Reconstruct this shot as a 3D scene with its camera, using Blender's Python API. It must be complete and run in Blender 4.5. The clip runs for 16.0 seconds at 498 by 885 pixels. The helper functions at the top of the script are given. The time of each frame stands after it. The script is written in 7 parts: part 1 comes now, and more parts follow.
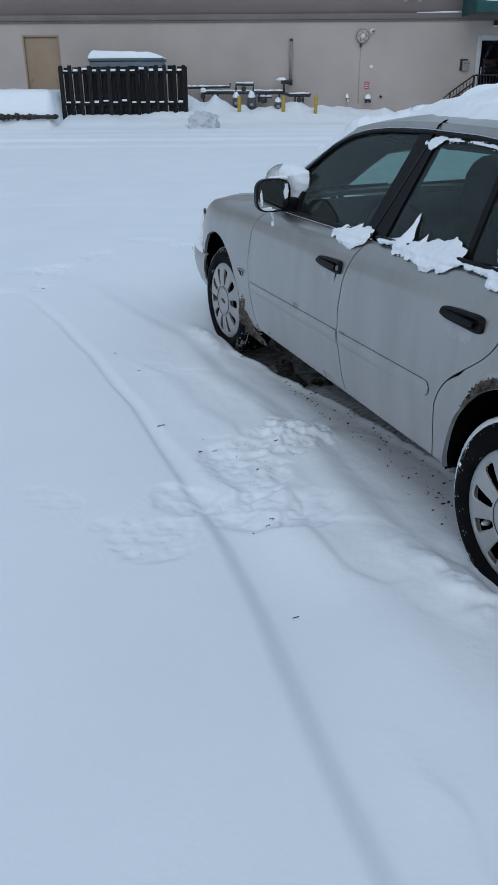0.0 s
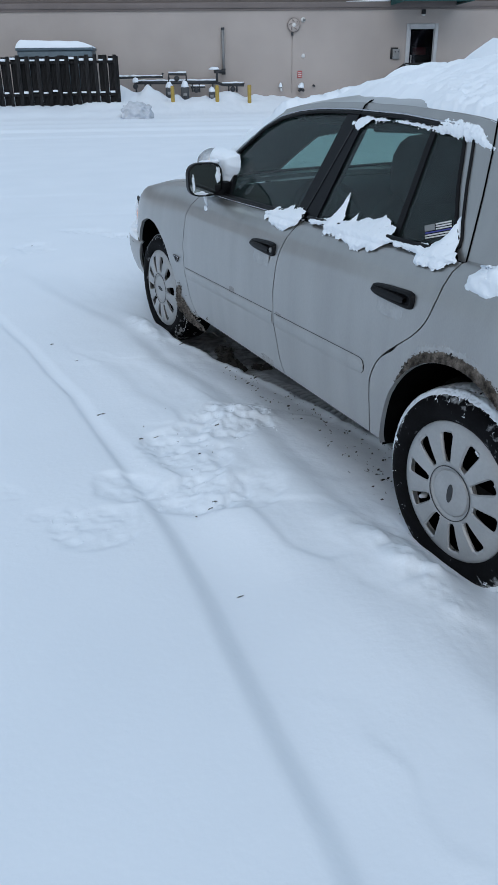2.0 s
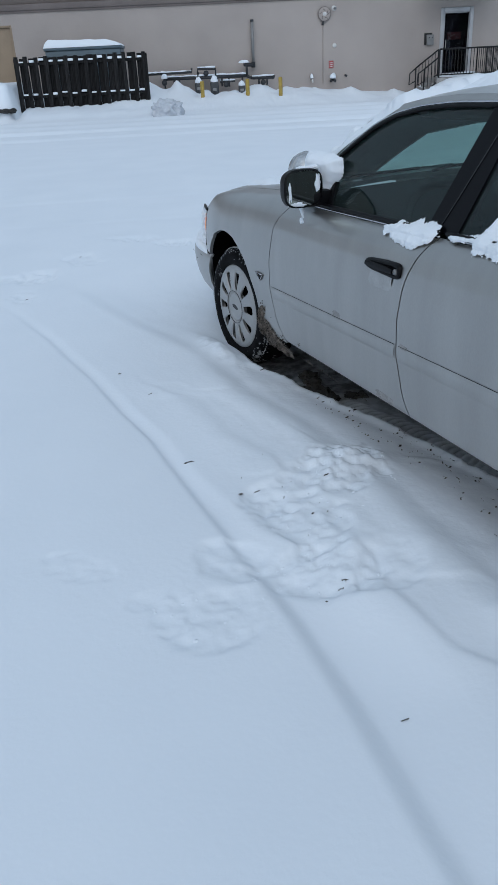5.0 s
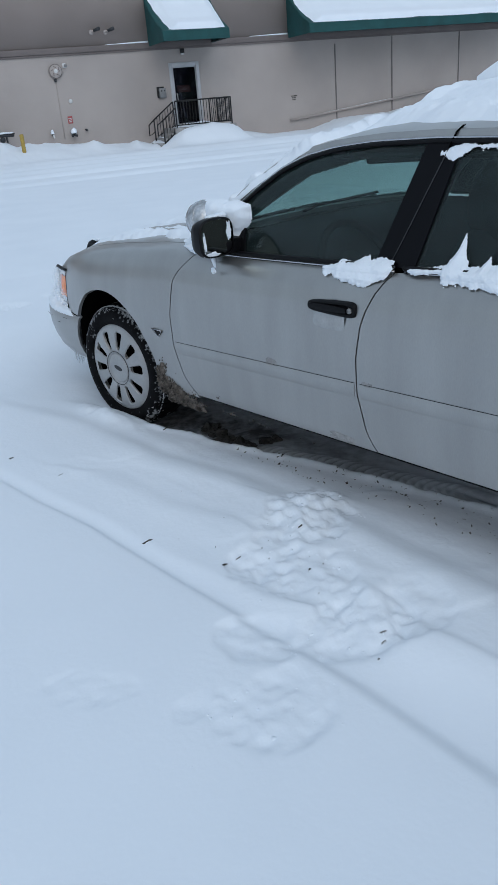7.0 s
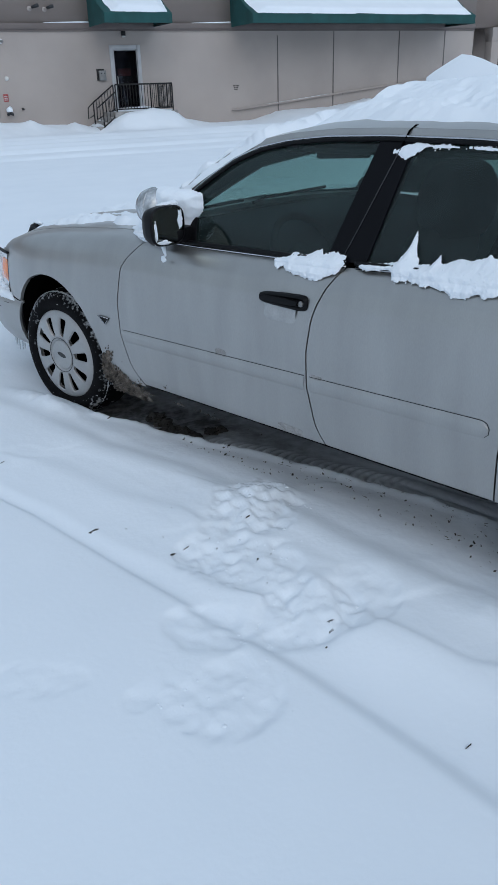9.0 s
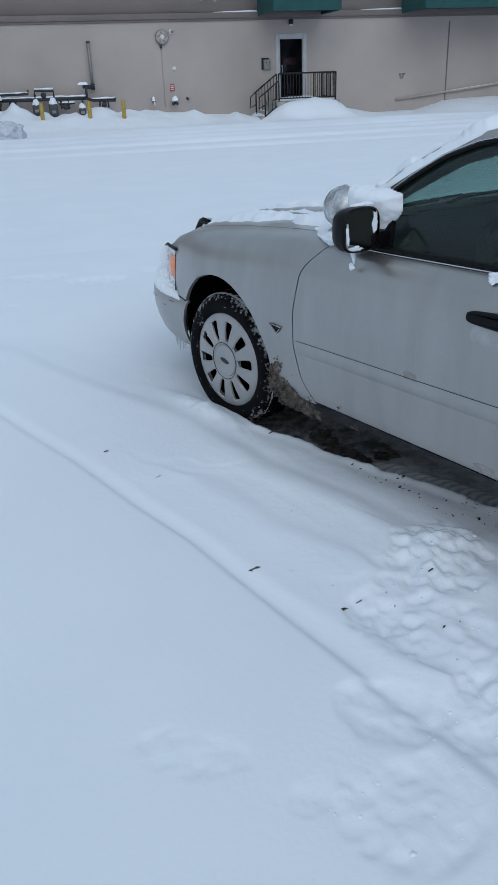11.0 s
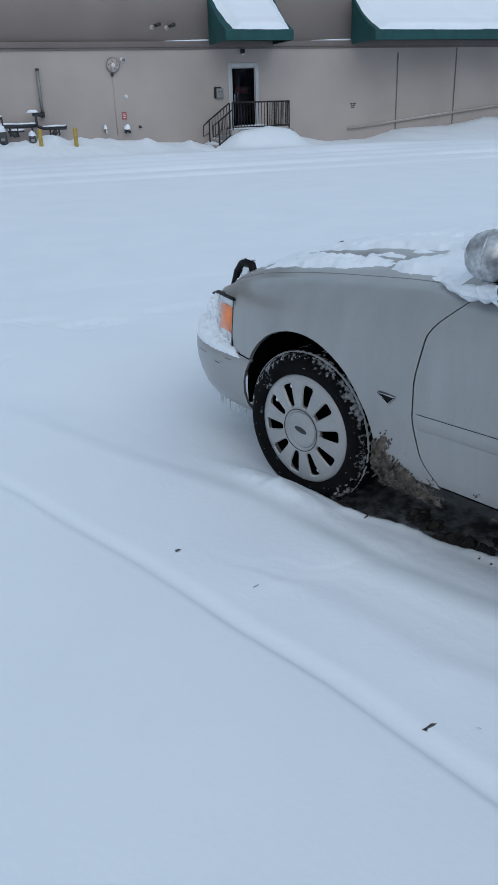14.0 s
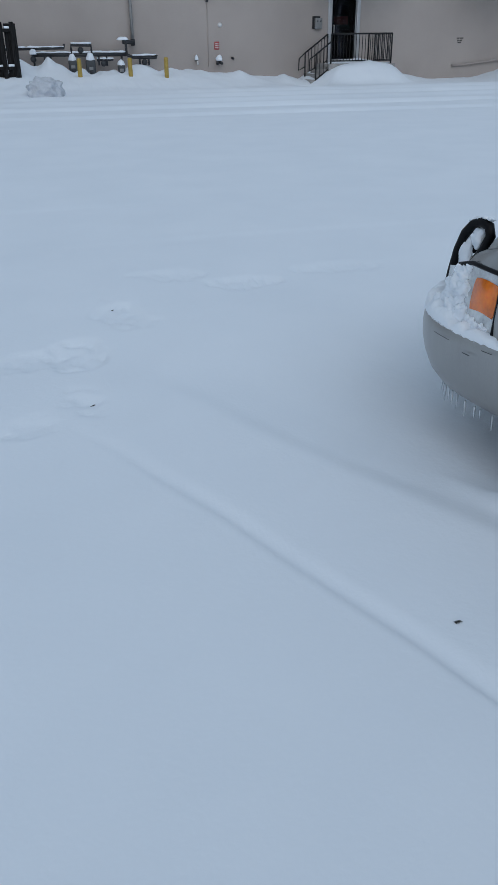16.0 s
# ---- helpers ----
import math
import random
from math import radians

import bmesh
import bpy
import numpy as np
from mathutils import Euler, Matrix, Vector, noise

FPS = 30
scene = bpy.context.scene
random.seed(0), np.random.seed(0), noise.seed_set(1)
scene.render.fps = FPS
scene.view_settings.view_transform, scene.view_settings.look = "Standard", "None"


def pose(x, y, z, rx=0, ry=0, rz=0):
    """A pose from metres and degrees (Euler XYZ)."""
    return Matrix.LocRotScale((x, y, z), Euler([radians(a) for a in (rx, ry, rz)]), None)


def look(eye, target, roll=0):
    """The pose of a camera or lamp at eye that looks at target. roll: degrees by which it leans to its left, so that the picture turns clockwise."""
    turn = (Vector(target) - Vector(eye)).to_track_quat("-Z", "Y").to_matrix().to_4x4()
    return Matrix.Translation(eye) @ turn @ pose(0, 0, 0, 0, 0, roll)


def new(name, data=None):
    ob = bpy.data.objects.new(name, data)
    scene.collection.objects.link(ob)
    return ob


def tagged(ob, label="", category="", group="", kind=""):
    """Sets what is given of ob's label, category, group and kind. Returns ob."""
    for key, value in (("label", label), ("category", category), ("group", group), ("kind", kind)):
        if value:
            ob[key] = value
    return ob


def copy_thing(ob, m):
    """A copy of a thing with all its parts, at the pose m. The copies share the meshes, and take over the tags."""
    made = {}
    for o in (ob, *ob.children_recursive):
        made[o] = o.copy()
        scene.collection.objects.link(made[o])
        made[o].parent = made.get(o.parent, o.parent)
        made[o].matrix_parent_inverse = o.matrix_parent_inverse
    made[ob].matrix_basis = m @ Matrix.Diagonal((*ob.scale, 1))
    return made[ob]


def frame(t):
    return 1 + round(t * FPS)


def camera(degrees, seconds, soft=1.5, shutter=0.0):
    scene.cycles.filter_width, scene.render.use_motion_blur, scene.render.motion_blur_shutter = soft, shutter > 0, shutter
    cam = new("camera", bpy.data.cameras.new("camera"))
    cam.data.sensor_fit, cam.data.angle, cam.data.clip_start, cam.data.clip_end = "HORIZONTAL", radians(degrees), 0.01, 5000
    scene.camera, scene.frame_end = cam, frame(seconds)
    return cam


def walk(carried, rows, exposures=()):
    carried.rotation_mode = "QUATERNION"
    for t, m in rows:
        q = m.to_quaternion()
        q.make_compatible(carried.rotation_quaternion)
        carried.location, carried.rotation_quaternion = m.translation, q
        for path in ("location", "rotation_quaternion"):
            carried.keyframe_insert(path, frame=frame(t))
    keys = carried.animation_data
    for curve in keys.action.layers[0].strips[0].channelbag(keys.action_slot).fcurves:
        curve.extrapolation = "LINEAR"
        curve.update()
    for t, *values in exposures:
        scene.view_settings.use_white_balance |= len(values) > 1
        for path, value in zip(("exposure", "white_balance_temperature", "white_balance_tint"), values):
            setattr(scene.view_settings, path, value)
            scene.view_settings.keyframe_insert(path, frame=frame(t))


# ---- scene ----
cam = camera(36.0, 16.0)
PATH = [
    (0, (-0.773, -2.041, 1.600), (-0.766, -0.230, 0.751), -0.40),
    (0.5, (-0.790, -2.076, 1.619), (-0.741, -0.237, 0.834), 0.02),
    (1, (-0.765, -2.061, 1.593), (-0.683, -0.228, 0.798), -0.46),
    (1.5, (-0.752, -2.064, 1.575), (-0.634, -0.252, 0.736), -0.90),
    (2, (-0.746, -2.060, 1.569), (-0.603, -0.264, 0.700), -0.72),
    (2.5, (-0.752, -2.084, 1.585), (-0.611, -0.296, 0.701), -0.58),
    (3, (-0.782, -2.055, 1.578), (-0.672, -0.268, 0.687), -0.79),
    (3.5, (-0.798, -1.911, 1.561), (-0.728, -0.125, 0.666), -1.42),
    (4, (-0.813, -1.763, 1.577), (-0.770, 0.025, 0.682), -1.98),
    (4.2, (-0.833, -1.727, 1.574), (-0.793, 0.061, 0.678), -2.18),
    (6.3, (-1.463, -1.189, 1.598), (-1.176, 0.613, 0.780), -6.99),
    (6.5, (-1.514, -1.186, 1.605), (-1.122, 0.600, 0.795), -6.73),
    (7, (-1.651, -1.172, 1.596), (-1.020, 0.544, 0.785), -5.02),
    (7.5, (-1.664, -1.179, 1.595), (-0.878, 0.467, 0.774), -3.06),
    (8, (-1.667, -1.179, 1.587), (-0.813, 0.426, 0.753), -1.80),
    (8.5, (-1.694, -1.172, 1.581), (-0.850, 0.436, 0.741), -1.44),
    (9, (-1.701, -1.157, 1.601), (-0.921, 0.481, 0.759), -1.92),
    (9.5, (-1.701, -1.116, 1.578), (-1.021, 0.561, 0.726), -2.20),
    (10, (-1.648, -0.962, 1.591), (-1.073, 0.749, 0.730), -2.31),
    (10.2, (-1.638, -0.893, 1.596), (-1.101, 0.831, 0.734), -2.34),
    (12.3, (-1.878, -0.519, 1.586), (-1.450, 1.245, 0.747), -2.24),
    (12.5, (-1.849, -0.435, 1.593), (-1.412, 1.328, 0.756), -2.35),
    (13, (-1.833, -0.343, 1.601), (-1.371, 1.417, 0.770), -3.09),
    (13.5, (-1.948, -0.190, 1.603), (-1.402, 1.555, 0.793), -2.38),
    (14, (-2.081, 0.027, 1.590), (-1.486, 1.761, 0.792), -1.90),
    (14.5, (-2.084, 0.326, 1.568), (-1.535, 2.070, 0.757), -2.24),
    (15, (-2.194, 0.539, 1.559), (-1.725, 2.293, 0.722), -1.68),
    (15.5, (-2.398, 0.772, 1.554), (-1.966, 2.517, 0.676), -0.96),
    (16, (-2.496, 0.955, 1.522), (-2.064, 2.676, 0.600), -0.65),
]
walk(cam, [(t, look(eye, target, roll)) for t, eye, target, roll in PATH],
     exposures=((0.0, -0.20), (0.5, -0.15), (1.5, 0.0), (2.5, 0.0), (4.0, -0.10), (6.5, -0.15), (7.2, -0.03), (8.0, 0.03), (9.0, -0.03), (10.0, -0.13), (12.5, -0.15), (14.5, -0.15), (15.0, -0.25), (15.5, -0.36), (16.0, -0.42)))

# ---- light: overcast winter sky ----
SUN_EL, SUN_AZ = radians(38), radians(200)
world = bpy.data.worlds.new("overcast_sky")
scene.world = world
world.use_nodes = True
wn, wl = world.node_tree.nodes, world.node_tree.links
sky = wn.new("ShaderNodeTexSky")
sky.sky_type, sky.sun_disc = "NISHITA", False
sky.sun_elevation, sky.sun_rotation = SUN_EL, SUN_AZ
sky.air_density, sky.dust_density, sky.ozone_density = 1.0, 4.0, 1.0
soft_sky = wn.new("ShaderNodeMixRGB")      # cloud cover evens the clear sky out
soft_sky.inputs[0].default_value = 0.75
soft_sky.inputs[2].default_value = (4.70, 6.0, 7.42, 1)
wl.new(sky.outputs[0], soft_sky.inputs[1])
wl.new(soft_sky.outputs[0], wn["Background"].inputs[0])
wn["Background"].inputs[1].default_value = 0.115
sun = new("sun", bpy.data.lights.new("sun", "SUN"))
sun.data.energy, sun.data.angle, sun.data.color = 0.55, radians(40), (0.83, 0.97, 1.14)
sun.matrix_world = look((-8 * math.sin(SUN_AZ) * 2, -20, 16.2), (0, 0, 0))

# ---- materials ----
def mat(name, color, rough=0.6, metal=0.0, vary=0.12, scale=6.0, fine=60.0, bump=0.1, dist=0.01, tint=None,
        coat=0.0, spec=0.5, random_piece=0.0, stretch=(1, 1, 1)):
    """Colour with variation at two scales and fine relief."""
    m = bpy.data.materials.new(name)
    m.use_nodes = True
    n, l = m.node_tree.nodes, m.node_tree.links
    b = n["Principled BSDF"]
    b.inputs["Roughness"].default_value, b.inputs["Metallic"].default_value = rough, metal
    b.inputs["Coat Weight"].default_value, b.inputs["Coat Roughness"].default_value = coat, 0.08
    b.inputs["Specular IOR Level"].default_value = spec
    tc, mp = n.new("ShaderNodeTexCoord"), n.new("ShaderNodeMapping")
    mp.inputs["Scale"].default_value = stretch
    l.new(tc.outputs["Object"], mp.inputs[0])
    big, small = n.new("ShaderNodeTexNoise"), n.new("ShaderNodeTexNoise")
    big.inputs["Scale"].default_value, big.inputs["Detail"].default_value = scale, 5
    small.inputs["Scale"].default_value, small.inputs["Detail"].default_value = fine, 4
    l.new(mp.outputs[0], big.inputs[0]), l.new(mp.outputs[0], small.inputs[0])
    dark = [c * (1 - vary) for c in color]
    light = [min(1, c * (1 + vary)) for c in (tint or color)]
    r1 = n.new("ShaderNodeValToRGB")
    r1.color_ramp.elements[0].position, r1.color_ramp.elements[1].position = 0.35, 0.68
    r1.color_ramp.elements[0].color, r1.color_ramp.elements[1].color = (*dark, 1), (*light, 1)
    l.new(big.outputs[0], r1.inputs[0])
    mx = n.new("ShaderNodeMixRGB")
    mx.blend_type, mx.inputs[0].default_value = "OVERLAY", min(1, vary * 1.5)
    l.new(r1.outputs[0], mx.inputs[1]), l.new(small.outputs[0], mx.inputs[2])
    out = mx.outputs[0]
    if random_piece:
        info, hsv, mr = n.new("ShaderNodeObjectInfo"), n.new("ShaderNodeHueSaturation"), n.new("ShaderNodeMapRange")
        mr.inputs[3].default_value, mr.inputs[4].default_value = 1 - random_piece, 1 + random_piece
        l.new(info.outputs["Random"], mr.inputs[0]), l.new(mr.outputs[0], hsv.inputs["Value"]), l.new(out, hsv.inputs["Color"])
        out = hsv.outputs[0]
    l.new(out, b.inputs["Base Color"])
    if bump:
        bp = n.new("ShaderNodeBump")
        bp.inputs["Strength"].default_value, bp.inputs["Distance"].default_value = bump, dist
        l.new(small.outputs[0], bp.inputs["Height"]), l.new(bp.outputs[0], b.inputs["Normal"])
    m["out"] = 1
    return m


def snow_mat(name, dirt=False):
    m = bpy.data.materials.new(name)
    m.use_nodes = True
    n, l = m.node_tree.nodes, m.node_tree.links
    b = n["Principled BSDF"]
    b.inputs["Roughness"].default_value = 0.75
    b.inputs["Specular IOR Level"].default_value = 0.2
    b.inputs["Subsurface Weight"].default_value = 0.0
    tc = n.new("ShaderNodeTexCoord")
    big, small = n.new("ShaderNodeTexNoise"), n.new("ShaderNodeTexNoise")
    big.inputs["Scale"].default_value, small.inputs["Scale"].default_value = 1.3, 45
    big.inputs["Detail"].default_value, small.inputs["Detail"].default_value = 6, 6
    l.new(tc.outputs["Object"], big.inputs[0]), l.new(tc.outputs["Object"], small.inputs[0])
    r = n.new("ShaderNodeValToRGB")
    r.color_ramp.elements[0].color, r.color_ramp.elements[1].color = (0.785, 0.832, 0.887, 1), (0.822, 0.866, 0.918, 1)
    r.color_ramp.elements[0].position, r.color_ramp.elements[1].position = 0.3, 0.7
    l.new(big.outputs[0], r.inputs[0])
    out = r.outputs[0]
    bp = n.new("ShaderNodeBump")
    bp.inputs["Strength"].default_value, bp.inputs["Distance"].default_value = 0.25, 0.006
    l.new(small.outputs[0], bp.inputs["Height"]), l.new(bp.outputs[0], b.inputs["Normal"])
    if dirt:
        # dirt attribute: slush, plus the shade under the car put into the colour
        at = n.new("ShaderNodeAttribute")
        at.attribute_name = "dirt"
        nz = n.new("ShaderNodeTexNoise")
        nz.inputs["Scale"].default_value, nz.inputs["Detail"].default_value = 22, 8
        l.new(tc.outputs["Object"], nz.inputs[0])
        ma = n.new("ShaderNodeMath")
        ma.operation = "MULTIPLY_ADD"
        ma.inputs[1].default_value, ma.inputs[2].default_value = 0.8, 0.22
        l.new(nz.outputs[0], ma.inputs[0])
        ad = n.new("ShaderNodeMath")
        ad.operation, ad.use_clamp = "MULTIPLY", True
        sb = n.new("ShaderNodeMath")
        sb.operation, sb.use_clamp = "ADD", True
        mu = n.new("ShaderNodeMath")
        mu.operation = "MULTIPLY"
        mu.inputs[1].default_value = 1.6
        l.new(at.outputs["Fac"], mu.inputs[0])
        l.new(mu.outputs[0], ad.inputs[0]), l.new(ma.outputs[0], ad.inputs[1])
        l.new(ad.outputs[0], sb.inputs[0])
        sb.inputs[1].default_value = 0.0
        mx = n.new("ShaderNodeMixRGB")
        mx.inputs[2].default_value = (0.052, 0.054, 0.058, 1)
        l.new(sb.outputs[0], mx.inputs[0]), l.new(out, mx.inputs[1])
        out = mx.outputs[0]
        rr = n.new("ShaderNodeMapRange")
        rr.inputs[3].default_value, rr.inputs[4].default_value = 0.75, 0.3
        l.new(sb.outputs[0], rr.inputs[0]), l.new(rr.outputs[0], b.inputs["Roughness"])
    l.new(out, b.inputs["Base Color"])
    return m


def glass_mat(name, color, rough=0.02, gloss=1.0, haze=0.0):
    """Thin pane: tinted see-through with mirror gloss by Fresnel."""
    m = bpy.data.materials.new(name)
    m.use_nodes = True
    n, l = m.node_tree.nodes, m.node_tree.links
    n.remove(n["Principled BSDF"])
    tr, gl, mx, fr, mu = (n.new("ShaderNode" + k) for k in ("BsdfTransparent", "BsdfGlossy", "MixShader", "Fresnel", "Math"))
    tr.inputs[0].default_value = (*color, 1)
    gl.inputs["Roughness"].default_value = rough
    fr.inputs["IOR"].default_value = 1.5
    mu.operation, mu.inputs[1].default_value = "MULTIPLY", gloss
    l.new(fr.outputs[0], mu.inputs[0]), l.new(mu.outputs[0], mx.inputs[0])
    l.new(tr.outputs[0], mx.inputs[1]), l.new(gl.outputs[0], mx.inputs[2])
    out = mx.outputs[0]
    if haze:                                   # haze painted over the pane: a grey-green veil for reflected snow and tint
        df, m2, nz, mr = (n.new("ShaderNode" + k) for k in ("BsdfDiffuse", "MixShader", "TexNoise", "MapRange"))
        df.inputs[0].default_value = (0.24, 0.36, 0.36, 1)
        nz.inputs["Scale"].default_value, nz.inputs["Detail"].default_value = 4.0, 6
        mr.inputs[1].default_value, mr.inputs[2].default_value = 0.3, 0.7
        mr.inputs[3].default_value, mr.inputs[4].default_value = haze * 0.6, haze * 1.4
        l.new(nz.outputs[0], mr.inputs[0]), l.new(mr.outputs[0], m2.inputs[0])
        l.new(out, m2.inputs[1]), l.new(df.outputs[0], m2.inputs[2])
        out = m2.outputs[0]
    l.new(out, n["Material Output"].inputs[0])
    return m


def tyre_mat():
    """Rubber with dried slush and frost caught on the shoulder, outside the plain ring at the bead."""
    m = mat("tyre_rubber", (0.0042, 0.0042, 0.005), 0.8, 0, 0.4, 14, 90, 0.3, 0.004, spec=0.1)
    n, l = m.node_tree.nodes, m.node_tree.links
    b = n["Principled BSDF"]
    rubber = b.inputs["Base Color"].links[0].from_socket
    tc, ln, xyz = n.new("ShaderNodeTexCoord"), n.new("ShaderNodeVectorMath"), n.new("ShaderNodeMapping")
    xyz.inputs["Scale"].default_value = (0, 1, 1)
    ln.operation = "LENGTH"
    l.new(tc.outputs["Object"], xyz.inputs[0]), l.new(xyz.outputs[0], ln.inputs[0])
    band = n.new("ShaderNodeMapRange")
    band.inputs[1].default_value, band.inputs[2].default_value, band.inputs[3].default_value, band.inputs[4].default_value = 0.272, 0.318, -0.22, 0.10
    l.new(ln.outputs["Value"], band.inputs[0])
    patchy, speck = n.new("ShaderNodeTexNoise"), n.new("ShaderNodeTexNoise")
    patchy.inputs["Scale"].default_value, speck.inputs["Scale"].default_value = 7.0, 55.0
    patchy.inputs["Detail"].default_value, speck.inputs["Detail"].default_value = 4, 8
    l.new(tc.outputs["Object"], patchy.inputs[0]), l.new(tc.outputs["Object"], speck.inputs[0])
    a, c = n.new("ShaderNodeMath"), n.new("ShaderNodeMath")
    l.new(patchy.outputs[0], a.inputs[0]), l.new(speck.outputs[0], a.inputs[1])
    sep, inner, e_ = n.new("ShaderNodeSeparateXYZ"), n.new("ShaderNodeMapRange"), n.new("ShaderNodeMath")
    inner.inputs[1].default_value, inner.inputs[2].default_value, inner.inputs[3].default_value, inner.inputs[4].default_value = 0.008, 0.030, 0.0, -0.30
    l.new(tc.outputs["Object"], sep.inputs[0]), l.new(sep.outputs[0], inner.inputs[0])
    l.new(band.outputs[0], e_.inputs[0]), l.new(inner.outputs[0], e_.inputs[1])
    l.new(a.outputs[0], c.inputs[0]), l.new(e_.outputs[0], c.inputs[1])
    cut_ = n.new("ShaderNodeMapRange")
    cut_.inputs[1].default_value, cut_.inputs[2].default_value = 1.03, 1.25
    l.new(c.outputs[0], cut_.inputs[0])
    mx = n.new("ShaderNodeMixRGB")
    mx.inputs[2].default_value = (0.30, 0.31, 0.32, 1)
    l.new(cut_.outputs[0], mx.inputs[0]), l.new(rubber, mx.inputs[1]), l.new(mx.outputs[0], b.inputs["Base Color"])
    return m


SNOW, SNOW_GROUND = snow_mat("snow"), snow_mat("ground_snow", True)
M_PAINT = mat("silver_grey_car_paint", (0.372, 0.367, 0.360), 0.34, 0.80, 0.06, 3.0, 160, 0.008, 0.001, coat=0.2, stretch=(2.5, 2.5, 0.5))
M_ROCKER = mat("salt_dirty_paint", (0.090, 0.088, 0.086), 0.95, 0.0, 0.5, 9, 90, 0.3, 0.004, spec=0.1)
M_TRIM = mat("black_plastic_trim", (0.004, 0.004, 0.005), 0.45, 0, 0.2, 8, 120, 0.05, 0.002, spec=0.15)
M_PILLAR = mat("gloss_black_pillar", (0.003, 0.003, 0.0045), 0.3, 0, 0.1, 8, 120, 0.0, spec=0.12)
M_DARK = mat("dark_underbody", (0.003, 0.003, 0.003), 0.95, 0, 0.3, 9, 80, 0.2, spec=0.0)
M_TYRE = tyre_mat()
M_CAP = mat("silver_plastic_wheel_cover", (0.36, 0.365, 0.37), 0.42, 0.25, 0.07, 9, 90, 0.03, 0.002)
M_MIRROR = mat("mirror_glass", (0.30, 0.34, 0.34), 0.05, 1.0, 0.05, 8, 80, 0.0)
M_SPOT = mat("silvered_lamp_housing", (0.40, 0.42, 0.44), 0.22, 0.3, 0.40, 18, 60, 0.0, coat=0.6)
# frost on tyre and arch; also paints the light in the handle recesses
M_FROST_SHEEN = mat("frost_film", (0.36, 0.37, 0.38), 0.7, 0, 0.1, 20, 120, 0.05)
M_SMEAR = mat("dried_road_dirt", (0.27, 0.265, 0.26), 0.8, 0, 0.2, 30, 120, 0.1)
M_CHROME = mat("chrome", (0.5, 0.5, 0.52), 0.22, 1.0, 0.05, 8, 80, 0.0)
M_DIRT = mat("frozen_mud_and_slush", (0.050, 0.041, 0.034), 0.9, 0, 0.5, 34, 160, 0.7, 0.01, tint=(0.135, 0.116, 0.100), spec=0.2)
M_SEAT = mat("black_cloth", (0.026, 0.028, 0.030), 0.9, 0, 0.2, 12, 200, 0.03, spec=0.15)
M_AMBER = mat("amber_lens", (0.80, 0.165, 0.0), 0.16, 0, 0.30, 9, 90, 0.05, 0.002, spec=0.5, coat=0.8)
M_LENS = mat("clear_lamp_lens", (0.58, 0.60, 0.61), 0.10, 0.3, 0.25, 20, 120, 0.1, 0.002, coat=0.6)
M_ICE = mat("clear_ice", (0.6, 0.65, 0.7), 0.15, 0, 0.1, 20, 100, 0.1)
G_SIDE = glass_mat("tinted_side_glass", (0.33, 0.46, 0.425), 0.02, 0.7, 0.048)
G_SHIELD = glass_mat("windscreen_glass", (0.60, 0.76, 0.74), 0.02, 0.6)
M_WALL = mat("painted_stucco_light", (0.386, 0.338, 0.312), 0.85, 0, 0.07, 0.5, 40, 0.15, 0.01)
M_WALL_UP = mat("painted_stucco_dark", (0.266, 0.219, 0.198), 0.85, 0, 0.07, 0.5, 40, 0.15, 0.01)
M_BAND = mat("painted_trim_band", (0.165, 0.138, 0.13), 0.8, 0, 0.1, 1.0, 40, 0.1, 0.01)
M_STREAK = mat("dark_caulked_joint", (0.15, 0.135, 0.13), 0.8, 0, 0.2, 3, 40, 0.1)
M_TAN = mat("tan_painted_steel_door", (0.27, 0.20, 0.135), 0.55, 0, 0.08, 1.5, 60, 0.05)
M_FENCE = mat("weathered_black_stained_wood", (0.017, 0.0165, 0.017), 0.85, 0, 0.7, 3, 60, 0.4, 0.01, random_piece=0.35, spec=0.15, stretch=(8, 8, 1))
M_PIPE = mat("grey_painted_gas_pipe", (0.036, 0.038, 0.042), 0.55, 0.3, 0.2, 5, 60, 0.1)
M_METER = mat("grey_meter_body", (0.045, 0.050, 0.056), 0.5, 0.2, 0.2, 5, 60, 0.1)
M_YELLOW = mat("yellow_bollard_paint", (0.36, 0.25, 0.05), 0.6, 0, 0.2, 5, 40, 0.1)
M_BLACK = mat("black_painted_steel", (0.012, 0.012, 0.013), 0.5, 0.3, 0.2, 8, 80, 0.05)
M_FRAME = mat("white_aluminium_frame", (0.44, 0.44, 0.45), 0.4, 0.2, 0.08, 3, 60, 0.05)
M_GLASSDOOR = glass_mat("dark_door_glass", (0.45, 0.45, 0.50), 0.03, 0.25)
M_GREEN = mat("green_awning_canvas", (0.008, 0.064, 0.064), 0.8, 0, 0.15, 2, 120, 0.1)
M_BLUE = mat("blue_sticker_print", (0.03, 0.04, 0.26), 0.5, 0, 0.05, 9, 80, 0.0)
M_WHITE = mat("white_painted_metal", (0.62, 0.61, 0.6), 0.5, 0, 0.08, 6, 80, 0.05)
M_RED = mat("red_sign_enamel", (0.36, 0.05, 0.05), 0.5, 0, 0.1, 9, 80, 0.0)
M_GREYBOX = mat("grey_steel_box", (0.22, 0.22, 0.22), 0.5, 0.3, 0.12, 9, 80, 0.05)
M_BLUETANK = mat("blue_grey_sheet_metal", (0.10, 0.14, 0.17), 0.5, 0.3, 0.12, 4, 60, 0.05)
M_CONC = mat("concrete", (0.3, 0.29, 0.28), 0.9, 0, 0.2, 4, 60, 0.2)
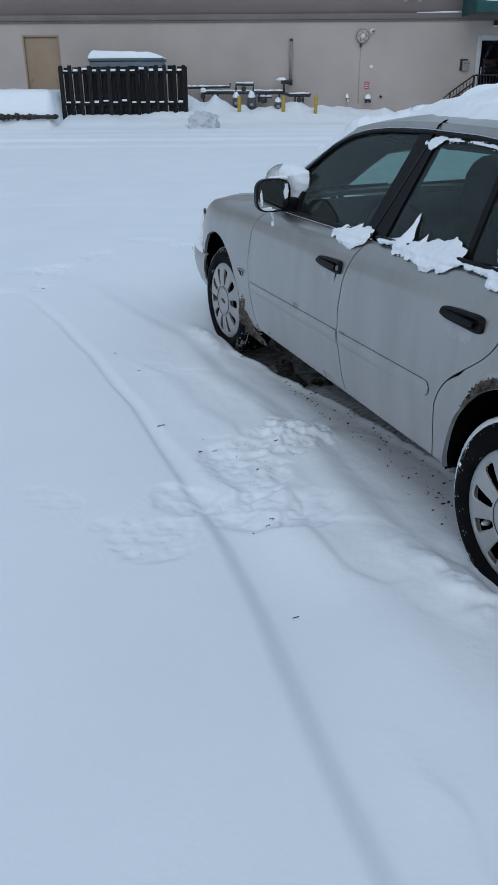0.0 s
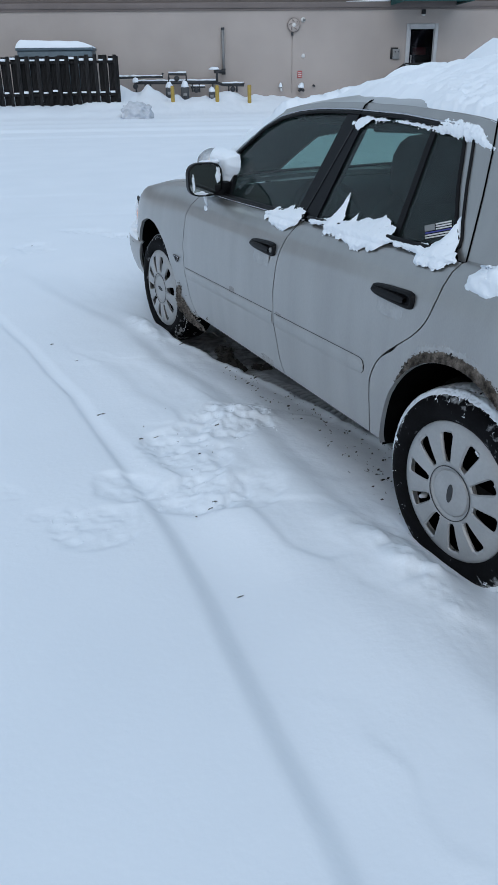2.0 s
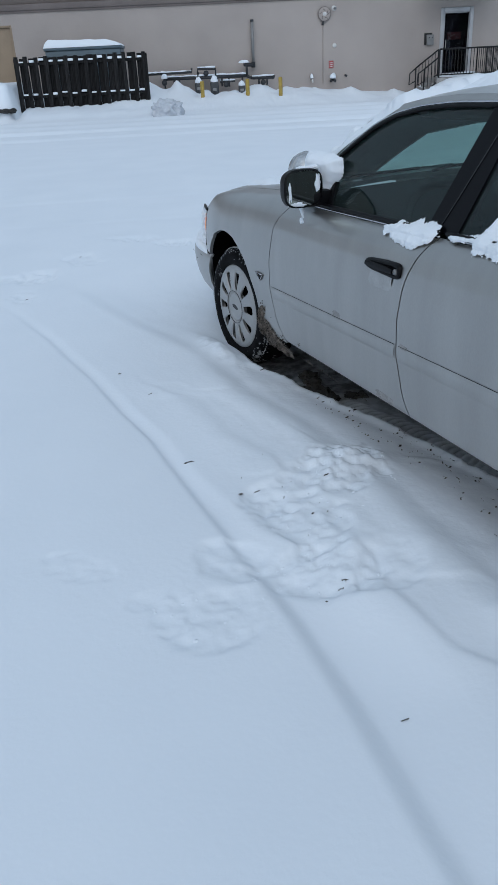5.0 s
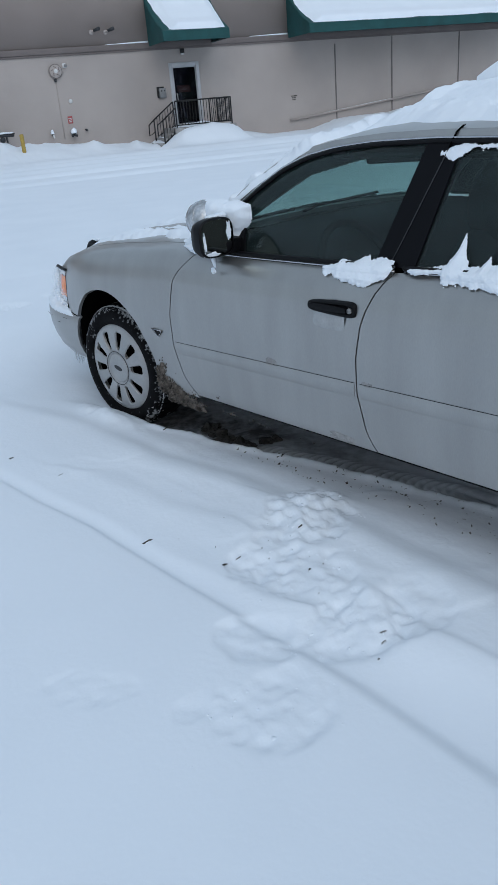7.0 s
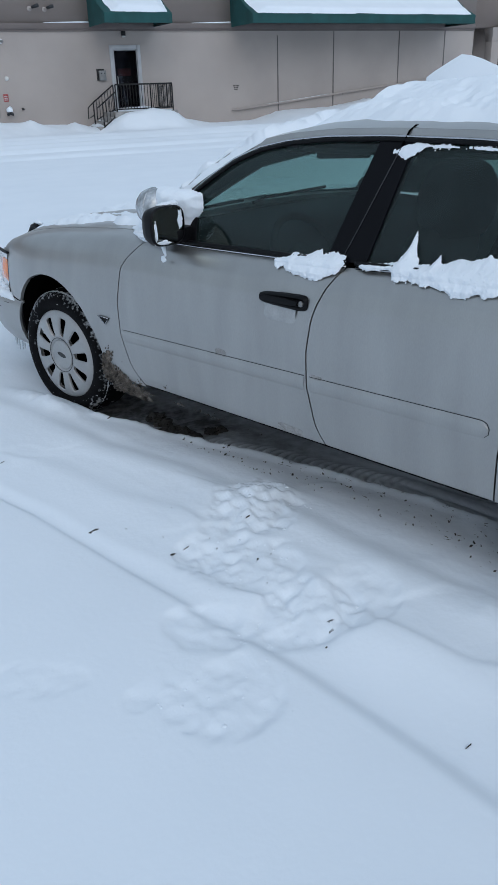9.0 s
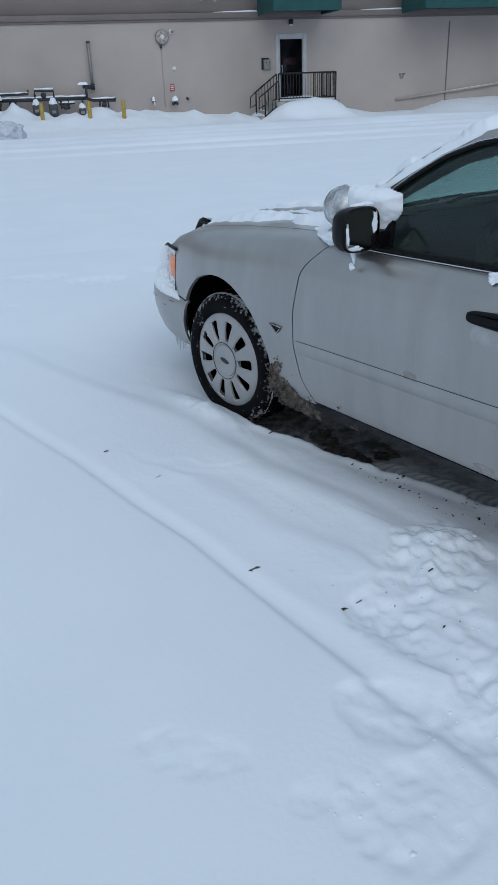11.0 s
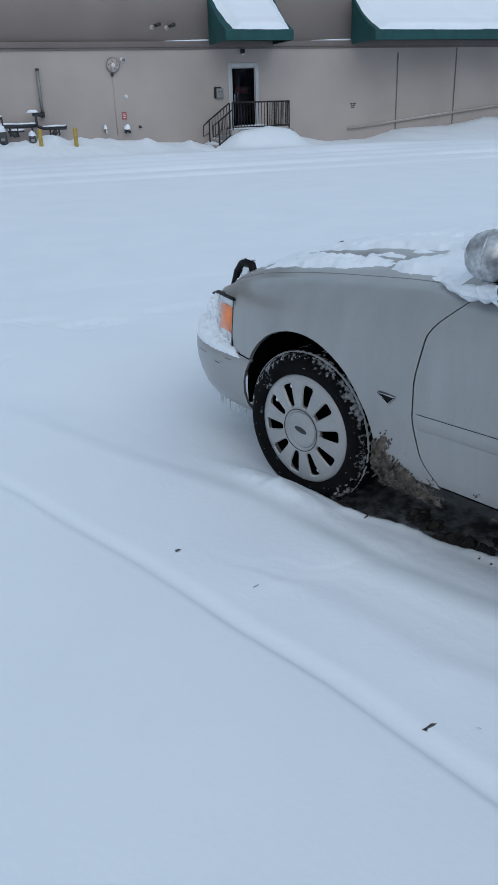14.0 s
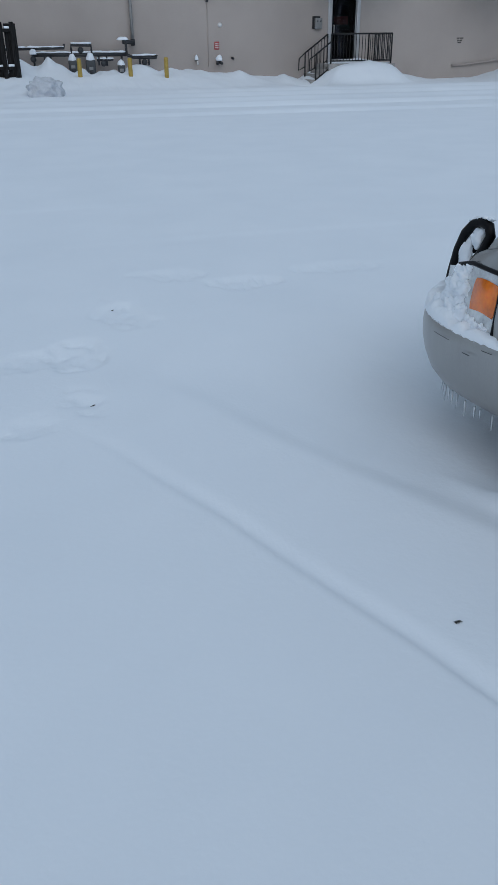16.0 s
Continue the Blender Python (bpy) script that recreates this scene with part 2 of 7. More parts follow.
M_STONE = mat("dark_wet_stone", (0.03, 0.028, 0.026), 0.8, 0, 0.5, 5, 40, 0.4, 0.02)
M_LEAF = mat("dead_leaf_debris", (0.055, 0.050, 0.048), 0.8, 0, 0.4, 30, 200, 0.2)


# ---- mesh helpers ----
def link(name, bm, material, parent=None, label="", sharp=40):
    for f in bm.faces:
        f.smooth = True
    lim = radians(sharp)
    for e in bm.edges:
        if len(e.link_faces) == 2 and e.calc_face_angle(0) > lim:
            e.smooth = False
    me = bpy.data.meshes.new(name)
    bm.to_mesh(me)
    bm.free()
    me.materials.append(material)
    ob = new(name, me)
    if parent:
        ob.parent = parent
    if label:
        ob["label"] = label
    return ob


def part(name, bm, material, parent, label="", sharp=40):
    return link(name, bm, material, parent, label, sharp)


def single(name, bm, material, label, category, group="", kind="", sharp=40):
    return tagged(link(name, bm, material, None, "", sharp), label, category, group, kind)


def thing(name, m, label, category, group="", kind=""):
    ob = new(name)
    ob.empty_display_size = 0.2
    ob.matrix_world = m
    return tagged(ob, label, category, group, kind)


def box(bm, lo, hi, bev=0.0):
    vs = [bm.verts.new((x, y, z)) for z in (lo[2], hi[2]) for x, y in ((lo[0], lo[1]), (hi[0], lo[1]), (hi[0], hi[1]), (lo[0], hi[1]))]
    fs = [bm.faces.new([vs[i] for i in q]) for q in ((3, 2, 1, 0), (4, 5, 6, 7), (0, 1, 5, 4), (1, 2, 6, 5), (2, 3, 7, 6), (3, 0, 4, 7))]
    if bev:
        es = list({e for f in fs for e in f.edges})
        bmesh.ops.bevel(bm, geom=es, offset=bev, segments=2, affect="EDGES", profile=0.5)
    return bm


def boxed(lo, hi, bev=0.0):
    return box(bmesh.new(), lo, hi, bev)


def tube(bm, pts, r, n=8, closed=False, cap=True):
    """A round bar along points; r may be a list."""
    pts = [Vector(p) for p in pts]
    k = len(pts)
    rs = r if isinstance(r, (list, tuple)) else [r] * k
    rings, ref = [], None
    for i, p in enumerate(pts):
        a = pts[(i - 1) % k] if (i or closed) else p
        b = pts[(i + 1) % k] if (i < k - 1 or closed) else p
        d = (b - a).normalized()
        if ref is None:
            ref = d.orthogonal().normalized()
        ref = (ref - d * ref.dot(d)).normalized()
        s = d.cross(ref)
        rings.append([bm.verts.new(p + rs[i] * (math.cos(6.28318 * j / n) * ref + math.sin(6.28318 * j / n) * s)) for j in range(n)])
    for i in range(k if closed else k - 1):
        a, b = rings[i], rings[(i + 1) % k]
        for j in range(n):
            bm.faces.new((a[j], a[(j + 1) % n], b[(j + 1) % n], b[j]))
    if cap and not closed:
        bm.faces.new(rings[0][::-1]), bm.faces.new(rings[-1])
    return bm


def tubed(pts, r, n=8, closed=False):
    return tube(bmesh.new(), pts, r, n, closed)


def lathe(bm, profile, origin, axis, n=32, ref=None):
    """Turns (radius, along) pairs about an axis."""
    o, a = Vector(origin), Vector(axis).normalized()
    u = Vector(ref).normalized() if ref else a.orthogonal().normalized()
    w = a.cross(u)
    rings = []
    for r, h in profile:
        if r < 1e-6:
            rings.append([bm.verts.new(o + a * h)])
        else:
            rings.append([bm.verts.new(o + a * h + r * (math.cos(2 * math.pi * j / n) * u + math.sin(2 * math.pi * j / n) * w)) for j in range(n)])
    for p, q in zip(rings, rings[1:]):
        for j in range(n):
            k = (j + 1) % n
            if len(p) == 1 and len(q) == 1:
                continue
            if len(p) == 1:
                bm.faces.new((p[0], q[k], q[j]))
            elif len(q) == 1:
                bm.faces.new((p[j], p[k], q[0]))
            else:
                bm.faces.new((p[j], p[k], q[k], q[j]))
    return bm


def grid(bm, rows):
    """A sheet from rows of points; None leaves a hole."""
    vs = [[bm.verts.new(p) if p is not None else None for p in row] for row in rows]
    for a, b in zip(vs, vs[1:]):
        for i in range(len(a) - 1):
            q = [a[i], a[i + 1], b[i + 1], b[i]]
            if all(q):
                bm.faces.new(q)
    return bm


def thicken(bm, d):
    """Gives a sheet thickness d against its normals."""
    bm.normal_update()
    bmesh.ops.solidify(bm, geom=bm.faces[:], thickness=d)
    return bm


def lerp_table(table):
    xs, ys = [a for a, _ in table], [b for _, b in table]
    return lambda v: float(np.interp(v, xs, ys))


def smooth_table(table, w=0.03, n=5):
    f = lerp_table(table)
    return lambda v: sum(f(v + w * (2 * i / (n - 1) - 1)) for i in range(n)) / n


def fbm(x, y, z=0.0, octaves=4):
    return noise.fractal((x, y, z), 1.0, 2.0, octaves)


def snow_sheet(bm, fn, thick, ns, nt):
    """A skin of snow: fn(s, t) gives (place, outward normal), thick(s, t) the depth; where the depth is nil there is none."""
    P = {}
    D = [[thick(i / ns, j / nt) if 0 < i < ns and 0 < j < nt else -0.004 for j in range(nt + 1)] for i in range(ns + 1)]
    def vert(i, j):
        if (i, j) not in P:
            p, nrm = fn(i / ns, j / nt)
            P[i, j] = bm.verts.new(Vector(p) + Vector(nrm) * max(D[i][j], -0.004))
        return P[i, j]
    for i in range(ns):
        for j in range(nt):
            if max(D[i][j], D[i + 1][j], D[i][j + 1], D[i + 1][j + 1]) > 0:
                bm.faces.new((vert(i, j), vert(i + 1, j), vert(i + 1, j + 1), vert(i, j + 1)))
    return bm



# ---- the car: x from its side to the middle at 0.99, y forward from the rear axle, z up ----
CAR_TURN = 19.555
CAR = pose(0, 0, 0, 0, 0, CAR_TURN)
HALF = 0.99
zt = smooth_table([(-1.4, 1.0), (-1.0, 1.05), (-0.5, 1.07), (0.0, 1.075), (0.5, 1.065), (1.08, 1.045), (1.8, 1.03), (2.2, 1.028), (2.45, 1.02),
                   (2.85, 0.988), (3.07, 0.962), (3.30, 0.925), (3.45, 0.888), (3.55, 0.855), (3.64, 0.822), (3.8, 0.78)], 0.06)
zb = lerp_table([(-1.4, 0.34), (-0.4, 0.30), (0.4, 0.295), (1.1, 0.285), (2.2, 0.275), (2.5, 0.275), (3.3, 0.27)])


def plan(y):
    """How far the side lies inwards towards the ends."""
    if y > 2.8:
        f = lambda v: HALF * (1 - math.sqrt(max(0.0, 1 - min(1, (v - 2.8) / 1.18) ** 2.7)))
        return f(y) if y < 3.382 else f(3.382) + 0.55 * (f(y) - f(3.382))
    if y < -0.5:
        return HALF * (1 - math.sqrt(max(0.0, 1 - min(1, (-0.5 - y) / 0.95) ** 3.2)))
    return 0.0


def section(y):
    t, b = zt(y), zb(y)
    low = [(0.11, b - 0.03), (0.075, b), (0.045, b + 0.045), (0.030, 0.40), (0.022, 0.50), (0.014, 0.575), (0.010, 0.60), (0.010, 0.66), (0.008, 0.74)]
    high = [(0.014, t - 0.20), (0.022, t - 0.13), (0.038, t - 0.075), (0.062, t - 0.035), (0.095, t - 0.010), (0.15, t + 0.002), (0.22, t + 0.008)]
    return [p for p in low if p[1] < t - 0.22] + high


def side(y, z):
    s = section(y)
    return plan(y) + float(np.interp(z, [p[1] for p in s], [p[0] for p in s]))


def panel(yr, yf, zlo, zhi, ny, nz, over=0):
    """A body panel between two seams; over: rows that roll on over the shoulder."""
    bm = bmesh.new()
    rows = []
    for i in range(nz + 1):
        row = []
        for j in range(ny + 1):
            u, y = j / ny, 0.0
            z = 0.6
            for _ in range(4):
                y = yr(z) + (yf(z) - yr(z)) * u
                z = zlo(y) + (zhi(y) - zlo(y)) * i / nz
            row.append((side(y, z), y, z))
        rows.append(row)
    for k in range(over):
        f = (k + 1) / over
        row = []
        for (x, y, z) in rows[nz]:
            row.append((x + 0.125 * f, y, z + 0.017 * math.sin(f * 1.57)))
        rows.append(row)
    return grid(bm, rows)


def arch_cut(bm, yc, zc, ry, rz):
    def inside(v):
        dy, dz = (v.co.y - yc) / ry, max(0.0, (v.co.z - zc) / rz)
        return dy * dy + dz * dz < 1
    gone = [f for f in bm.faces if all(inside(v) for v in f.verts)]
    bmesh.ops.delete(bm, geom=gone, context="FACES")
    for v in bm.verts:
        if v.link_faces and inside(v):
            dy, dz = (v.co.y - yc) / ry, max(0.0, (v.co.z - zc) / rz)
            k = max(1e-3, math.hypot(dy, dz))
            if dz > 0:
                v.co.y, v.co.z = yc + dy / k * ry, zc + dz / k * rz
            else:
                v.co.y = yc + math.copysign(ry, dy)
            v.co.x = side(v.co.y, v.co.z)
    return bm


def finish_panel(bm, d=0.018):
    bmesh.ops.recalc_face_normals(bm, faces=bm.faces[:])
    bm.normal_update()
    if sum(f.normal.x for f in bm.faces) > 0:
        bmesh.ops.reverse_faces(bm, faces=bm.faces[:])
    bm.normal_update()
    bmesh.ops.solidify(bm, geom=bm.faces[:], thickness=d)
    return bm


def finish_top(bm, d=0.02):
    bm.normal_update()
    if sum(f.normal.z for f in bm.faces) < 0:
        bmesh.ops.reverse_faces(bm, faces=bm.faces[:])
    bm.normal_update()
    bmesh.ops.solidify(bm, geom=bm.faces[:], thickness=d)
    return bm


car = thing("car", CAR, "silver-grey police-style sedan half covered with snow, parked in the lot", "car")


def both(name, bm, material, label="", sharp=40):
    """The part, and its mirror image on the far side."""
    a = part(name, bm, material, car, label, sharp)
    b = part(name, bmesh.new(), material, car, label, sharp)
    me = a.data.copy()
    me.transform(Matrix.Translation((2 * HALF, 0, 0)) @ Matrix.Diagonal((-1, 1, 1, 1)))
    me.flip_normals()
    b.data = me
    return a


G = 0.0030     # half of the gap between panels
f_seam = smooth_table([(0.25, 2.12), (0.36, 2.16), (0.44, 2.25), (0.57, 2.285), (0.73, 2.285), (0.91, 2.25), (1.03, 2.12)], 0.03)
b_seam = smooth_table([(0.25, 1.04), (0.36, 1.08), (0.45, 1.145), (0.61, 1.175), (0.74, 1.175), (0.87, 1.155), (0.97, 1.11), (1.06, 1.05)], 0.03)
c_seam = smooth_table([(0.25, 0.42), (0.46, 0.422), (0.58, 0.42), (0.65, 0.40), (0.70, 0.365), (0.75, 0.30), (0.80, 0.225), (0.85, 0.155), (0.92, 0.115), (1.0, 0.098), (1.1, 0.09)], 0.045, 9)
ROCK = lambda y: 0.365 + 0.018 * (2.2 - y) * 0.9
belt = lambda y: zt(y) - 0.010
FA, RA = (2.868, 0.36, 0.408, 0.424), (-0.03, 0.36, 0.39, 0.43)

def cupped(bm, yc, zc):
    """Presses the finger recess of a handle into a door."""
    for v in bm.verts:
        d = ((v.co.y - yc) / 0.062) ** 2 + ((v.co.z - zc) / 0.046) ** 2
        if d < 1:
            v.co.x += 0.016 * (1 - d) ** 0.6
    return bm
front_door = both("front_door", finish_panel(cupped(panel(lambda z: b_seam(z) + G, lambda z: f_seam(z) - G, lambda y: ROCK(y) + G, belt, 90, 60), 1.285, 0.880)), M_PAINT)
rear_door = both("rear_door", finish_panel(cupped(panel(lambda z: c_seam(z) + G, lambda z: b_seam(z) - G, lambda y: ROCK(y) + G, belt, 80, 60), 0.335, 0.900)), M_PAINT)
bm = panel(lambda z: f_seam(z) + G, lambda z: 3.66, lambda y: 0.30 + 0.055 * min(1.0, max(0.0, (2.50 - y) / 0.06)), lambda y: zt(y) - 0.012, 64, 34, 4)
arch_cut(bm, *FA)
bmesh.ops.delete(bm, geom=[f for f in bm.faces if f.calc_center_median().y > 3.382 and 0.0 < f.calc_center_median().z < min(zt(f.calc_center_median().y) - 0.035, 0.815)], context="FACES")
bmesh.ops.delete(bm, geom=[f for f in bm.faces if f.calc_center_median().y > 3.2 and f.calc_center_median().z < 0.597], context="FACES")
for v in bm.verts:                         # clean edge above the lamp
    lt = min(zt(v.co.y) - 0.035, 0.815)
    if v.co.y > 3.367 and any(e.is_boundary for e in v.link_edges) and abs(v.co.z - lt) < 0.028:
        v.co.z = lt + 0.004
both("front_fender", finish_panel(bm), M_PAINT)
bm = panel(lambda z: -1.36, lambda z: c_seam(z) - G, lambda y: 0.31 + 0.085 * min(1.0, max(0.0, (y - 0.26) / 0.09)), lambda y: zt(y) - 0.012, 60, 34, 4)
arch_cut(bm, *RA)
both("rear_quarter_panel", finish_panel(bm), M_PAINT)
# rocker panel below the doors
rows = []
for k, (dx, dz) in enumerate([(0.014, 0.004), (0.036, -0.006), (0.070, -0.016), (0.12, -0.024), (0.20, -0.028)]):
    rows.append([(side(y, ROCK(y)) + 0.004 + dx, y, ROCK(y) - G + dz) for y in np.linspace(0.40, 2.46, 50)])
both("rocker_panel", finish_panel(grid(bmesh.new(), rows)), M_ROCKER, "rocker panel crusted with road salt")

# wheel wells
for yc, zc, ry, rz in (FA, RA):
    rows = []
    for k in range(25):
        a = math.pi * (k / 24)
        y, z = yc + (ry + 0.012) * math.cos(a), zc + (rz + 0.012) * math.sin(a)
        rows.append([(side(y, z) + 0.015 + 0.42 * s, y, z) for s in (0, 0.33, 0.66, 1)])
    bm = grid(bmesh.new(), rows)
    vs = [bm.verts.new((0.44, yc + (ry + 0.01) * math.cos(math.pi * k / 24), zc + (rz + 0.01) * math.sin(math.pi * k / 24))) for k in range(25)]
    bm.faces.new(vs)
    both("wheel_well", bm, M_DARK)

# underbody, a closed dark tray
both("underbody", boxed((0.30, -1.20, 0.315), (HALF, 3.30, 0.36)), M_ROCKER)
# fender backing, fills the panel gaps with dark; its lower edge paints the doors' shadow line
rows = []
for f in np.linspace(0, 1, 12):
    rows.append([(lambda z: (side(y, z) + 0.013, y, z))(ROCK(y) - 0.012 + (0.992 - ROCK(y)) * f) for y in np.linspace(0.45, 2.42, 60)])
both("door_backing", grid(bmesh.new(), rows), M_DARK, "black door backing, its lower edge painting the shadow line under the doors")

# body-side mouldings
mould_z = lambda y: 0.614 + (2.27 - y) * 0.027
def moulding(y0, y1, round_end):
    bm = bmesh.new()
    n, rows = 40, []
    for k, (dz, dx) in enumerate([(-0.058, 0.0008), (-0.052, -0.0018), (-0.028, -0.0034), (-0.006, -0.0026), (0.0, 0.001)]):
        row = []
        for j in range(n + 1):
            y = y0 + (y1 - y0) * j / n
            h = 1.0
            if round_end and y < y0 + 0.03:
                h = math.sqrt(max(0.0, 1 - ((y0 + 0.03 - y) / 0.03) ** 2)) * 0.75 + 0.25
            z = mould_z(y) - 0.028 + (dz + 0.028) * h
            row.append((side(y, z) + dx, y, z))
        rows.append(row)
    return grid(bm, rows)
for door, y0, y1, re in ((front_door, 1.185, 2.265, False), (rear_door, 0.455, 1.160, True)):
    part("side_moulding", finish_panel(moulding(y0, y1, re), 0.004), M_PAINT, door, "body-coloured side moulding")
    line = [(side(y, mould_z(y)) - 0.001, y, mould_z(y) + 0.002) for y in np.linspace(y0 + 0.03 * re, y1, 20)]
    if re:
        line = [(side(y, mould_z(y0) + dz) - 0.001, y, mould_z(y0) + dz) for y, dz in ((y0 + 0.010, -0.052), (y0 - 0.002, -0.040), (y0 - 0.003, -0.022), (y0 + 0.006, -0.006), (y0 + 0.018, 0.0))] + line
    part("moulding_joint", tubed(line, 0.0010, 6), M_TRIM, door, "thin dark joint above the moulding")

# handles
def handle(door, y0, y1, z, lock):
    x = side((y0 + y1) / 2, z)
    n, L = 40, y1 - y0
    def outline(k, grow):
        """Rounded bar, deeper towards its rear end."""
        a = 2 * math.pi * k / n
        c, q = math.cos(a), math.sin(a)
        y = (y0 + y1) / 2 + (L / 2 + grow) * math.copysign(abs(c) ** 0.38, c)
        u = (y - y0) / L
        h = 0.031 - 0.011 * u + grow
        return y, z + 0.004 * (0.5 - u) + h * math.copysign(abs(q) ** 0.5, q)
    bm = bmesh.new()
    rings = []
    for grow, dx in ((0.0, 0.006), (0.0, -0.006), (-0.004, -0.012), (-0.010, -0.0135), (-0.0145, -0.0075), (-0.018, -0.007)):
        rings.append([(x + dx, *outline(k, grow)) for k in range(n + 1)])
    grid(bm, rings)
    bm.faces.new([bm.verts.new(p) for p in rings[-1][:-1]])
    h = part("door_handle", bm, M_TRIM, door, "black plastic pull handle")
    rows = []
    for dz, dx in ((0.013, -0.008), (0.011, -0.019), (0.0, -0.023), (-0.010, -0.021), (-0.013, -0.010)):
        rows.append([(x + dx, y, z + dz * (0.5 + 0.5 * math.sin(math.pi * min(1, max(0, (y - y0 - 0.035) / (L - 0.05)))) ** 0.3)) for y in np.linspace(y0 + 0.036, y1 - 0.016, 14)])
    part("handle_grip", finish_panel(grid(bmesh.new(), rows), 0.004), M_TRIM, h)
    if lock:
        part("lock", lathe(bmesh.new(), [(0.0, 0.004), (0.009, 0.004), (0.011, 0.0), (0.011, -0.01)], (x - 0.011, y0 + 0.026, z), (-1, 0, 0), 14), M_GREYBOX, h)
handle(front_door, 1.175, 1.405, 0.905, True)
handle(rear_door, 0.205, 0.435, 0.925, False)

# ---- greenhouse ----
gx = lambda z: 0.105 + 0.47 * (z - 1.03)
def ruled(bm, a, b, nv, off=0.0):
    """A sheet between two lines of (y, z) on the leaning side of the cabin."""
    rows = []
    for k in range(nv + 1):
        rows.append([(gx(p[1] + (q[1] - p[1]) * k / nv) + off, p[0] + (q[0] - p[0]) * k / nv, p[1] + (q[1] - p[1]) * k / nv) for p, q in zip(a, b)])
    return grid(bm, rows)


def resample(pts, n):
    d = np.r_[0, np.cumsum(np.hypot(*np.diff(np.array(pts), axis=0).T))]
    s = np.linspace(0, d[-1], n)
    return list(zip(np.interp(s, d, [p[0] for p in pts]), np.interp(s, d, [p[1] for p in pts])))


WTOP = resample([(2.10, 1.04), (1.98, 1.16), (1.86, 1.255), (1.74, 1.33), (1.62, 1.375), (1.48, 1.402), (1.30, 1.418), (1.07, 1.424)], 30)
WBOT = resample([(2.06, 1.035), (1.15, 1.048)], 30)
glass_f = both("window_pane", ruled(bmesh.new(), WBOT, WTOP, 8, 0.004), G_SIDE, "dark tinted front door glass")
RTOP = resample([(0.950, 1.428), (0.53, 1.415)], 12)
RBOT = resample([(1.005, 1.052), (0.49, 1.068)], 12)
both("window_pane", ruled(bmesh.new(), RBOT, RTOP, 6, 0.004), G_SIDE, "dark tinted rear door glass")
QTOP = resample([(0.51, 1.415), (0.36, 1.395)], 8)
QBOT = resample([(0.465, 1.068), (0.17, 1.09)], 8)
both("quarter_pane", ruled(bmesh.new(), QBOT, QTOP, 6, 0.004), G_SIDE, "dark tinted quarter glass with a flag sticker")
# pillars
both("b_pillar", finish_panel(ruled(bmesh.new(), [(1.170, 1.045), (1.10, 1.05), (1.002, 1.05)], [(1.082, 1.43), (1.02, 1.432), (0.948, 1.43)], 6, -0.004), 0.03), M_PILLAR, "gloss black centre pillar")
part("roof_seam", tubed([(gx(z) - dx, y, z) for y, z, dx in ((0.992, 1.408, 0.007), (0.978, 1.455, 0.009), (0.967, 1.472, -0.004))], 0.0035, 6), M_DARK, car, "dark door gap running up over the roof rail")
part("pillar_seam", tubed([(gx(z) - dx, y, z) for y, z, dx in ((1.105, 1.045, 0.006), (1.068, 1.16, 0.006), (1.032, 1.28, 0.006), (0.995, 1.40, 0.006), (0.978, 1.455, 0.008), (0.965, 1.474, -0.01))], 0.0022, 6), M_PIPE, car, "grey seam between the pillar covers")
both("quarter_divider", finish_panel(ruled(bmesh.new(), [(0.492, 1.062), (0.462, 1.065)], [(0.535, 1.418), (0.508, 1.417)], 4, -0.003), 0.02), M_TRIM)
# roof rail and a-pillar outside the front glass
OUT = resample([(2.22, 1.035), (2.06, 1.17), (1.92, 1.285), (1.77, 1.372), (1.63, 1.418), (1.48, 1.442), (1.28, 1.458), (1.05, 1.463), (0.7, 1.460), (0.40, 1.445)], 50)
INN = resample([(2.10, 1.035), (1.98, 1.165), (1.86, 1.26), (1.74, 1.335), (1.62, 1.38), (1.48, 1.407), (1.30, 1.423), (1.05, 1.429), (0.7, 1.424), (0.36, 1.402)], 50)
both("roof_rail", finish_panel(ruled(bmesh.new(), INN, OUT, 5, -0.004), 0.03), M_PAINT)
part("window_trim", tubed([(gx(z) - 0.005, y, z) for y, z in INN], 0.0075, 6), M_TRIM, car, "black window trim")
part("window_trim", tubed([(gx(z) - 0.008, y, z) for y, z in resample([(p[0] + 0.008, p[1] + 0.011) for p in INN[3:]], 40)], 0.004, 6), M_CHROME, car, "thin bright window moulding")
# belt strips
for y0, y1 in ((1.07, 2.02), (0.16, 1.03)):
    for dz, r, m in ((0.008, 0.009, M_TRIM), (-0.006, 0.0045, M_CHROME), (-0.014, 0.005, M_TRIM)):
        part("belt_strip", tubed([(0.094 + 0.002 * (dz < 0), y, zt(y) - 0.001 + dz) for y in np.linspace(y0, y1, 20)], r, 8), m, car)
# c pillar
CO = resample([(0.40, 1.445), (0.28, 1.435), (0.16, 1.41), (0.0, 1.355), (-0.18, 1.27), (-0.40, 1.16), (-0.60, 1.075)], 24)
CI = resample([(0.36, 1.402), (0.33, 1.35), (0.28, 1.25), (0.22, 1.15), (0.14, 1.060), (-0.05, 1.055), (-0.50, 1.055)], 24)
both("c_pillar", finish_panel(ruled(bmesh.new(), CI, CO, 8, -0.004), 0.03), M_PAINT)
part("quarter_trim", tubed([(gx(z) - 0.006, y, z) for y, z in resample([(0.36, 1.402), (0.33, 1.35), (0.28, 1.25), (0.22, 1.16), (0.17, 1.11)], 14)], 0.007, 6), M_TRIM, car)
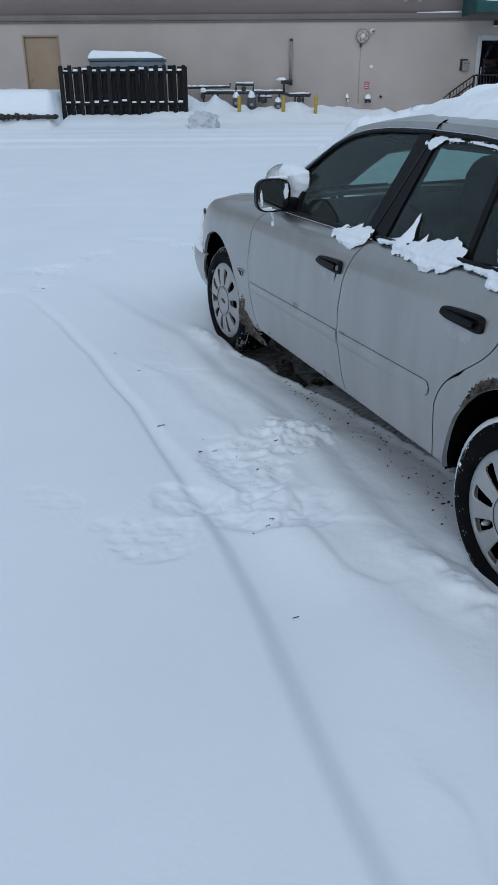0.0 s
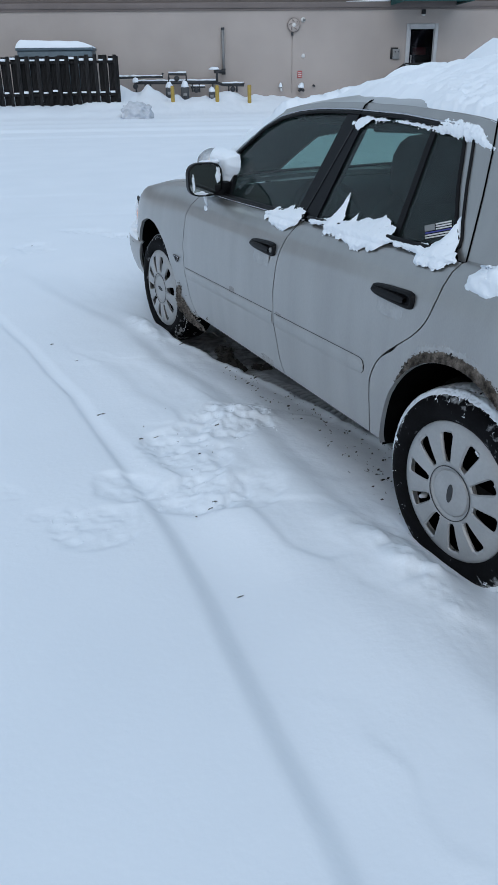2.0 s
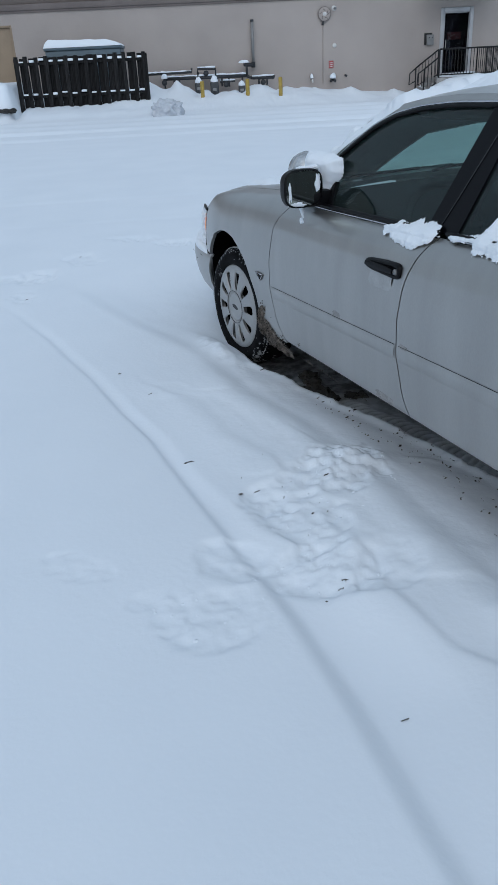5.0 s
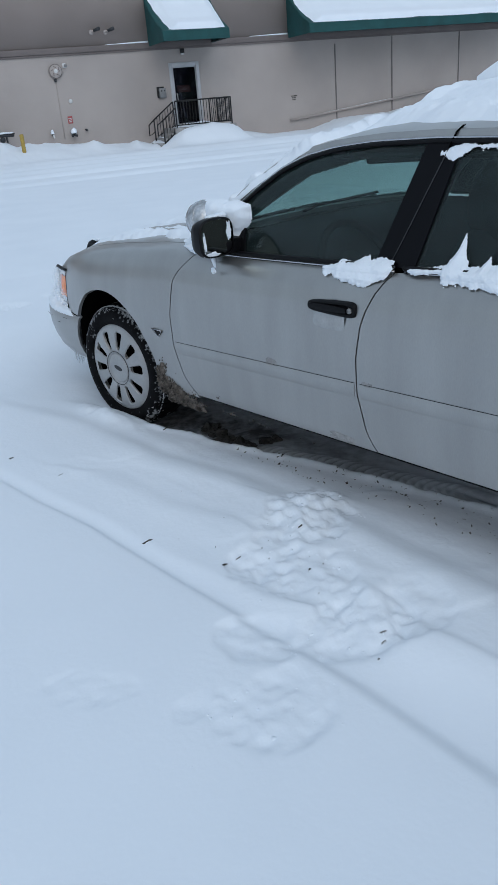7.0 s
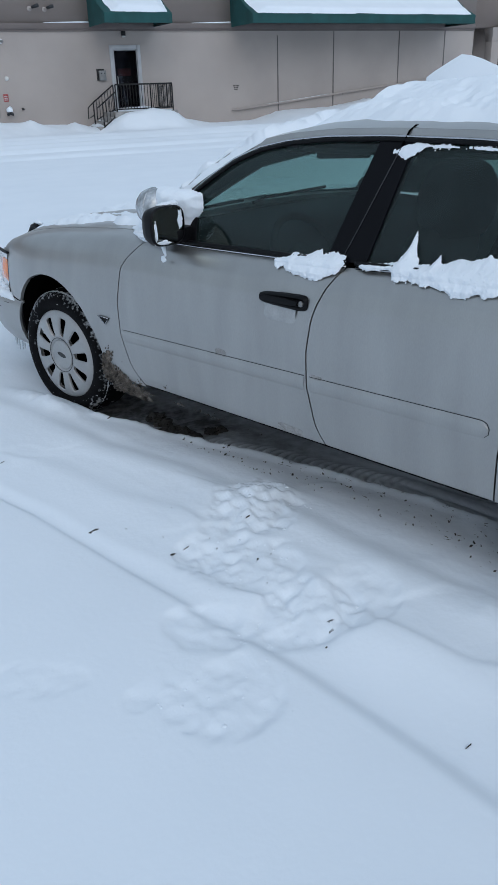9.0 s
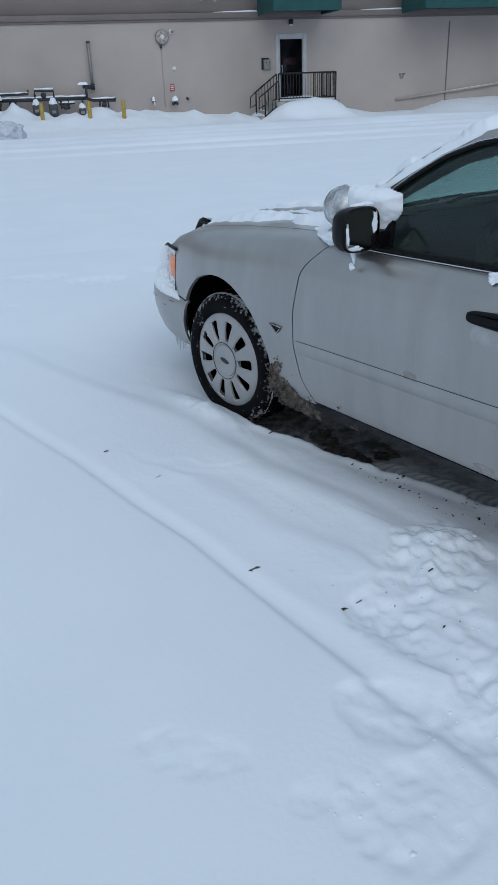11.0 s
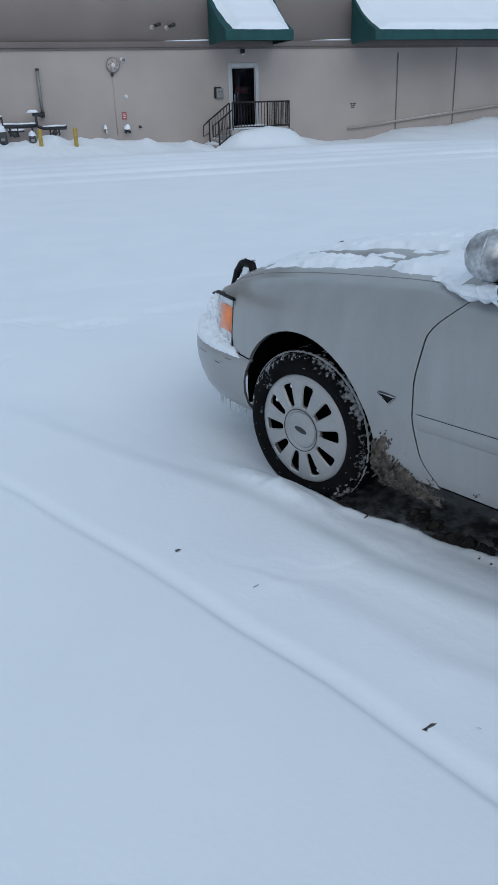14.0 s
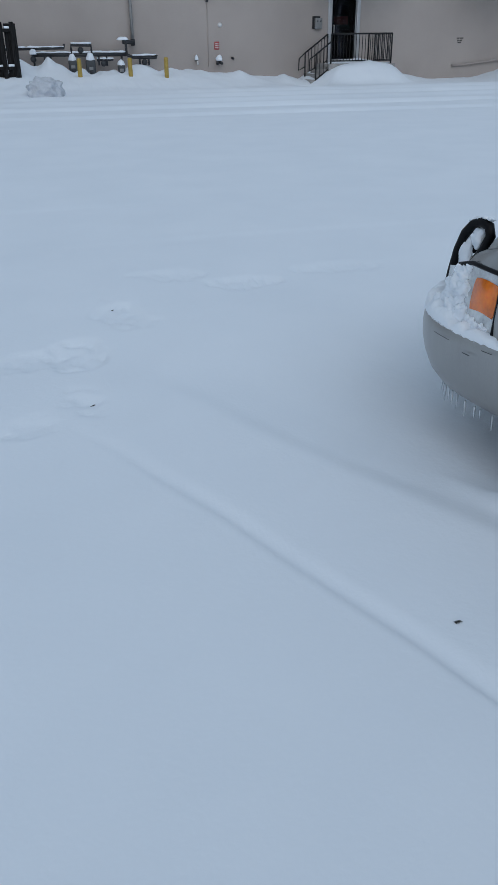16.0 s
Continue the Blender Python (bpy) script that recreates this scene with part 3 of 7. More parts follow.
part("quarter_trim", tubed([(gx(z) - 0.006, y, z) for y, z in resample([(0.318, 1.408), (0.288, 1.35), (0.240, 1.25), (0.190, 1.16), (0.150, 1.10), (0.172, 1.078)], 16)], 0.0055, 6), M_TRIM, car)
part("door_seam", tubed([(gx(z) - 0.005, y, z) for y, z in resample([(0.24, 1.44), (0.20, 1.35), (0.158, 1.24), (0.125, 1.14), (0.10, 1.06)], 14)], 0.0028, 6), M_DARK, car)

# roof
roof_edge = lerp_table([(-0.1, 1.36), (0.16, 1.415), (0.28, 1.438), (0.40, 1.447), (0.7, 1.461), (1.05, 1.464), (1.28, 1.459), (1.48, 1.443), (1.63, 1.418)])
def roof(y, u):
    """u from 0 at one rail to 1 at the other."""
    ze = roof_edge(y)
    x0 = gx(ze) - 0.004
    b = 1 - (2 * u - 1) ** 2
    yy = y - 0.15 * b * max(0.0, (y - 0.9) / 0.7)
    return (x0 + (2 * HALF - 2 * x0) * u, yy, ze + 0.055 * b ** 0.8)
part("roof", finish_top(grid(bmesh.new(), [[roof(y, j / 24) for j in range(25)] for y in np.linspace(0.05, 1.60, 30)]), 0.02), M_PAINT, car)
# windscreen
def screen(v, u):
    top, b = roof(1.60, u), 1 - (2 * u - 1) ** 2
    base = (0.11 + (2 * HALF - 0.22) * u, 2.20 + 0.26 * b, 1.035 + 0.02 * b)
    bow = 0.03 * math.sin(math.pi * v)
    return tuple(base[k] + (top[k] - base[k]) * v + (bow if k == 2 else 0) for k in range(3))
part("windscreen", grid(bmesh.new(), [[screen(i / 12, j / 20) for j in range(21)] for i in range(13)]), G_SHIELD, car, "clear windscreen with snow along its edges")
def backlight(v, u):
    top, b = roof(0.05, u), 1 - (2 * u - 1) ** 2
    base = (0.16 + (2 * HALF - 0.32) * u, -0.60 - 0.12 * b, 1.085)
    return tuple(base[k] + (top[k] - base[k]) * v for k in range(3))
part("rear_window", grid(bmesh.new(), [[backlight(i / 8, j / 16) for j in range(17)] for i in range(9)]), G_SHIELD, car)
# bonnet and boot lid
def bonnet(y, u):
    x0 = plan(y) * 0.75 + 0.192
    b = 1 - (2 * u - 1) ** 2
    return (x0 + (2 * HALF - 2 * x0) * u, y + 0.22 * b * (1 if y > 2.6 else 0.9 - 0.0), zt(y) + 0.006 + 0.014 * b ** 0.7 * (1 - 0.4 * max(0, y - 3.2)))
part("bonnet", finish_top(grid(bmesh.new(), [[bonnet(y, j / 24) for j in range(25)] for y in np.linspace(2.22, 3.62, 40)]), 0.02), M_PAINT, car)
def boot(y, u):
    x0 = plan(y) * 0.6 + 0.2
    b = 1 - (2 * u - 1) ** 2
    return (x0 + (2 * HALF - 2 * x0) * u, y, zt(y) + 0.012 + 0.03 * b)
part("boot_lid", finish_top(grid(bmesh.new(), [[boot(y, j / 16) for j in range(17)] for y in np.linspace(-1.38, -0.56, 20)]), 0.02), M_PAINT, car)

# bumpers, wrapped round the ends
def bumper(y0, L, sgn, n, start, prof):
    rows = []
    for dx, z in prof:
        row = []
        for j in range(61):
            first = start
            if sgn > 0 and start < 0.2:        # begins at the edge of the wheel arch
                ys = FA[0] + FA[2] * math.sqrt(max(0.0, 1 - (max(0.0, z - FA[1]) / FA[3]) ** 2)) + (0.07 if dx > 0.05 and z > 0.55 else 0.004)
                first = math.asin(((ys - y0) / (L - dx)) ** (n / 2))
            th = first + (math.pi - 2 * first) * j / 60
            c, s = math.cos(th), math.sin(th)
            tuck = 0.052 * max(0.0, 1 - min(th, math.pi - th) / 0.9)
            x = HALF - (HALF - dx - tuck) * math.copysign(abs(c) ** (2 / n), c)
            y = y0 + sgn * (L - dx) * abs(s) ** (2 / n)
            row.append((x, y, z))
        rows.append(row)
    return grid(bmesh.new(), rows)
BP = [(0.15, 0.276), (0.105, 0.288), (0.066, 0.315), (0.034, 0.36), (0.012, 0.42), (0.0, 0.48), (-0.003, 0.53), (0.0, 0.575), (0.012, 0.592), (0.06, 0.60), (0.13, 0.602)]
bm = bumper(2.98, 1.0, 1, 3.4, 0.135, BP)
bumper_f = part("front_bumper", finish_panel(bm, 0.012), M_PAINT, car, "silver-grey bumper cover hung with ice")
part("rear_bumper", finish_panel(bumper(-0.55, 0.95, -1, 3.6, 0.085, [(d, z + 0.05) for d, z in BP]), 0.012), M_PAINT, car)
part("tail_panel", finish_panel(bumper(-0.50, 0.90, -1, 3.4, 0.02, [(0.06, 0.60), (0.02, 0.70), (0.02, 0.85), (0.05, 0.96), (0.10, 1.02)]), 0.012), M_PAINT, car)
def bumper_line(th0, th1, z, dx):
    out = []
    for th in np.linspace(th0, th1, 24):
        c, q = math.cos(th), math.sin(th)
        out.append((HALF - (HALF - dx - 0.052 * max(0.0, 1 - th / 0.9)) * abs(c) ** (2 / 3.4), 2.98 + (1.0 - dx) * abs(q) ** (2 / 3.4), z))
    return out
for th0, th1, z_, r_ in ((0.38, 0.50, 0.553, 0.0010), (0.165, 0.205, 0.566, 0.0013), (0.255, 0.290, 0.530, 0.0016)):
    part("bumper_crease", tubed(bumper_line(th0, th1, z_, -0.0145), r_, 6), M_PIPE, bumper_f, "thin dark crease in the bumper")
part("bumper_seam", tubed([(side(y, 0.597) - 0.001, y, 0.597) for y in np.linspace(3.205, 3.379, 10)], 0.0022, 6), M_DARK, car, "dark joint between bumper and fender")
# nose behind the lamps, and grille
part("nose_panel", finish_panel(bumper(2.90, 0.88, 1, 3.0, 0.30, [(0.12, 0.59), (0.12, 0.70), (0.13, 0.80)]), 0.012), M_TRIM, car)

# headlamps
def lamp(s, v):
    y = 3.382 + 0.36 * s
    z = 0.605 + (min(zt(y) - 0.035, 0.815) - 0.605) * v
    x = plan(y) + 0.014 + 0.02 * v
    return (x, y, z)
hl = both("headlamp", finish_panel(grid(bmesh.new(), [[lamp(i / 14, j / 6) for j in range(7)] for i in range(15)]), 0.01), M_LENS, "clear headlamp lens")
part("turn_signal", finish_panel(grid(bmesh.new(), [[(lambda p: (p[0] - 0.004 - 0.009 * math.sin(math.pi * i / 10) * math.sin(math.pi * j / 10), p[1], p[2]))(lamp(0.230 + 0.200 * (i - 5) / 5 * (1 - 0.10 * abs(j - 5) ** 4 / 625) - 0.03 * j / 10 * max(0, i - 5) / 5, 0.27 + 0.55 * j / 10 + 0.03 * math.sin(i * 0.31))) for j in range(11)] for i in range(11)]), 0.006), M_AMBER, hl, "amber side marker")
part("lamp_seal", tubed([(lamp(0, v)[0] - 0.003, 3.380, lamp(0, v)[2]) for v in np.linspace(-0.02, 1.0, 8)] + [(lamp(s_, 1)[0] - 0.003, lamp(s_, 1)[1], lamp(s_, 1)[2] + 0.004) for s_ in np.linspace(0.03, 0.75, 9)], 0.0085, 8), M_TRIM, hl)

# emblem on the fender
bm = bmesh.new()
ex = side(2.40, 0.64) - 0.004
vs = [bm.verts.new((ex, y, z)) for y, z in ((2.440, 0.655), (2.362, 0.652), (2.390, 0.622))]
bm.faces.new(vs)
part("fender_badge", finish_panel(bm, 0.004), M_TRIM, car, "small dark triangular badge")
part("badge_edge", tubed([(ex - 0.002, y, z) for y, z in ((2.440, 0.655), (2.362, 0.652), (2.390, 0.622))], 0.003, 6, True), M_CHROME, car)

# mirror
MX, MY = -0.008, 1.90
def mirror_shell():
    bm = bmesh.new()
    prof = [(0.0, 0.058), (0.055, 0.054), (0.085, 0.034), (0.098, 0.0), (0.098, -0.03), (0.090, -0.036)]
    rings = []
    for s, h in prof:
        ring = []
        for j in range(28):
            a = 2 * math.pi * j / 28
            c, q = math.cos(a), math.sin(a)
            ring.append(bm.verts.new((MX + s * 0.90 * math.copysign(abs(c) ** 0.6, c), MY + h, 1.115 + s * 0.78 * math.copysign(abs(q) ** 0.6, q))))
        rings.append(ring)
    for a, b in zip(rings, rings[1:]):
        for j in range(28):
            bm.faces.new((a[j], a[(j + 1) % 28], b[(j + 1) % 28], b[j]))
    bmesh.ops.remove_doubles(bm, verts=bm.verts, dist=1e-4)
    return bm
mir = part("door_mirror", mirror_shell(), M_TRIM, front_door, "black door mirror topped with snow")
bm = bmesh.new()
ring = []
for j in range(28):
    a = 2 * math.pi * j / 28
    c, q = math.cos(a), math.sin(a)
    ring.append(bm.verts.new((MX + 0.088 * 0.90 * math.copysign(abs(c) ** 0.6, c), MY - 0.028, 1.115 + 0.088 * 0.78 * math.copysign(abs(q) ** 0.6, q))))
bm.faces.new(ring)
part("mirror_glass", bm, M_MIRROR, mir, "mirror glass")
part("mirror_arm", boxed((0.03, 1.87, 1.035), (0.13, 2.02, 1.10), 0.015), M_TRIM, mir)
part("mirror_sail", finish_panel(ruled(bmesh.new(), [(2.08, 1.035), (1.84, 1.038)], [(1.99, 1.155), (1.90, 1.21)], 4, -0.008), 0.02), M_TRIM, front_door)

# spotlight on the windscreen pillar
sp = part("spotlight", lathe(bmesh.new(), [(0.0, 0.075), (0.022, 0.072), (0.044, 0.062), (0.062, 0.045), (0.074, 0.022), (0.079, 0.0), (0.079, -0.03), (0.072, -0.05), (0.05, -0.07), (0.0, -0.08)], (0.125, 2.115, 1.153), (-0.25, 0.93, 0.05), 32), M_SPOT, car, "silver pillar spotlight half buried in snow")
part("spotlight_ring", lathe(bmesh.new(), [(0.077, -0.006), (0.081, -0.004), (0.081, 0.002), (0.077, 0.005)], (0.125, 2.115, 1.153), (-0.25, 0.93, 0.05), 32), M_SPOT, sp)
part("spotlight_stem", tubed([(0.11, 2.11, 1.09), (0.13, 2.09, 1.02)], 0.015, 10), M_SPOT, sp)

# push bar
def push_loop(x):
    pts = []
    for y, z in ((4.085, 0.42), (4.085, 0.50), (4.065, 0.62), (4.045, 0.71), (4.015, 0.785), (3.975, 0.830), (3.930, 0.846), (3.893, 0.832), (3.880, 0.795), (3.905, 0.735), (3.955, 0.66), (3.995, 0.57), (4.010, 0.45)):
        pts.append((x, y, z))
    return tubed(pts, 0.022, 10, True)
pb = part("push_bar", tubed([(0.50, 4.02, 0.52), (1.48, 4.02, 0.52)], 0.022, 10), M_TRIM, car, "black steel push bar")
for x in (0.63, 1.35):
    part("push_bar_upright", push_loop(x), M_TRIM, pb)
part("push_bar_rail", tubed([(0.63, 4.03, 0.70), (1.35, 4.03, 0.70)], 0.018, 10), M_TRIM, pb)

# wheels
WHEEL_X = 0.086
def wheel(xc, yc, zc, turn, spin):
    w = part("wheel", bmesh.new(), M_TYRE, car, "black winter tyre with a silver ten-slot wheel cover")
    w.matrix_local = pose(xc, yc, zc, 0, 0, turn) @ pose(0, 0, 0, spin)
    R = 0.345
    prof = [(0.232, 0.02), (0.237, -0.004), (0.252, -0.014), (0.280, -0.018), (0.302, -0.012), (0.317, 0.002), (0.327, 0.022), (0.333, 0.05), (0.335, 0.11), (0.333, 0.17), (0.322, 0.20), (0.29, 0.215), (0.232, 0.20)]
    bm = lathe(bmesh.new(), prof, (0, 0, 0), (1, 0, 0), 96)
    tyre = part("tyre", bm, M_TYRE, w)
    for k in range(56):                                    # tread blocks along the shoulder
        a = 2 * math.pi * k / 56
        bm = boxed((0.021, -0.013, 0.316), (0.054, 0.013, 0.3325), 0.003)
        bm.transform(Matrix.Rotation(a, 4, "X"))
        if k == 0:
            first = part("tread_block", bm, M_TYRE, tyre)
        else:
            bm.free()
            o = new("tread_block", first.data)
            o.parent, o.matrix_local = tyre, Matrix.Rotation(a, 4, "X")
    # cover: ten sectors, each with an open slot between its spokes
    bm = bmesh.new()
    rad = [0.03, 0.062, 0.072, 0.076, 0.080, 0.090, 0.096, 0.101, 0.106, 0.125, 0.145, 0.165, 0.182, 0.188, 0.192, 0.200, 0.210, 0.218, 0.224, 0.226]
    dep = [-0.020, -0.020, -0.018, -0.013, -0.016, -0.021, -0.022, -0.023, -0.023, -0.024, -0.0235, -0.022, -0.020, -0.019, -0.018, -0.016, -0.012, -0.008, -0.002, 0.012]
    rad, KR = [r * 1.05 for r in rad], 1.05
    shut = {0.101: 0.55, 0.106: 0.9, 0.188: 0.95, 0.192: 0.72}
    cols, rings = (-1.0, -0.55, -0.2, 0.0, None, None, None, 0.0, 0.2, 0.55), []
    for r_, d_ in zip(rad, dep):
        ring, r = [], round(r_ / KR, 4)
        hw = (0.0118 + (min(max(r, 0.10), 0.195) - 0.10) * 0.13) * shut.get(r, 1.0)
        e = hw / r if 0.1 < r < 0.193 else 0.012 / max(r, 0.1)
        for q in range(10):
            mid_a, half = 2 * math.pi * (q + 0.5) / 10, math.pi / 10
            offs = [-half, -half + (half - e) * 0.45, -e - (half - e) * 0.16, -e, -e * 0.5, 0.0, e * 0.5, e, e + (half - e) * 0.16, e + (half - e) * 0.55]
            for c, o in enumerate(offs):
                lip = 0.006 if (c in (3, 7) and 0.1 < r < 0.193) or (r in (0.101, 0.192) and 3 <= c <= 7) else 0.0
                a = mid_a + o
                ring.append(bm.verts.new((d_ + lip, r_ * math.cos(a), r_ * math.sin(a))))
        rings.append(ring)
    mid = bm.verts.new((dep[0], 0, 0))
    n = 100
    for j in range(n):
        bm.faces.new((mid, rings[0][j], rings[0][(j + 1) % n]))
    for i in range(len(rad) - 1):
        for j in range(n):
            if 3 <= j % 10 <= 6 and 0.100 < rad[i] / KR and rad[i + 1] / KR < 0.1925:
                continue
            bm.faces.new((rings[i][j], rings[i + 1][j], rings[i + 1][(j + 1) % n], rings[i][(j + 1) % n]))
    bm.normal_update()
    bmesh.ops.recalc_face_normals(bm, faces=bm.faces[:])
    bm.normal_update()
    if sum(f.normal.x for f in bm.faces) > 0:
        bmesh.ops.reverse_faces(bm, faces=bm.faces[:])
        bm.normal_update()
    bmesh.ops.solidify(bm, geom=bm.faces[:], thickness=0.024)
    cover = part("wheel_cover", bm, M_CAP, w, "silver plastic wheel cover with ten slots", 30)
    for q, r_, k_ in ((0, 0.184, 0.8), (1, 0.187, 0.6), (6, 0.188, 0.6)):
        a = 2 * math.pi * (q + 0.5) / 10
        tmp = bmesh.new()
        bmesh.ops.create_icosphere(tmp, subdivisions=3, radius=1)
        for v in tmp.verts:
            f = 1 + 0.3 * fbm(v.co.x * 1.5 + q, v.co.y * 1.5, v.co.z * 1.5, 3)
            v.co = Vector((0.020 + 0.020 * v.co.x * f, r_ * math.cos(a) + 0.017 * k_ * v.co.y * f, r_ * math.sin(a) + 0.017 * k_ * v.co.z * f))
        part("packed_snow", tmp, SNOW, cover, "snow packed into a slot", 180)
    part("rim", lathe(bmesh.new(), [(0.0, 0.055), (0.10, 0.05), (0.225, 0.045), (0.233, 0.02)], (0, 0, 0), (1, 0, 0), 48), M_DARK, w)
    bm = bmesh.new()
    vs = [bm.verts.new((-0.0215, 0.034 * math.cos(2 * math.pi * j / 20), 0.012 * math.sin(2 * math.pi * j / 20))) for j in range(20)]
    bm.faces.new(vs)
    part("cap_ring", tubed([(-0.0222, 0.092 * math.cos(2 * math.pi * j / 48), 0.092 * math.sin(2 * math.pi * j / 48)) for j in range(48)], 0.0016, 6, True), M_PIPE, cover)
    part("cap_emblem", finish_panel(bm, 0.002), M_PIPE, cover, "small oval emblem")
    return w
wheel_f = wheel(WHEEL_X, 2.910, 0.347, 4, 12)
wheel_r = wheel(WHEEL_X, 0.0, 0.347, 4, 95)
for w in (wheel_f, wheel_r):
    c = copy_thing(w, pose(2 * HALF - WHEEL_X, w.location.y, 0.347, 0, 0, 180))

# ---- cabin ----
def rounded(x0, x1, levels):
    """A padded upright: levels of (z, y middle, half depth, share of the width)."""
    bm, rows = bmesh.new(), []
    xm, hw = (x0 + x1) / 2, (x1 - x0) / 2
    for z, ym, hd, w_ in levels:
        rows.append([(xm + hw * w_ * math.copysign(abs(math.cos(a)) ** 0.6, math.cos(a)), ym + hd * math.copysign(abs(math.sin(a)) ** 0.7, math.sin(a)), z) for a in np.linspace(0, 2 * math.pi, 33)])
    grid(bm, rows)
    bm.faces.new([bm.verts.new(p) for p in rows[-1][:-1]])
    return bm
def seat(x, y, name):
    s = part(name, boxed((x - 0.25, y - 0.25, 0.42), (x + 0.25, y + 0.28, 0.58), 0.05), M_SEAT, car, "black cloth front seat")
    part("seat_back", rounded(x - 0.25, x + 0.25, [(0.50, y - 0.20, 0.09, 0.9), (0.65, y - 0.26, 0.09, 1.0), (0.85, y - 0.33, 0.085, 1.0), (1.00, y - 0.38, 0.08, 0.92), (1.08, y - 0.40, 0.075, 0.80), (1.12, y - 0.41, 0.05, 0.6)]), M_SEAT, s)
    part("headrest", rounded(x - 0.15, x + 0.15, [(1.09, y - 0.44, 0.09, 0.85), (1.14, y - 0.44, 0.115, 0.97), (1.21, y - 0.445, 0.122, 1.0), (1.27, y - 0.445, 0.11, 0.96), (1.315, y - 0.445, 0.085, 0.84), (1.338, y - 0.445, 0.055, 0.66), (1.345, y - 0.445, 0.02, 0.4)]), M_SEAT, s)
seat(0.60, 1.40, "front_seat")
seat(1.38, 1.40, "front_seat")
rs = part("rear_bench", boxed((0.25, -0.05, 0.42), (1.73, 0.50, 0.60), 0.05), M_SEAT, car)
part("bench_back", boxed((0.25, -0.22, 0.50), (1.73, -0.02, 1.10), 0.06), M_SEAT, rs)
for x in (0.52, 1.46):
    part("headrest", boxed((x - 0.15, -0.20, 1.10), (x + 0.15, -0.06, 1.27), 0.05), M_SEAT, rs)
part("parcel_shelf", boxed((0.2, -0.62, 1.03), (1.78, -0.16, 1.075)), M_SEAT, car)
part("cabin_floor", boxed((0.12, -0.2, 0.34), (1.86, 2.4, 0.38)), M_SEAT, car)
db = bmesh.new()
grid(db, [[(0.12 + 1.74 * j / 16, y + 0.12 * (1 - (j / 8 - 1) ** 2) * (y > 1.9), z) for j in range(17)] for y, z in ((1.72, 0.50), (1.70, 0.80), (1.74, 0.93), (1.84, 1.00), (2.0, 1.025), (2.2, 1.02), (2.32, 1.01))])
part("dashboard", db, M_SEAT, car)
part("firewall", boxed((0.12, 2.36, 0.34), (1.86, 2.40, 1.0)), M_DARK, car)
sw = part("steering_wheel", bmesh.new(), M_SEAT, car)
ctr, nrm = Vector((0.52, 1.60, 0.94)), Vector((0, -0.85, 0.5)).normalized()
up = Vector((1, 0, 0)).cross(nrm).normalized()
ring = [ctr + 0.185 * (math.cos(a) * Vector((1, 0, 0)) + math.sin(a) * up) for a in np.linspace(0, 2 * math.pi, 33)[:-1]]
part("wheel_rim", tubed(ring, 0.016, 8, True), M_SEAT, sw)
part("wheel_hub", tubed([ctr - nrm * 0.16, ctr - nrm * 0.02], [0.05, 0.07], 12), M_SEAT, sw)
part("wheel_spoke", tubed([ctr - Vector((0.18, 0, 0)), ctr - nrm * 0.03, ctr + Vector((0.18, 0, 0))], 0.014, 8), M_SEAT, sw)
part("headliner", boxed((0.30, -0.10, 1.375), (1.68, 1.52, 1.395), 0.008), M_SEAT, car)
bm = boxed((-0.016, -0.125, -0.034), (0.016, 0.125, 0.034), 0.012)
bm.transform(pose(1.0, 1.79, 1.322, 0, 0, 28))
part("rear_view_mirror", bm, M_SEAT, car)
for x in (0.50, 1.45):
    part("sun_visor", boxed((x - 0.22, 1.44, 1.385), (x + 0.22, 1.58, 1.405), 0.008), M_SEAT, car)
for k, (x0, x1) in enumerate(((0.35, 0.85), (0.95, 1.5))):
    part("wiper", tubed([(x0, 2.33, 1.06), (x0 + 0.1, 2.33, 1.075), (x1, 2.30, 1.085)], 0.008, 6), M_TRIM, car)
# flag sticker, plain bars
fs = part("flag_sticker", bmesh.new(), M_WHITE, car, "small black and white striped flag sticker")
def flag_bar(name, u0, u1, v0, v1, m):
    P = lambda u, v: (0.362 - 0.112 * u - 0.034 * v, 1.124 + 0.032 * u - 0.038 * v)
    part(name, finish_panel(ruled(bmesh.new(), [P(u0, v1), P(u1, v1)], [P(u0, v0), P(u1, v0)], 1, 0.001 if name != "field" else 0.0022), 0.001), m, fs)
flag_bar("field", 0, 1, 0, 1, M_TRIM)
for k in range(6):
    flag_bar("stripe", 0.42 if k < 3 else 0.0, 1.0, k / 6 + 0.02, k / 6 + 0.11, M_WHITE if k != 3 else M_BLUE)
flag_bar("canton", 0.0, 0.38, 0.03, 0.44, M_GREYBOX)

# ---- ground: one sheet of snow ----
def vnoise(x, y, seed):
    """Smooth value noise on arrays."""
    xi, yi = np.floor(x).astype(np.int64), np.floor(y).astype(np.int64)
    fx, fy = x - xi, y - yi
    fx, fy = fx * fx * (3 - 2 * fx), fy * fy * (3 - 2 * fy)
    def h(a, b):
        k = (a * 374761393 + b * 668265263 + seed * 974711) & 0x7FFFFFFF
        k = ((k ^ (k >> 13)) * 1274126177) & 0x7FFFFFFF
        return ((k ^ (k >> 16)) & 0xFFFF) / 65535.0
    return (h(xi, yi) * (1 - fx) + h(xi + 1, yi) * fx) * (1 - fy) + (h(xi, yi + 1) * (1 - fx) + h(xi + 1, yi + 1) * fx) * fy - 0.5


def vfbm(x, y, seed, octaves=4):
    return sum(vnoise(x * 2 ** k, y * 2 ** k, seed + k) / 2 ** k for k in range(octaves))


def ramp(a, b, v):
    t = np.clip((v - a) / (b - a), 0, 1)
    return t * t * (3 - 2 * t)


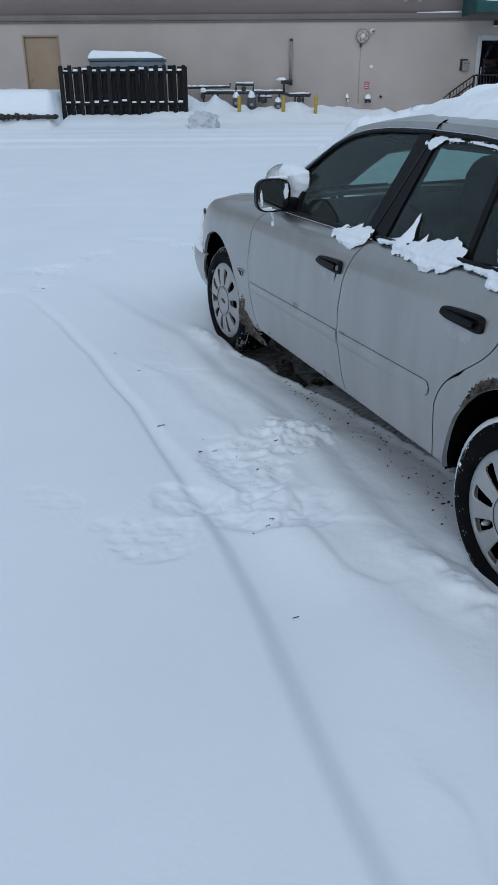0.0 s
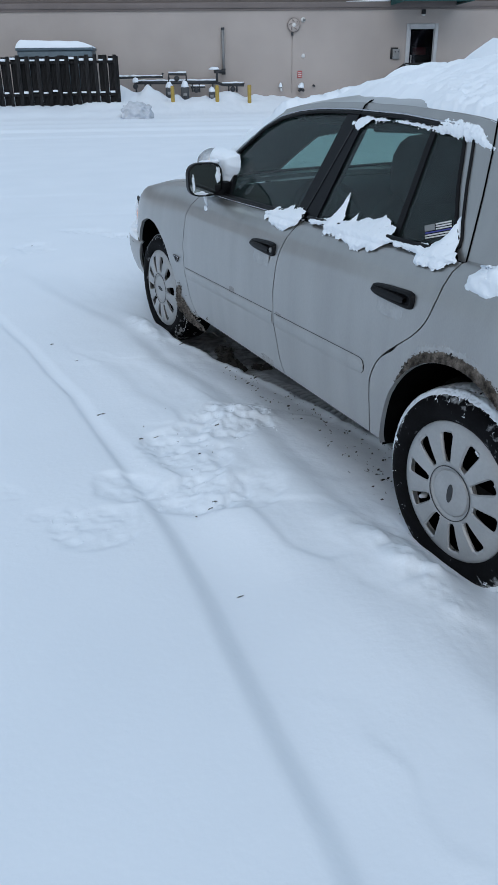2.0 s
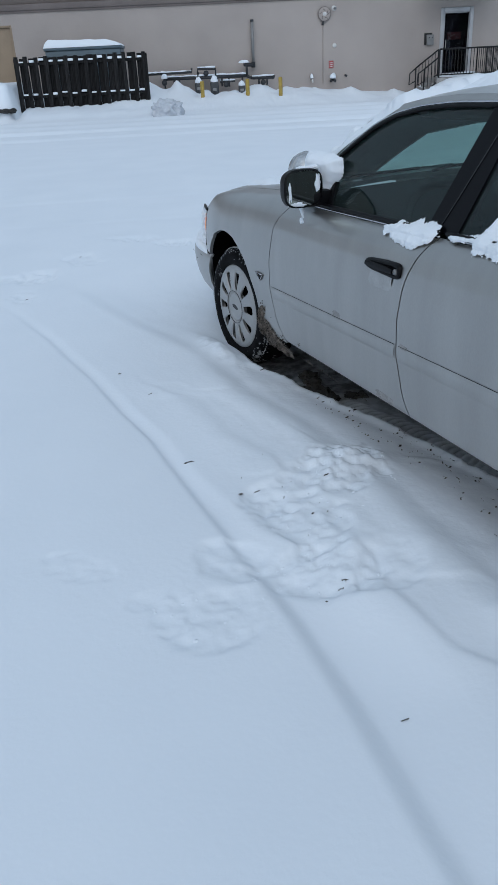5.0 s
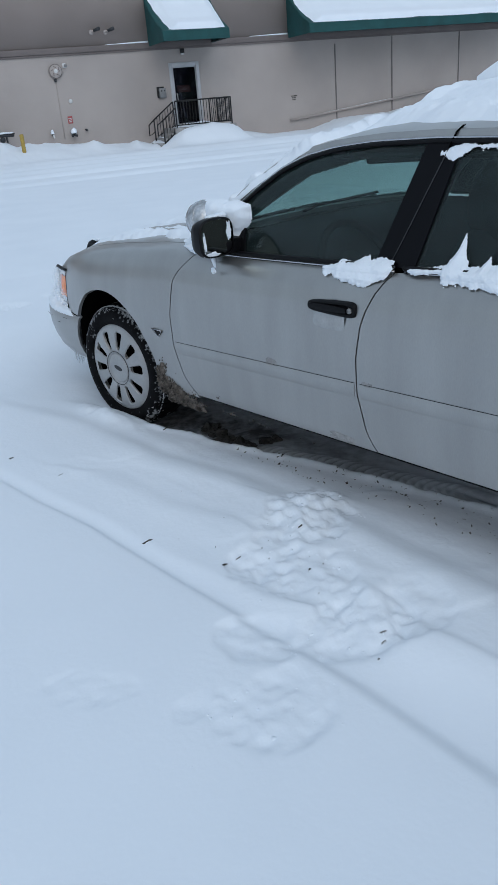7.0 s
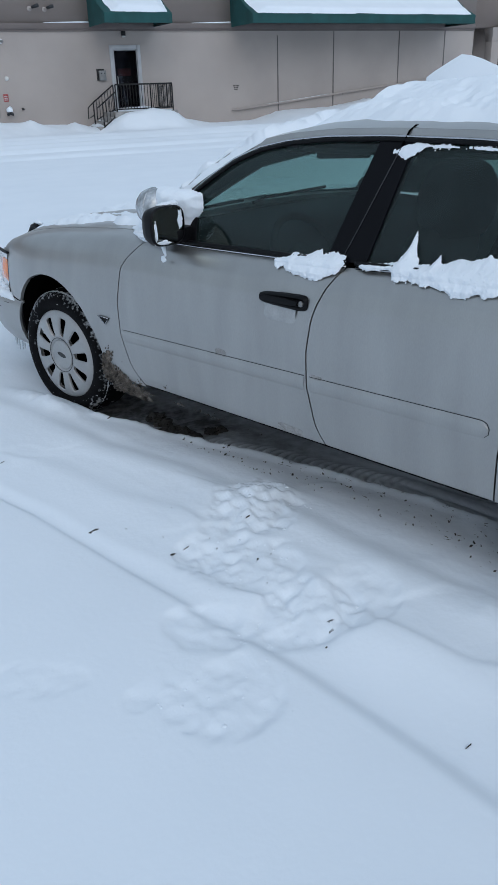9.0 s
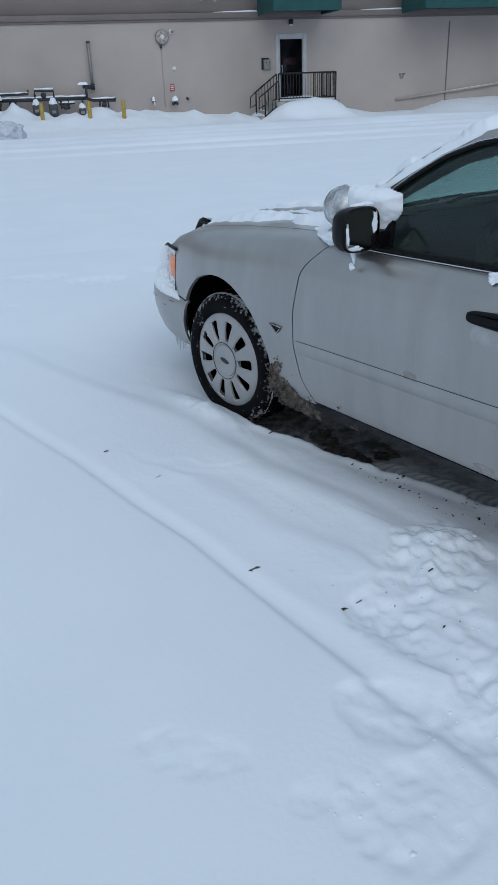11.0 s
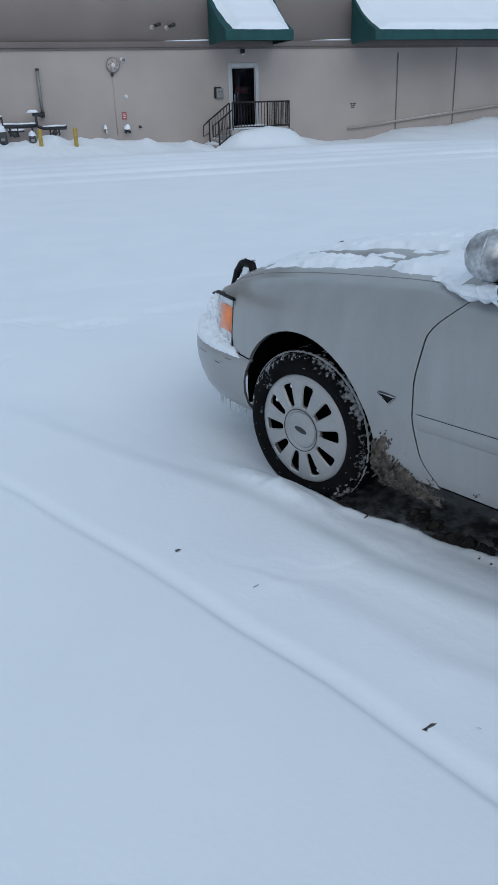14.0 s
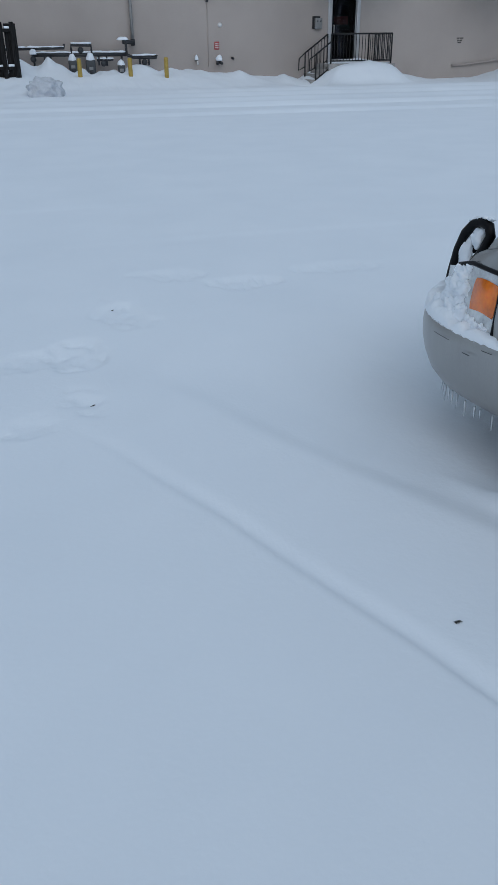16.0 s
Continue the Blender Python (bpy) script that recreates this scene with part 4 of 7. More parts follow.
def spaced(knots):
    out = []
    for (a, s0), (b, s1) in zip(knots, knots[1:]):
        v = a
        while v < b - 1e-6:
            out.append(v)
            v += s0 + (s1 - s0) * (v - a) / (b - a)
    return np.array(out + [knots[-1][0]])


WALL_Y = 31.53
TA = radians(CAR_TURN)


LIP_Y = [-1.0, -0.4, 0.3, 0.73, 0.95, 1.21, 1.47, 1.76, 2.0, 2.21, 2.49, 2.63, 3.2, 3.6]
LIP_X = [0.34, 0.40, 0.45, 0.43, 0.415, 0.39, 0.345, 0.285, 0.225, 0.168, 0.100, 0.060, 0.10, 0.30]
lip_x = lambda y: float(np.interp(y, LIP_Y, LIP_X))
# trodden spots: place, spread, number of crumbs and their coarseness
TRODDEN = ((-0.48, 1.30, 0.07, 0.05, 34, 1.2), (-0.42, 1.12, 0.04, 0.04, 8, 0.9), (-0.66, 1.16, 0.06, 0.06, 22, 0.8), (-0.60, 0.86, 0.05, 0.10, 24, 0.8), (-0.82, 0.84, 0.09, 0.10, 42, 0.8),
           (-0.72, 0.52, 0.11, 0.07, 44, 0.8), (-0.95, 0.45, 0.12, 0.06, 30, 0.7), (-1.15, 0.30, 0.14, 0.06, 34, 0.7))


def lined(v, table):
    """A smooth run through (where, value) pairs, on arrays."""
    return np.interp(v, [a for a, _ in table], [b for _, b in table])


GROOVE = ((-6, 0.55), (-2.0, -0.28), (-0.97, -0.52), (-0.67, -0.61), (-0.40, -0.68), (-0.12, -0.75), (0.29, -0.87), (0.68, -1.02), (0.92, -1.11), (1.22, -1.22),
          (1.55, -1.345), (1.89, -1.51), (2.35, -1.70), (2.73, -1.89), (3.08, -2.05), (3.4, -2.23), (3.66, -2.37), (3.9, -2.53), (6.0, -3.9))
BANK = ((-3.0, -0.30), (-1.0, -0.16), (-0.19, -0.113), (0.41, -0.09), (0.7, -0.079), (1.15, -0.059), (1.5, -0.08), (1.75, -0.10), (1.92, -0.125), (2.07, -0.152),
        (2.27, -0.19), (2.5, -0.187), (2.86, -0.165), (3.0, -0.19), (3.25, -0.25), (3.6, -0.34), (4.0, -0.40), (4.6, -0.50), (5.0, -0.58))
CRUST = ((-1.0, -0.30), (0.1, -0.28), (0.235, -0.37), (0.5, -0.375), (1.0, -0.36), (1.47, -0.35), (1.63, -0.42), (1.83, -0.477), (2.14, -0.465), (2.31, -0.49), (2.55, -0.60), (3.2, -0.66))
# trodden patches: place, half sizes, turn, how deep and how broken
STEPS = ((-0.56, 1.20, 0.15, 0.19, -0.5, 0.008, 1.9), (-0.84, 1.02, 0.13, 0.11, 0.2, 0.020, 0.8), (-0.76, 0.80, 0.14, 0.20, 0.45, 0.026, 1.0), (-0.74, 0.54, 0.15, 0.13, 0.3, 0.022, 1.1),
         (-0.52, 0.50, 0.09, 0.12, -0.3, 0.014, 0.5), (-1.00, 0.60, 0.12, 0.10, 0.5, 0.014, 0.6), (-1.10, 0.30, 0.21, 0.12, -0.15, 0.007, 0.75), (-1.30, 0.40, 0.08, 0.05, 0.6, 0.005, 0.5),
         (-1.56, 0.62, 0.17, 0.055, -0.45, 0.003, 0.5), (-2.43, 4.15, 0.10, 0.20, 0.2, 0.016, 1.5), (-2.43, 4.75, 0.13, 0.24, -0.2, 0.024, 1.8), (-2.70, 4.70, 0.14, 0.12, 0.3, 0.016, 1.4), (-2.70, 3.95, 0.12, 0.10, 0.3, 0.012, 1.2),
         (-2.18, 5.40, 0.16, 0.26, 0.4, 0.020, 1.6), (-1.75, 6.08, 0.22, 0.16, 0.0, 0.018, 1.4), (-1.32, 5.85, 0.26, 0.15, 0.1, 0.020, 1.5), (-0.42, 6.02, 0.34, 0.14, -0.1, 0.018, 0.9))


def ground_height(X, Y):
    cx, cy = X * math.cos(TA) + Y * math.sin(TA), -X * math.sin(TA) + Y * math.cos(TA)
    away = np.hypot(X, Y - 1)
    h = 0.12 + 0.022 * vfbm(X * 0.5, Y * 0.5, 3) * (0.05 + 0.95 * ramp(6, 3, Y)) + 0.006 * vfbm(X * 1.3 + Y * 0.5, Y * 1.6, 11, 2) * ramp(12, 7, away)
    near = ramp(9, 5, away)
    # old tyre groove beside the car: a cut edge, then a slow rise towards the car; it broadens to the rear
    d = (X - lined(Y, GROOVE)) * 0.9 + 0.005 * vnoise(Y * 3.1, Y * 0 + 0.7, 7)
    fade = ramp(4.15, 3.2, Y) * (0.75 + 0.25 * ramp(2.6, 1.2, Y))
    wide = ramp(1.3, -0.3, Y)
    h += fade * (-(0.017 + 0.021 * wide) * ramp(-0.020 - 0.004 * wide, 0.012 + 0.050 * wide, d) * ramp(0.075 + 0.36 * wide, 0.008 + 0.050 * wide, d))
    # broken crust in little steps between the groove and the car
    calm = ramp(2.9, 2.0, cy)                  # smooth snow ahead of the front wheel
    band = ramp(0.03, 0.30, d) * near * ramp(-2.0, -1.2, cy) * (0.12 + 0.88 * calm)
    step = vfbm(X * 1.5 + 1.1 * Y, Y * 1.1 - 0.5 * X, 93, 4)
    some = ramp(-0.05, 0.25, vfbm(X * 2.2, Y * 2.2, 95, 3))
    h += band * some * 0.007 * (ramp(-0.05, 0.04, step) + 0.8 * ramp(0.20, 0.29, step))
    h += band * (0.005 * vfbm(X * 4, Y * 4, 97, 4) + 0.011 * vfbm(cx * 3.4, cy * 0.9, 99, 4))
    bank = lined(cy, BANK) + (0.010 + 0.020 * calm) * vfbm(cy * 2.6, cy * 0 + 3.3, 21, 3)
    d2 = cx - lined(cy, CRUST) + 0.05 * vfbm(cy * 3.2, cy * 0 + 5.3, 29, 3)
    h += band * ramp(3.6, 3.0, cy) * (0.012 * ramp(-0.30, -0.03, d2) - 0.010 * ramp(-0.02, 0.025 + 0.08 * (1 - some), d2) + 0.008 * np.exp(-((cx - bank + 0.09) / 0.06) ** 2))
    # lower strip along the car and under it
    along = ramp(-1.9, -1.2, cy) * ramp(5.2, 4.0, cy)
    soft = 0.02 * ramp(2.4, 3.2, cy)
    inside = (0.42 * ramp(bank - 0.05 - soft, bank + 0.08 + soft, cx) + 0.58 * ramp(bank - 0.02 - soft, bank + 0.42, cx)) * ramp(2.3, 2.1, cx) * along
    h -= inside * (0.054 + 0.006 * vfbm(cx * 5, cy * 3, 23, 3))
    # ledge where the snow stops; wet ground with tyre marks under the car
    lip = np.interp(cy, LIP_Y, LIP_X) + 0.026 * vfbm(cy * 9, cy * 0 + 1.3, 25, 4)
    under = ramp(lip - 0.012, lip + 0.030, cx) * ramp(1.9, 1.75, cx) * ramp(-1.3, -1.1, cy) * ramp(3.0, 2.8, cy)
    h += 0.014 * np.exp(-((cx - lip + 0.025) / 0.028) ** 2) * ramp(0.3, 0.9, cy) * ramp(2.9, 2.6, cy) * (1 + vfbm(cy * 14, cx * 3, 27, 3))
    tread = np.abs(np.sin((cy + 0.9 * (cx - lip - 0.10) ** 2 / 0.12) * 75)) * np.exp(-((cx - lip - 0.10) / 0.055) ** 4) * ramp(0.95, 1.2, cy) * ramp(2.15, 1.95, cy)
    drag = vfbm(cx * 22, cy * 1.2, 33, 3)
    h = h * (1 - under) + under * (0.026 + 0.030 * ramp(1.6, 0.7, cy) + 0.008 * vfbm(X * 7, Y * 7, 31, 4) + 0.012 * tread + 0.014 * drag * ramp(1.3, 0.9, cy))
    # snow heaped against the tyres
    h += 0.050 * np.exp(-(((cx + 0.05) / 0.07) ** 2 + ((cy - 2.93) / 0.28) ** 2)) * (1 + 0.6 * vfbm(cx * 12, cy * 12, 35, 3))
    h += 0.055 * np.exp(-(((cx + 0.07) / 0.08) ** 2 + ((cy + 0.02) / 0.30) ** 2)) * (1 + 0.9 * vfbm(cx * 11, cy * 11, 37, 4))
    # footprints: sunk patches of broken crust with sharp-edged plates
    wx, wy = X + 0.05 * vfbm(X * 8, Y * 8, 43, 3), Y + 0.05 * vfbm(X * 8 + 9, Y * 8, 45, 3)
    plate_n = vfbm(wx * 13, wy * 13, 41, 4)
    plates = sum(ramp(c - 0.030, c + 0.030, plate_n) for c in (-0.28, -0.10, 0.06, 0.22)) - 2.0
    crumbs = vfbm(wx * 17, wy * 17, 59, 4) - 0.6 * np.abs(vfbm(wx * 9, wy * 9, 61, 3))
    grit = vfbm(X * 30, Y * 30, 63, 2)
    warp = 0.9 * vfbm(wx * 4.5, wy * 4.5, 47, 4)
    for fx, fy, rx, ry, a, deep, rough in STEPS:
        if X.size > 9 or math.hypot(float(X.flat[0]) - fx, float(Y.flat[0]) - fy) < 1.0:
            ux, uy = (X - fx) * math.cos(a) + (Y - fy) * math.sin(a), -(X - fx) * math.sin(a) + (Y - fy) * math.cos(a)
            rr = np.sqrt((ux / rx) ** 2 + (uy / ry) ** 2) + warp
            m_, broken = ramp(1.25, 0.45, rr), ramp(1.15, 0.85, rr)
            h += -0.7 * deep * m_ - 0.3 * deep * broken + rough * broken * (0.0010 * plates + 0.0085 * (crumbs + 0.09) + 0.009 * grit)
    # chunks thrown up at the door
    h += 0.050 * np.exp(-(((X + 0.50) / 0.12) ** 2 + ((Y - 1.27) / 0.08) ** 2)) * (0.8 + 1.5 * np.abs(vfbm(X * 9, Y * 9, 57, 4)))
    # lot: shallow plough lines parallel to the building
    lot = ramp(6, 12, Y)
    wav = Y + 0.25 * vfbm(X * 0.15, Y * 0.15, 55, 2)
    h += lot * (0.010 * vnoise(wav * 0.25, X * 0.03, 61) + 0.09 * ramp(21, 26, Y)) + 0.002 * vfbm(X * 0.8, Y * 0.8, 65, 3) * ramp(3, 6, Y)
    for gy, dep, wid in ((7.1, 0.005, 0.10), (8.75, 0.006, 0.12), (19.5, 0.055, 0.28), (21.9, 0.060, 0.30), (23.4, 0.035, 0.4), (25.1, 0.075, 0.42), (26.8, 0.05, 0.4)):
        q_ = wav - gy - 0.012 * X + 0.10 * vnoise(X * 0.22, gy + X * 0, 69)
        h += dep * (1 + 1.4 * vnoise(X * 0.28, gy + X * 0, 67)) * (0.55 * np.exp(-((q_ - wid * 1.5) / (0.8 * wid)) ** 2) - np.exp(-(q_ / wid) ** 4))
    # drift against the wall
    base = np.interp(X, [-30, -11, -9.3, -7.6, -7.2, -3.0, -2.0, 0.5, 2.5, 4.2, 5.2, 6.1, 6.6, 7.2, 8.2, 9.5, 11.0, 12.4, 13.2, 14.5, 15.7, 18.6, 22, 26, 40],
                     [0.4, 0.4, 0.4, 0.4, 0.85, 0.95, 0.85, 0.80, 0.68, 0.53, 0.46, 0.36, 0.36, 0.24, 0.75, 0.95, 0.48, 0.20, 0.17, 0.20, 0.48, 0.62, 0.9, 1.0, 1.0])
    reach = np.interp(X, [-12, -7.6, -7.0, -2.7, -2.3, 3, 6, 7.5, 10.5, 12, 14, 16, 40], [4.5, 4.5, 6.0, 6.0, 4.4, 4.0, 2.0, 3.2, 3.2, 1.6, 1.6, 4.0, 6.0])
    t = ramp(0, 1, (Y - (WALL_Y - reach)) / np.maximum(reach - 0.3, 0.5))
    h += t * np.maximum(base - 0.15, 0) * (1 + 0.25 * vfbm(X * 1.3, Y * 1.3, 71, 3))
    bank = ramp(-7.30, -7.55, X + 0.1 * vnoise(Y * 2, X, 77)) * ramp(26.75, 27.35, Y + 0.15 * vnoise(X * 1.2, Y * 0, 79)) * ramp(33, 32, Y)
    h = np.maximum(h, 0.35 + bank * (1.07 + 0.05 * vfbm(X * 0.8, Y * 0.8, 83, 3)) - 0.6 * (1 - bank))
    # heaped lump by the fence and dip at the steps
    h += lot * (0.07 * vfbm(X * 0.9, Y * 0.9, 81, 3) + 0.05 * np.abs(vfbm(X * 2.3, Y * 2.0, 85, 3))) * ramp(26, 29, Y)
    h = np.maximum(h, (0.92 + 0.22 * vfbm(X * 1.6, Y * 1.6, 87, 4)) * np.exp(-(((X - 9.2) / 1.75) ** 4 + ((Y - 30.0) / 1.25) ** 2)))
    # hollows before the gas meters, drifts heaped between them
    for mx_, dep in ((-1.06, 0.20), (-0.45, 0.26), (0.10, 0.10), (0.60, 0.24), (-2.34, 0.12), (1.95, 0.10)):
        h -= dep * np.exp(-(((X - mx_) / 0.26) ** 2)) * ramp(29.7, 30.6, Y)
    for mx_, dep, wd in ((-1.88, 0.24, 0.20), (1.35, 0.12, 0.28), (-2.9, 0.08, 0.4), (4.80, 0.20, 0.32), (6.45, 0.16, 0.16)):
        h += dep * np.exp(-np.abs((X - mx_) / wd) ** 1.5) * np.exp(-((Y - 30.7) / 0.5) ** 2)
    h -= 0.25 * np.exp(-(((X - 7.02) / 0.35) ** 2 + ((Y - 29.3) / 0.6) ** 2))
    # real slush under the car, with the under-car shade painted into the same mask
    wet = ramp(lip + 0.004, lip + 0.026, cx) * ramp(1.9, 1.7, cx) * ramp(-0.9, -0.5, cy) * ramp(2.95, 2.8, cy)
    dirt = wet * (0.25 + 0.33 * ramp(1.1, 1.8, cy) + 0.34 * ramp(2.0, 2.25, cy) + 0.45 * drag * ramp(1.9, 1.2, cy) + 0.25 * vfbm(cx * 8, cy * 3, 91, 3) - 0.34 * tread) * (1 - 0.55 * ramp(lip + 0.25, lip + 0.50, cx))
    return h, dirt


gxs = spaced([(-400, 80), (-60, 8), (-16, 0.35), (-4.0, 0.06), (-2.9, 0.026), (-2.0, 0.018), (-1.4, 0.0095), (0.35, 0.0095), (0.55, 0.02), (1.2, 0.03), (2.8, 0.06), (8, 0.2), (28, 0.35), (60, 8), (400, 80)])
gys = spaced([(-400, 80), (-40, 6), (-4, 0.15), (-1.6, 0.024), (-0.2, 0.014), (0.1, 0.0095), (2.25, 0.0095), (2.5, 0.017), (4.6, 0.026), (7, 0.05), (15, 0.14), (24, 0.20), (32.2, 0.20), (60, 6), (400, 80)])
GX, GY = np.meshgrid(gxs, gys)
GH, GD = ground_height(GX, GY)
me = bpy.data.meshes.new("ground")
nx, ny = len(gxs), len(gys)
idx = np.arange(nx * ny).reshape(ny, nx)
quads = np.stack([idx[:-1, :-1], idx[:-1, 1:], idx[1:, 1:], idx[1:, :-1]], -1).reshape(-1, 4)
me.from_pydata(np.stack([GX, GY, GH], -1).reshape(-1, 3).tolist(), [], quads.tolist())
me.polygons.foreach_set("use_smooth", np.ones(len(quads), bool))
# slush and painted under-car shade share this attribute
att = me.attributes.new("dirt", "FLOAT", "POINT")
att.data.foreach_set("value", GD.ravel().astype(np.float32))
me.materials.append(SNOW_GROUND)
ground = tagged(new("ground", me), "parking lot under trodden and rutted fresh snow", "ground", kind="structure")

# ---- building ----
WT = 0.30
y0, y1 = WALL_Y, WALL_Y + WT
bm = bmesh.new()
wx_, wz_ = (-40, -9.33, -7.90, 8.36, 9.63, 26.6), (-0.5, 0.90, 3.24, 3.34, 3.72)
corner = {(a, b): bm.verts.new((x, y0, z)) for a, x in enumerate(wx_) for b, z in enumerate(wz_)}
faces = [bm.faces.new((corner[a, b], corner[a + 1, b], corner[a + 1, b + 1], corner[a, b + 1]))
         for a in range(5) for b in range(4) if not (a == 1 and b < 3) and not (a == 3 and b == 1)]
for v in bmesh.ops.extrude_face_region(bm, geom=faces, use_keep_orig=True)["geom"]:
    if isinstance(v, bmesh.types.BMVert):
        v.co.y = y1
bmesh.ops.recalc_face_normals(bm, faces=bm.faces[:])
tagged(link("wall_north", bm, M_WALL), "light taupe painted stucco wall of a commercial building", "wall", kind="structure")
tagged(link("wall_north_upper", boxed((-40, y0 - 0.03, 4.0), (26.6, y1, 7.5)), M_WALL_UP), "darker taupe upper wall above the trim band", "wall", kind="structure")
bm = bmesh.new()
box(bm, (-40, y0 - 0.09, 3.80), (26.6, y1, 4.0), 0.01)
box(bm, (-40, y0 - 0.05, 3.72), (26.6, y1, 3.80), 0.01)
tagged(link("trim", bm, M_BAND), "mauve-grey trim band along the wall", "trim", kind="structure")

# right-hand end of the building: recessed porch under the same upper wall
tagged(link("wall_recess", boxed((26.6, y0 + 1.4, -0.5), (40, y0 + 1.7, 3.9)), M_WALL), "recessed taupe wall of the entrance porch", "wall", kind="structure")
tagged(link("wall_return", boxed((26.45, y0 + 0.302, -0.5), (26.598, y0 + 1.40, 3.9)), M_WALL), "return wall of the porch", "wall", kind="structure")
tagged(link("wall_porch_upper", boxed((26.602, y0 - 0.03, 3.86), (40, y0 + 1.7, 7.5)), M_WALL_UP), "upper wall carried over the porch", "wall", kind="structure")
tagged(link("wall_end", boxed((40, y0 - 0.03, -0.5), (40.3, y0 + 12, 7.5)), M_WALL), "end wall", "wall", kind="structure")
tagged(link("roof_flat", boxed((-40, y1, 7.2), (40, y1 + 14, 7.5)), M_CONC), "flat roof", "roof", kind="structure")
tagged(link("wall_back", boxed((-40, y1 + 14, -0.5), (40, y1 + 14.3, 7.5)), M_WALL), "rear wall", "wall", kind="structure")

col = thing("porch_column", pose(27.95, y0 + 0.15, 0), "light painted square porch column with a flared capital", "column")
part("shaft", boxed((-0.24, -0.24, 0.0), (0.24, 0.24, 3.25), 0.02), M_WALL, col)
bm = bmesh.new()
rows = [[(sx * h, sy * h, z) for sx, sy in ((-1, -1), (1, -1), (1, 1), (-1, 1), (-1, -1))] for h, z in ((0.24, 3.25), (0.25, 3.50), (0.30, 3.66), (0.34, 3.85))]
part("capital", grid(bm, rows), M_WALL, col)
for x0, x1 in ((27.35, 27.75), (29.1, 29.6)):
    w = thing("porch_window", pose((x0 + x1) / 2, y0 + 1.38, 0), "narrow dark window in the porch wall", "window", "porch windows")
    hw = (x1 - x0) / 2
    part("pane", boxed((-hw, -0.01, 1.2), (hw, 0.015, 3.1)), M_GLASSDOOR, w)
    part("backing", boxed((-hw, 0.016, 1.2), (hw, 0.03, 3.1)), M_DARK, w)
    for a, b in (((-hw - 0.05, 1.15), (-hw, 3.15)), ((hw, 1.15), (hw + 0.05, 3.15)), ((-hw, 3.1), (hw, 3.15)), ((-hw, 1.15), (hw, 1.2))):
        part("frame", boxed((a[0], -0.03, a[1]), (b[0], 0.03, b[1])), M_PIPE, w)
w = thing("upper_window", pose(29.15, y0 - 0.03, 5.30), "small white-framed window high in the upper wall", "window")
part("pane", boxed((-0.30, -0.02, -0.25), (0.30, -0.004, 0.45)), M_GREYBOX, w)
for a, b in (((-0.36, -0.31), (-0.30, 0.51)), ((0.30, -0.31), (0.36, 0.51)), ((-0.30, 0.45), (0.30, 0.51)), ((-0.30, -0.31), (0.30, -0.25)), ((-0.03, -0.25), (0.03, 0.45))):
    part("frame", boxed((a[0], -0.05, a[1]), (b[0], -0.002, b[1])), M_WHITE, w)

# vertical joints under the long awning, and their slanting stain line
for x, zl in ((15.85, 0.3), (18.68, 0.3), (22.22, 0.3), (24.85, 0.3)):
    tagged(link("trim_joint", boxed((x - 0.026, y0 - 0.02, zl), (x + 0.026, y0 - 0.001, 3.55 if x < 16 else 3.715), 0.006), M_STREAK), "narrow dark vertical wall joint", "trim", kind="structure")
hr = thing("wall_rail", pose(0, y0, 0), "taupe painted ramp rail slanting along the wall, dusted with snow", "rail")
part("rail_bar", tubed([(13.55, -0.07, 0.71), (14.1, -0.09, 0.74), (20.8, -0.09, 1.38), (25.5, -0.09, 1.80)], 0.04, 8), M_WALL, hr)
part("snow_cap", tubed([(15.2, -0.09, 0.882), (17.5, -0.09, 1.102), (18.6, -0.09, 1.207)], [0.006, 0.012, 0.006], 8), SNOW, hr)
for x in (14.4, 16.8, 19.2, 21.6, 24.0):
    z = 0.74 + (x - 14.1) * 0.0955
    part("bracket", tubed([(x, 0.0, z - 0.06), (x, -0.09, z - 0.02)], 0.015, 6), M_BAND, hr)

# tan steel door in the wall
d = thing("door_1", pose(0, y0, 0), "closed tan painted steel service door, snow against it", "door", kind="structure")
part("door_leaf", boxed((-9.26, 0.06, 0.6), (-7.97, 0.11, 3.26), 0.005), M_TAN, d)
for lo, hi in (((-9.33, -0.01, 0.6), (-9.265, 0.14, 3.34)), ((-7.965, -0.01, 0.6), (-7.90, 0.14, 3.34)), ((-9.264, -0.01, 3.265), (-7.966, 0.14, 3.34))):
    part("door_frame", boxed(lo, hi, 0.004), M_TAN, d)
part("door_knob", lathe(bmesh.new(), [(0.0, 0.07), (0.03, 0.06), (0.035, 0.04), (0.015, 0.02), (0.015, 0.0)], (-9.12, 0.058, 1.78), (0, -1, 0), 14), M_GREYBOX, d)

# glazed door with its white frame and the dark room behind it
d = thing("door_2", pose(0, y0, 0), "glazed door in a white aluminium frame, dark inside", "door", kind="structure")
for lo, hi in (((8.36, -0.03, 0.90), (8.50, 0.12, 3.24)), ((9.49, -0.03, 0.90), (9.63, 0.12, 3.24)), ((8.502, -0.03, 3.09), (9.488, 0.12, 3.24))):
    part("door_frame", boxed(lo, hi, 0.008), M_FRAME, d)
part("glass_pane", boxed((8.55, 0.05, 0.98), (9.46, 0.06, 3.05)), M_GLASSDOOR, d)
for lo, hi in (((8.502, 0.03, 0.93), (8.549, 0.08, 3.088)), ((9.461, 0.03, 0.93), (9.488, 0.08, 3.088)), ((8.55, 0.03, 0.93), (9.46, 0.08, 0.979)), ((8.55, 0.03, 3.051), (9.46, 0.08, 3.088))):
    part("leaf_frame", boxed(lo, hi, 0.004), M_FRAME, d)
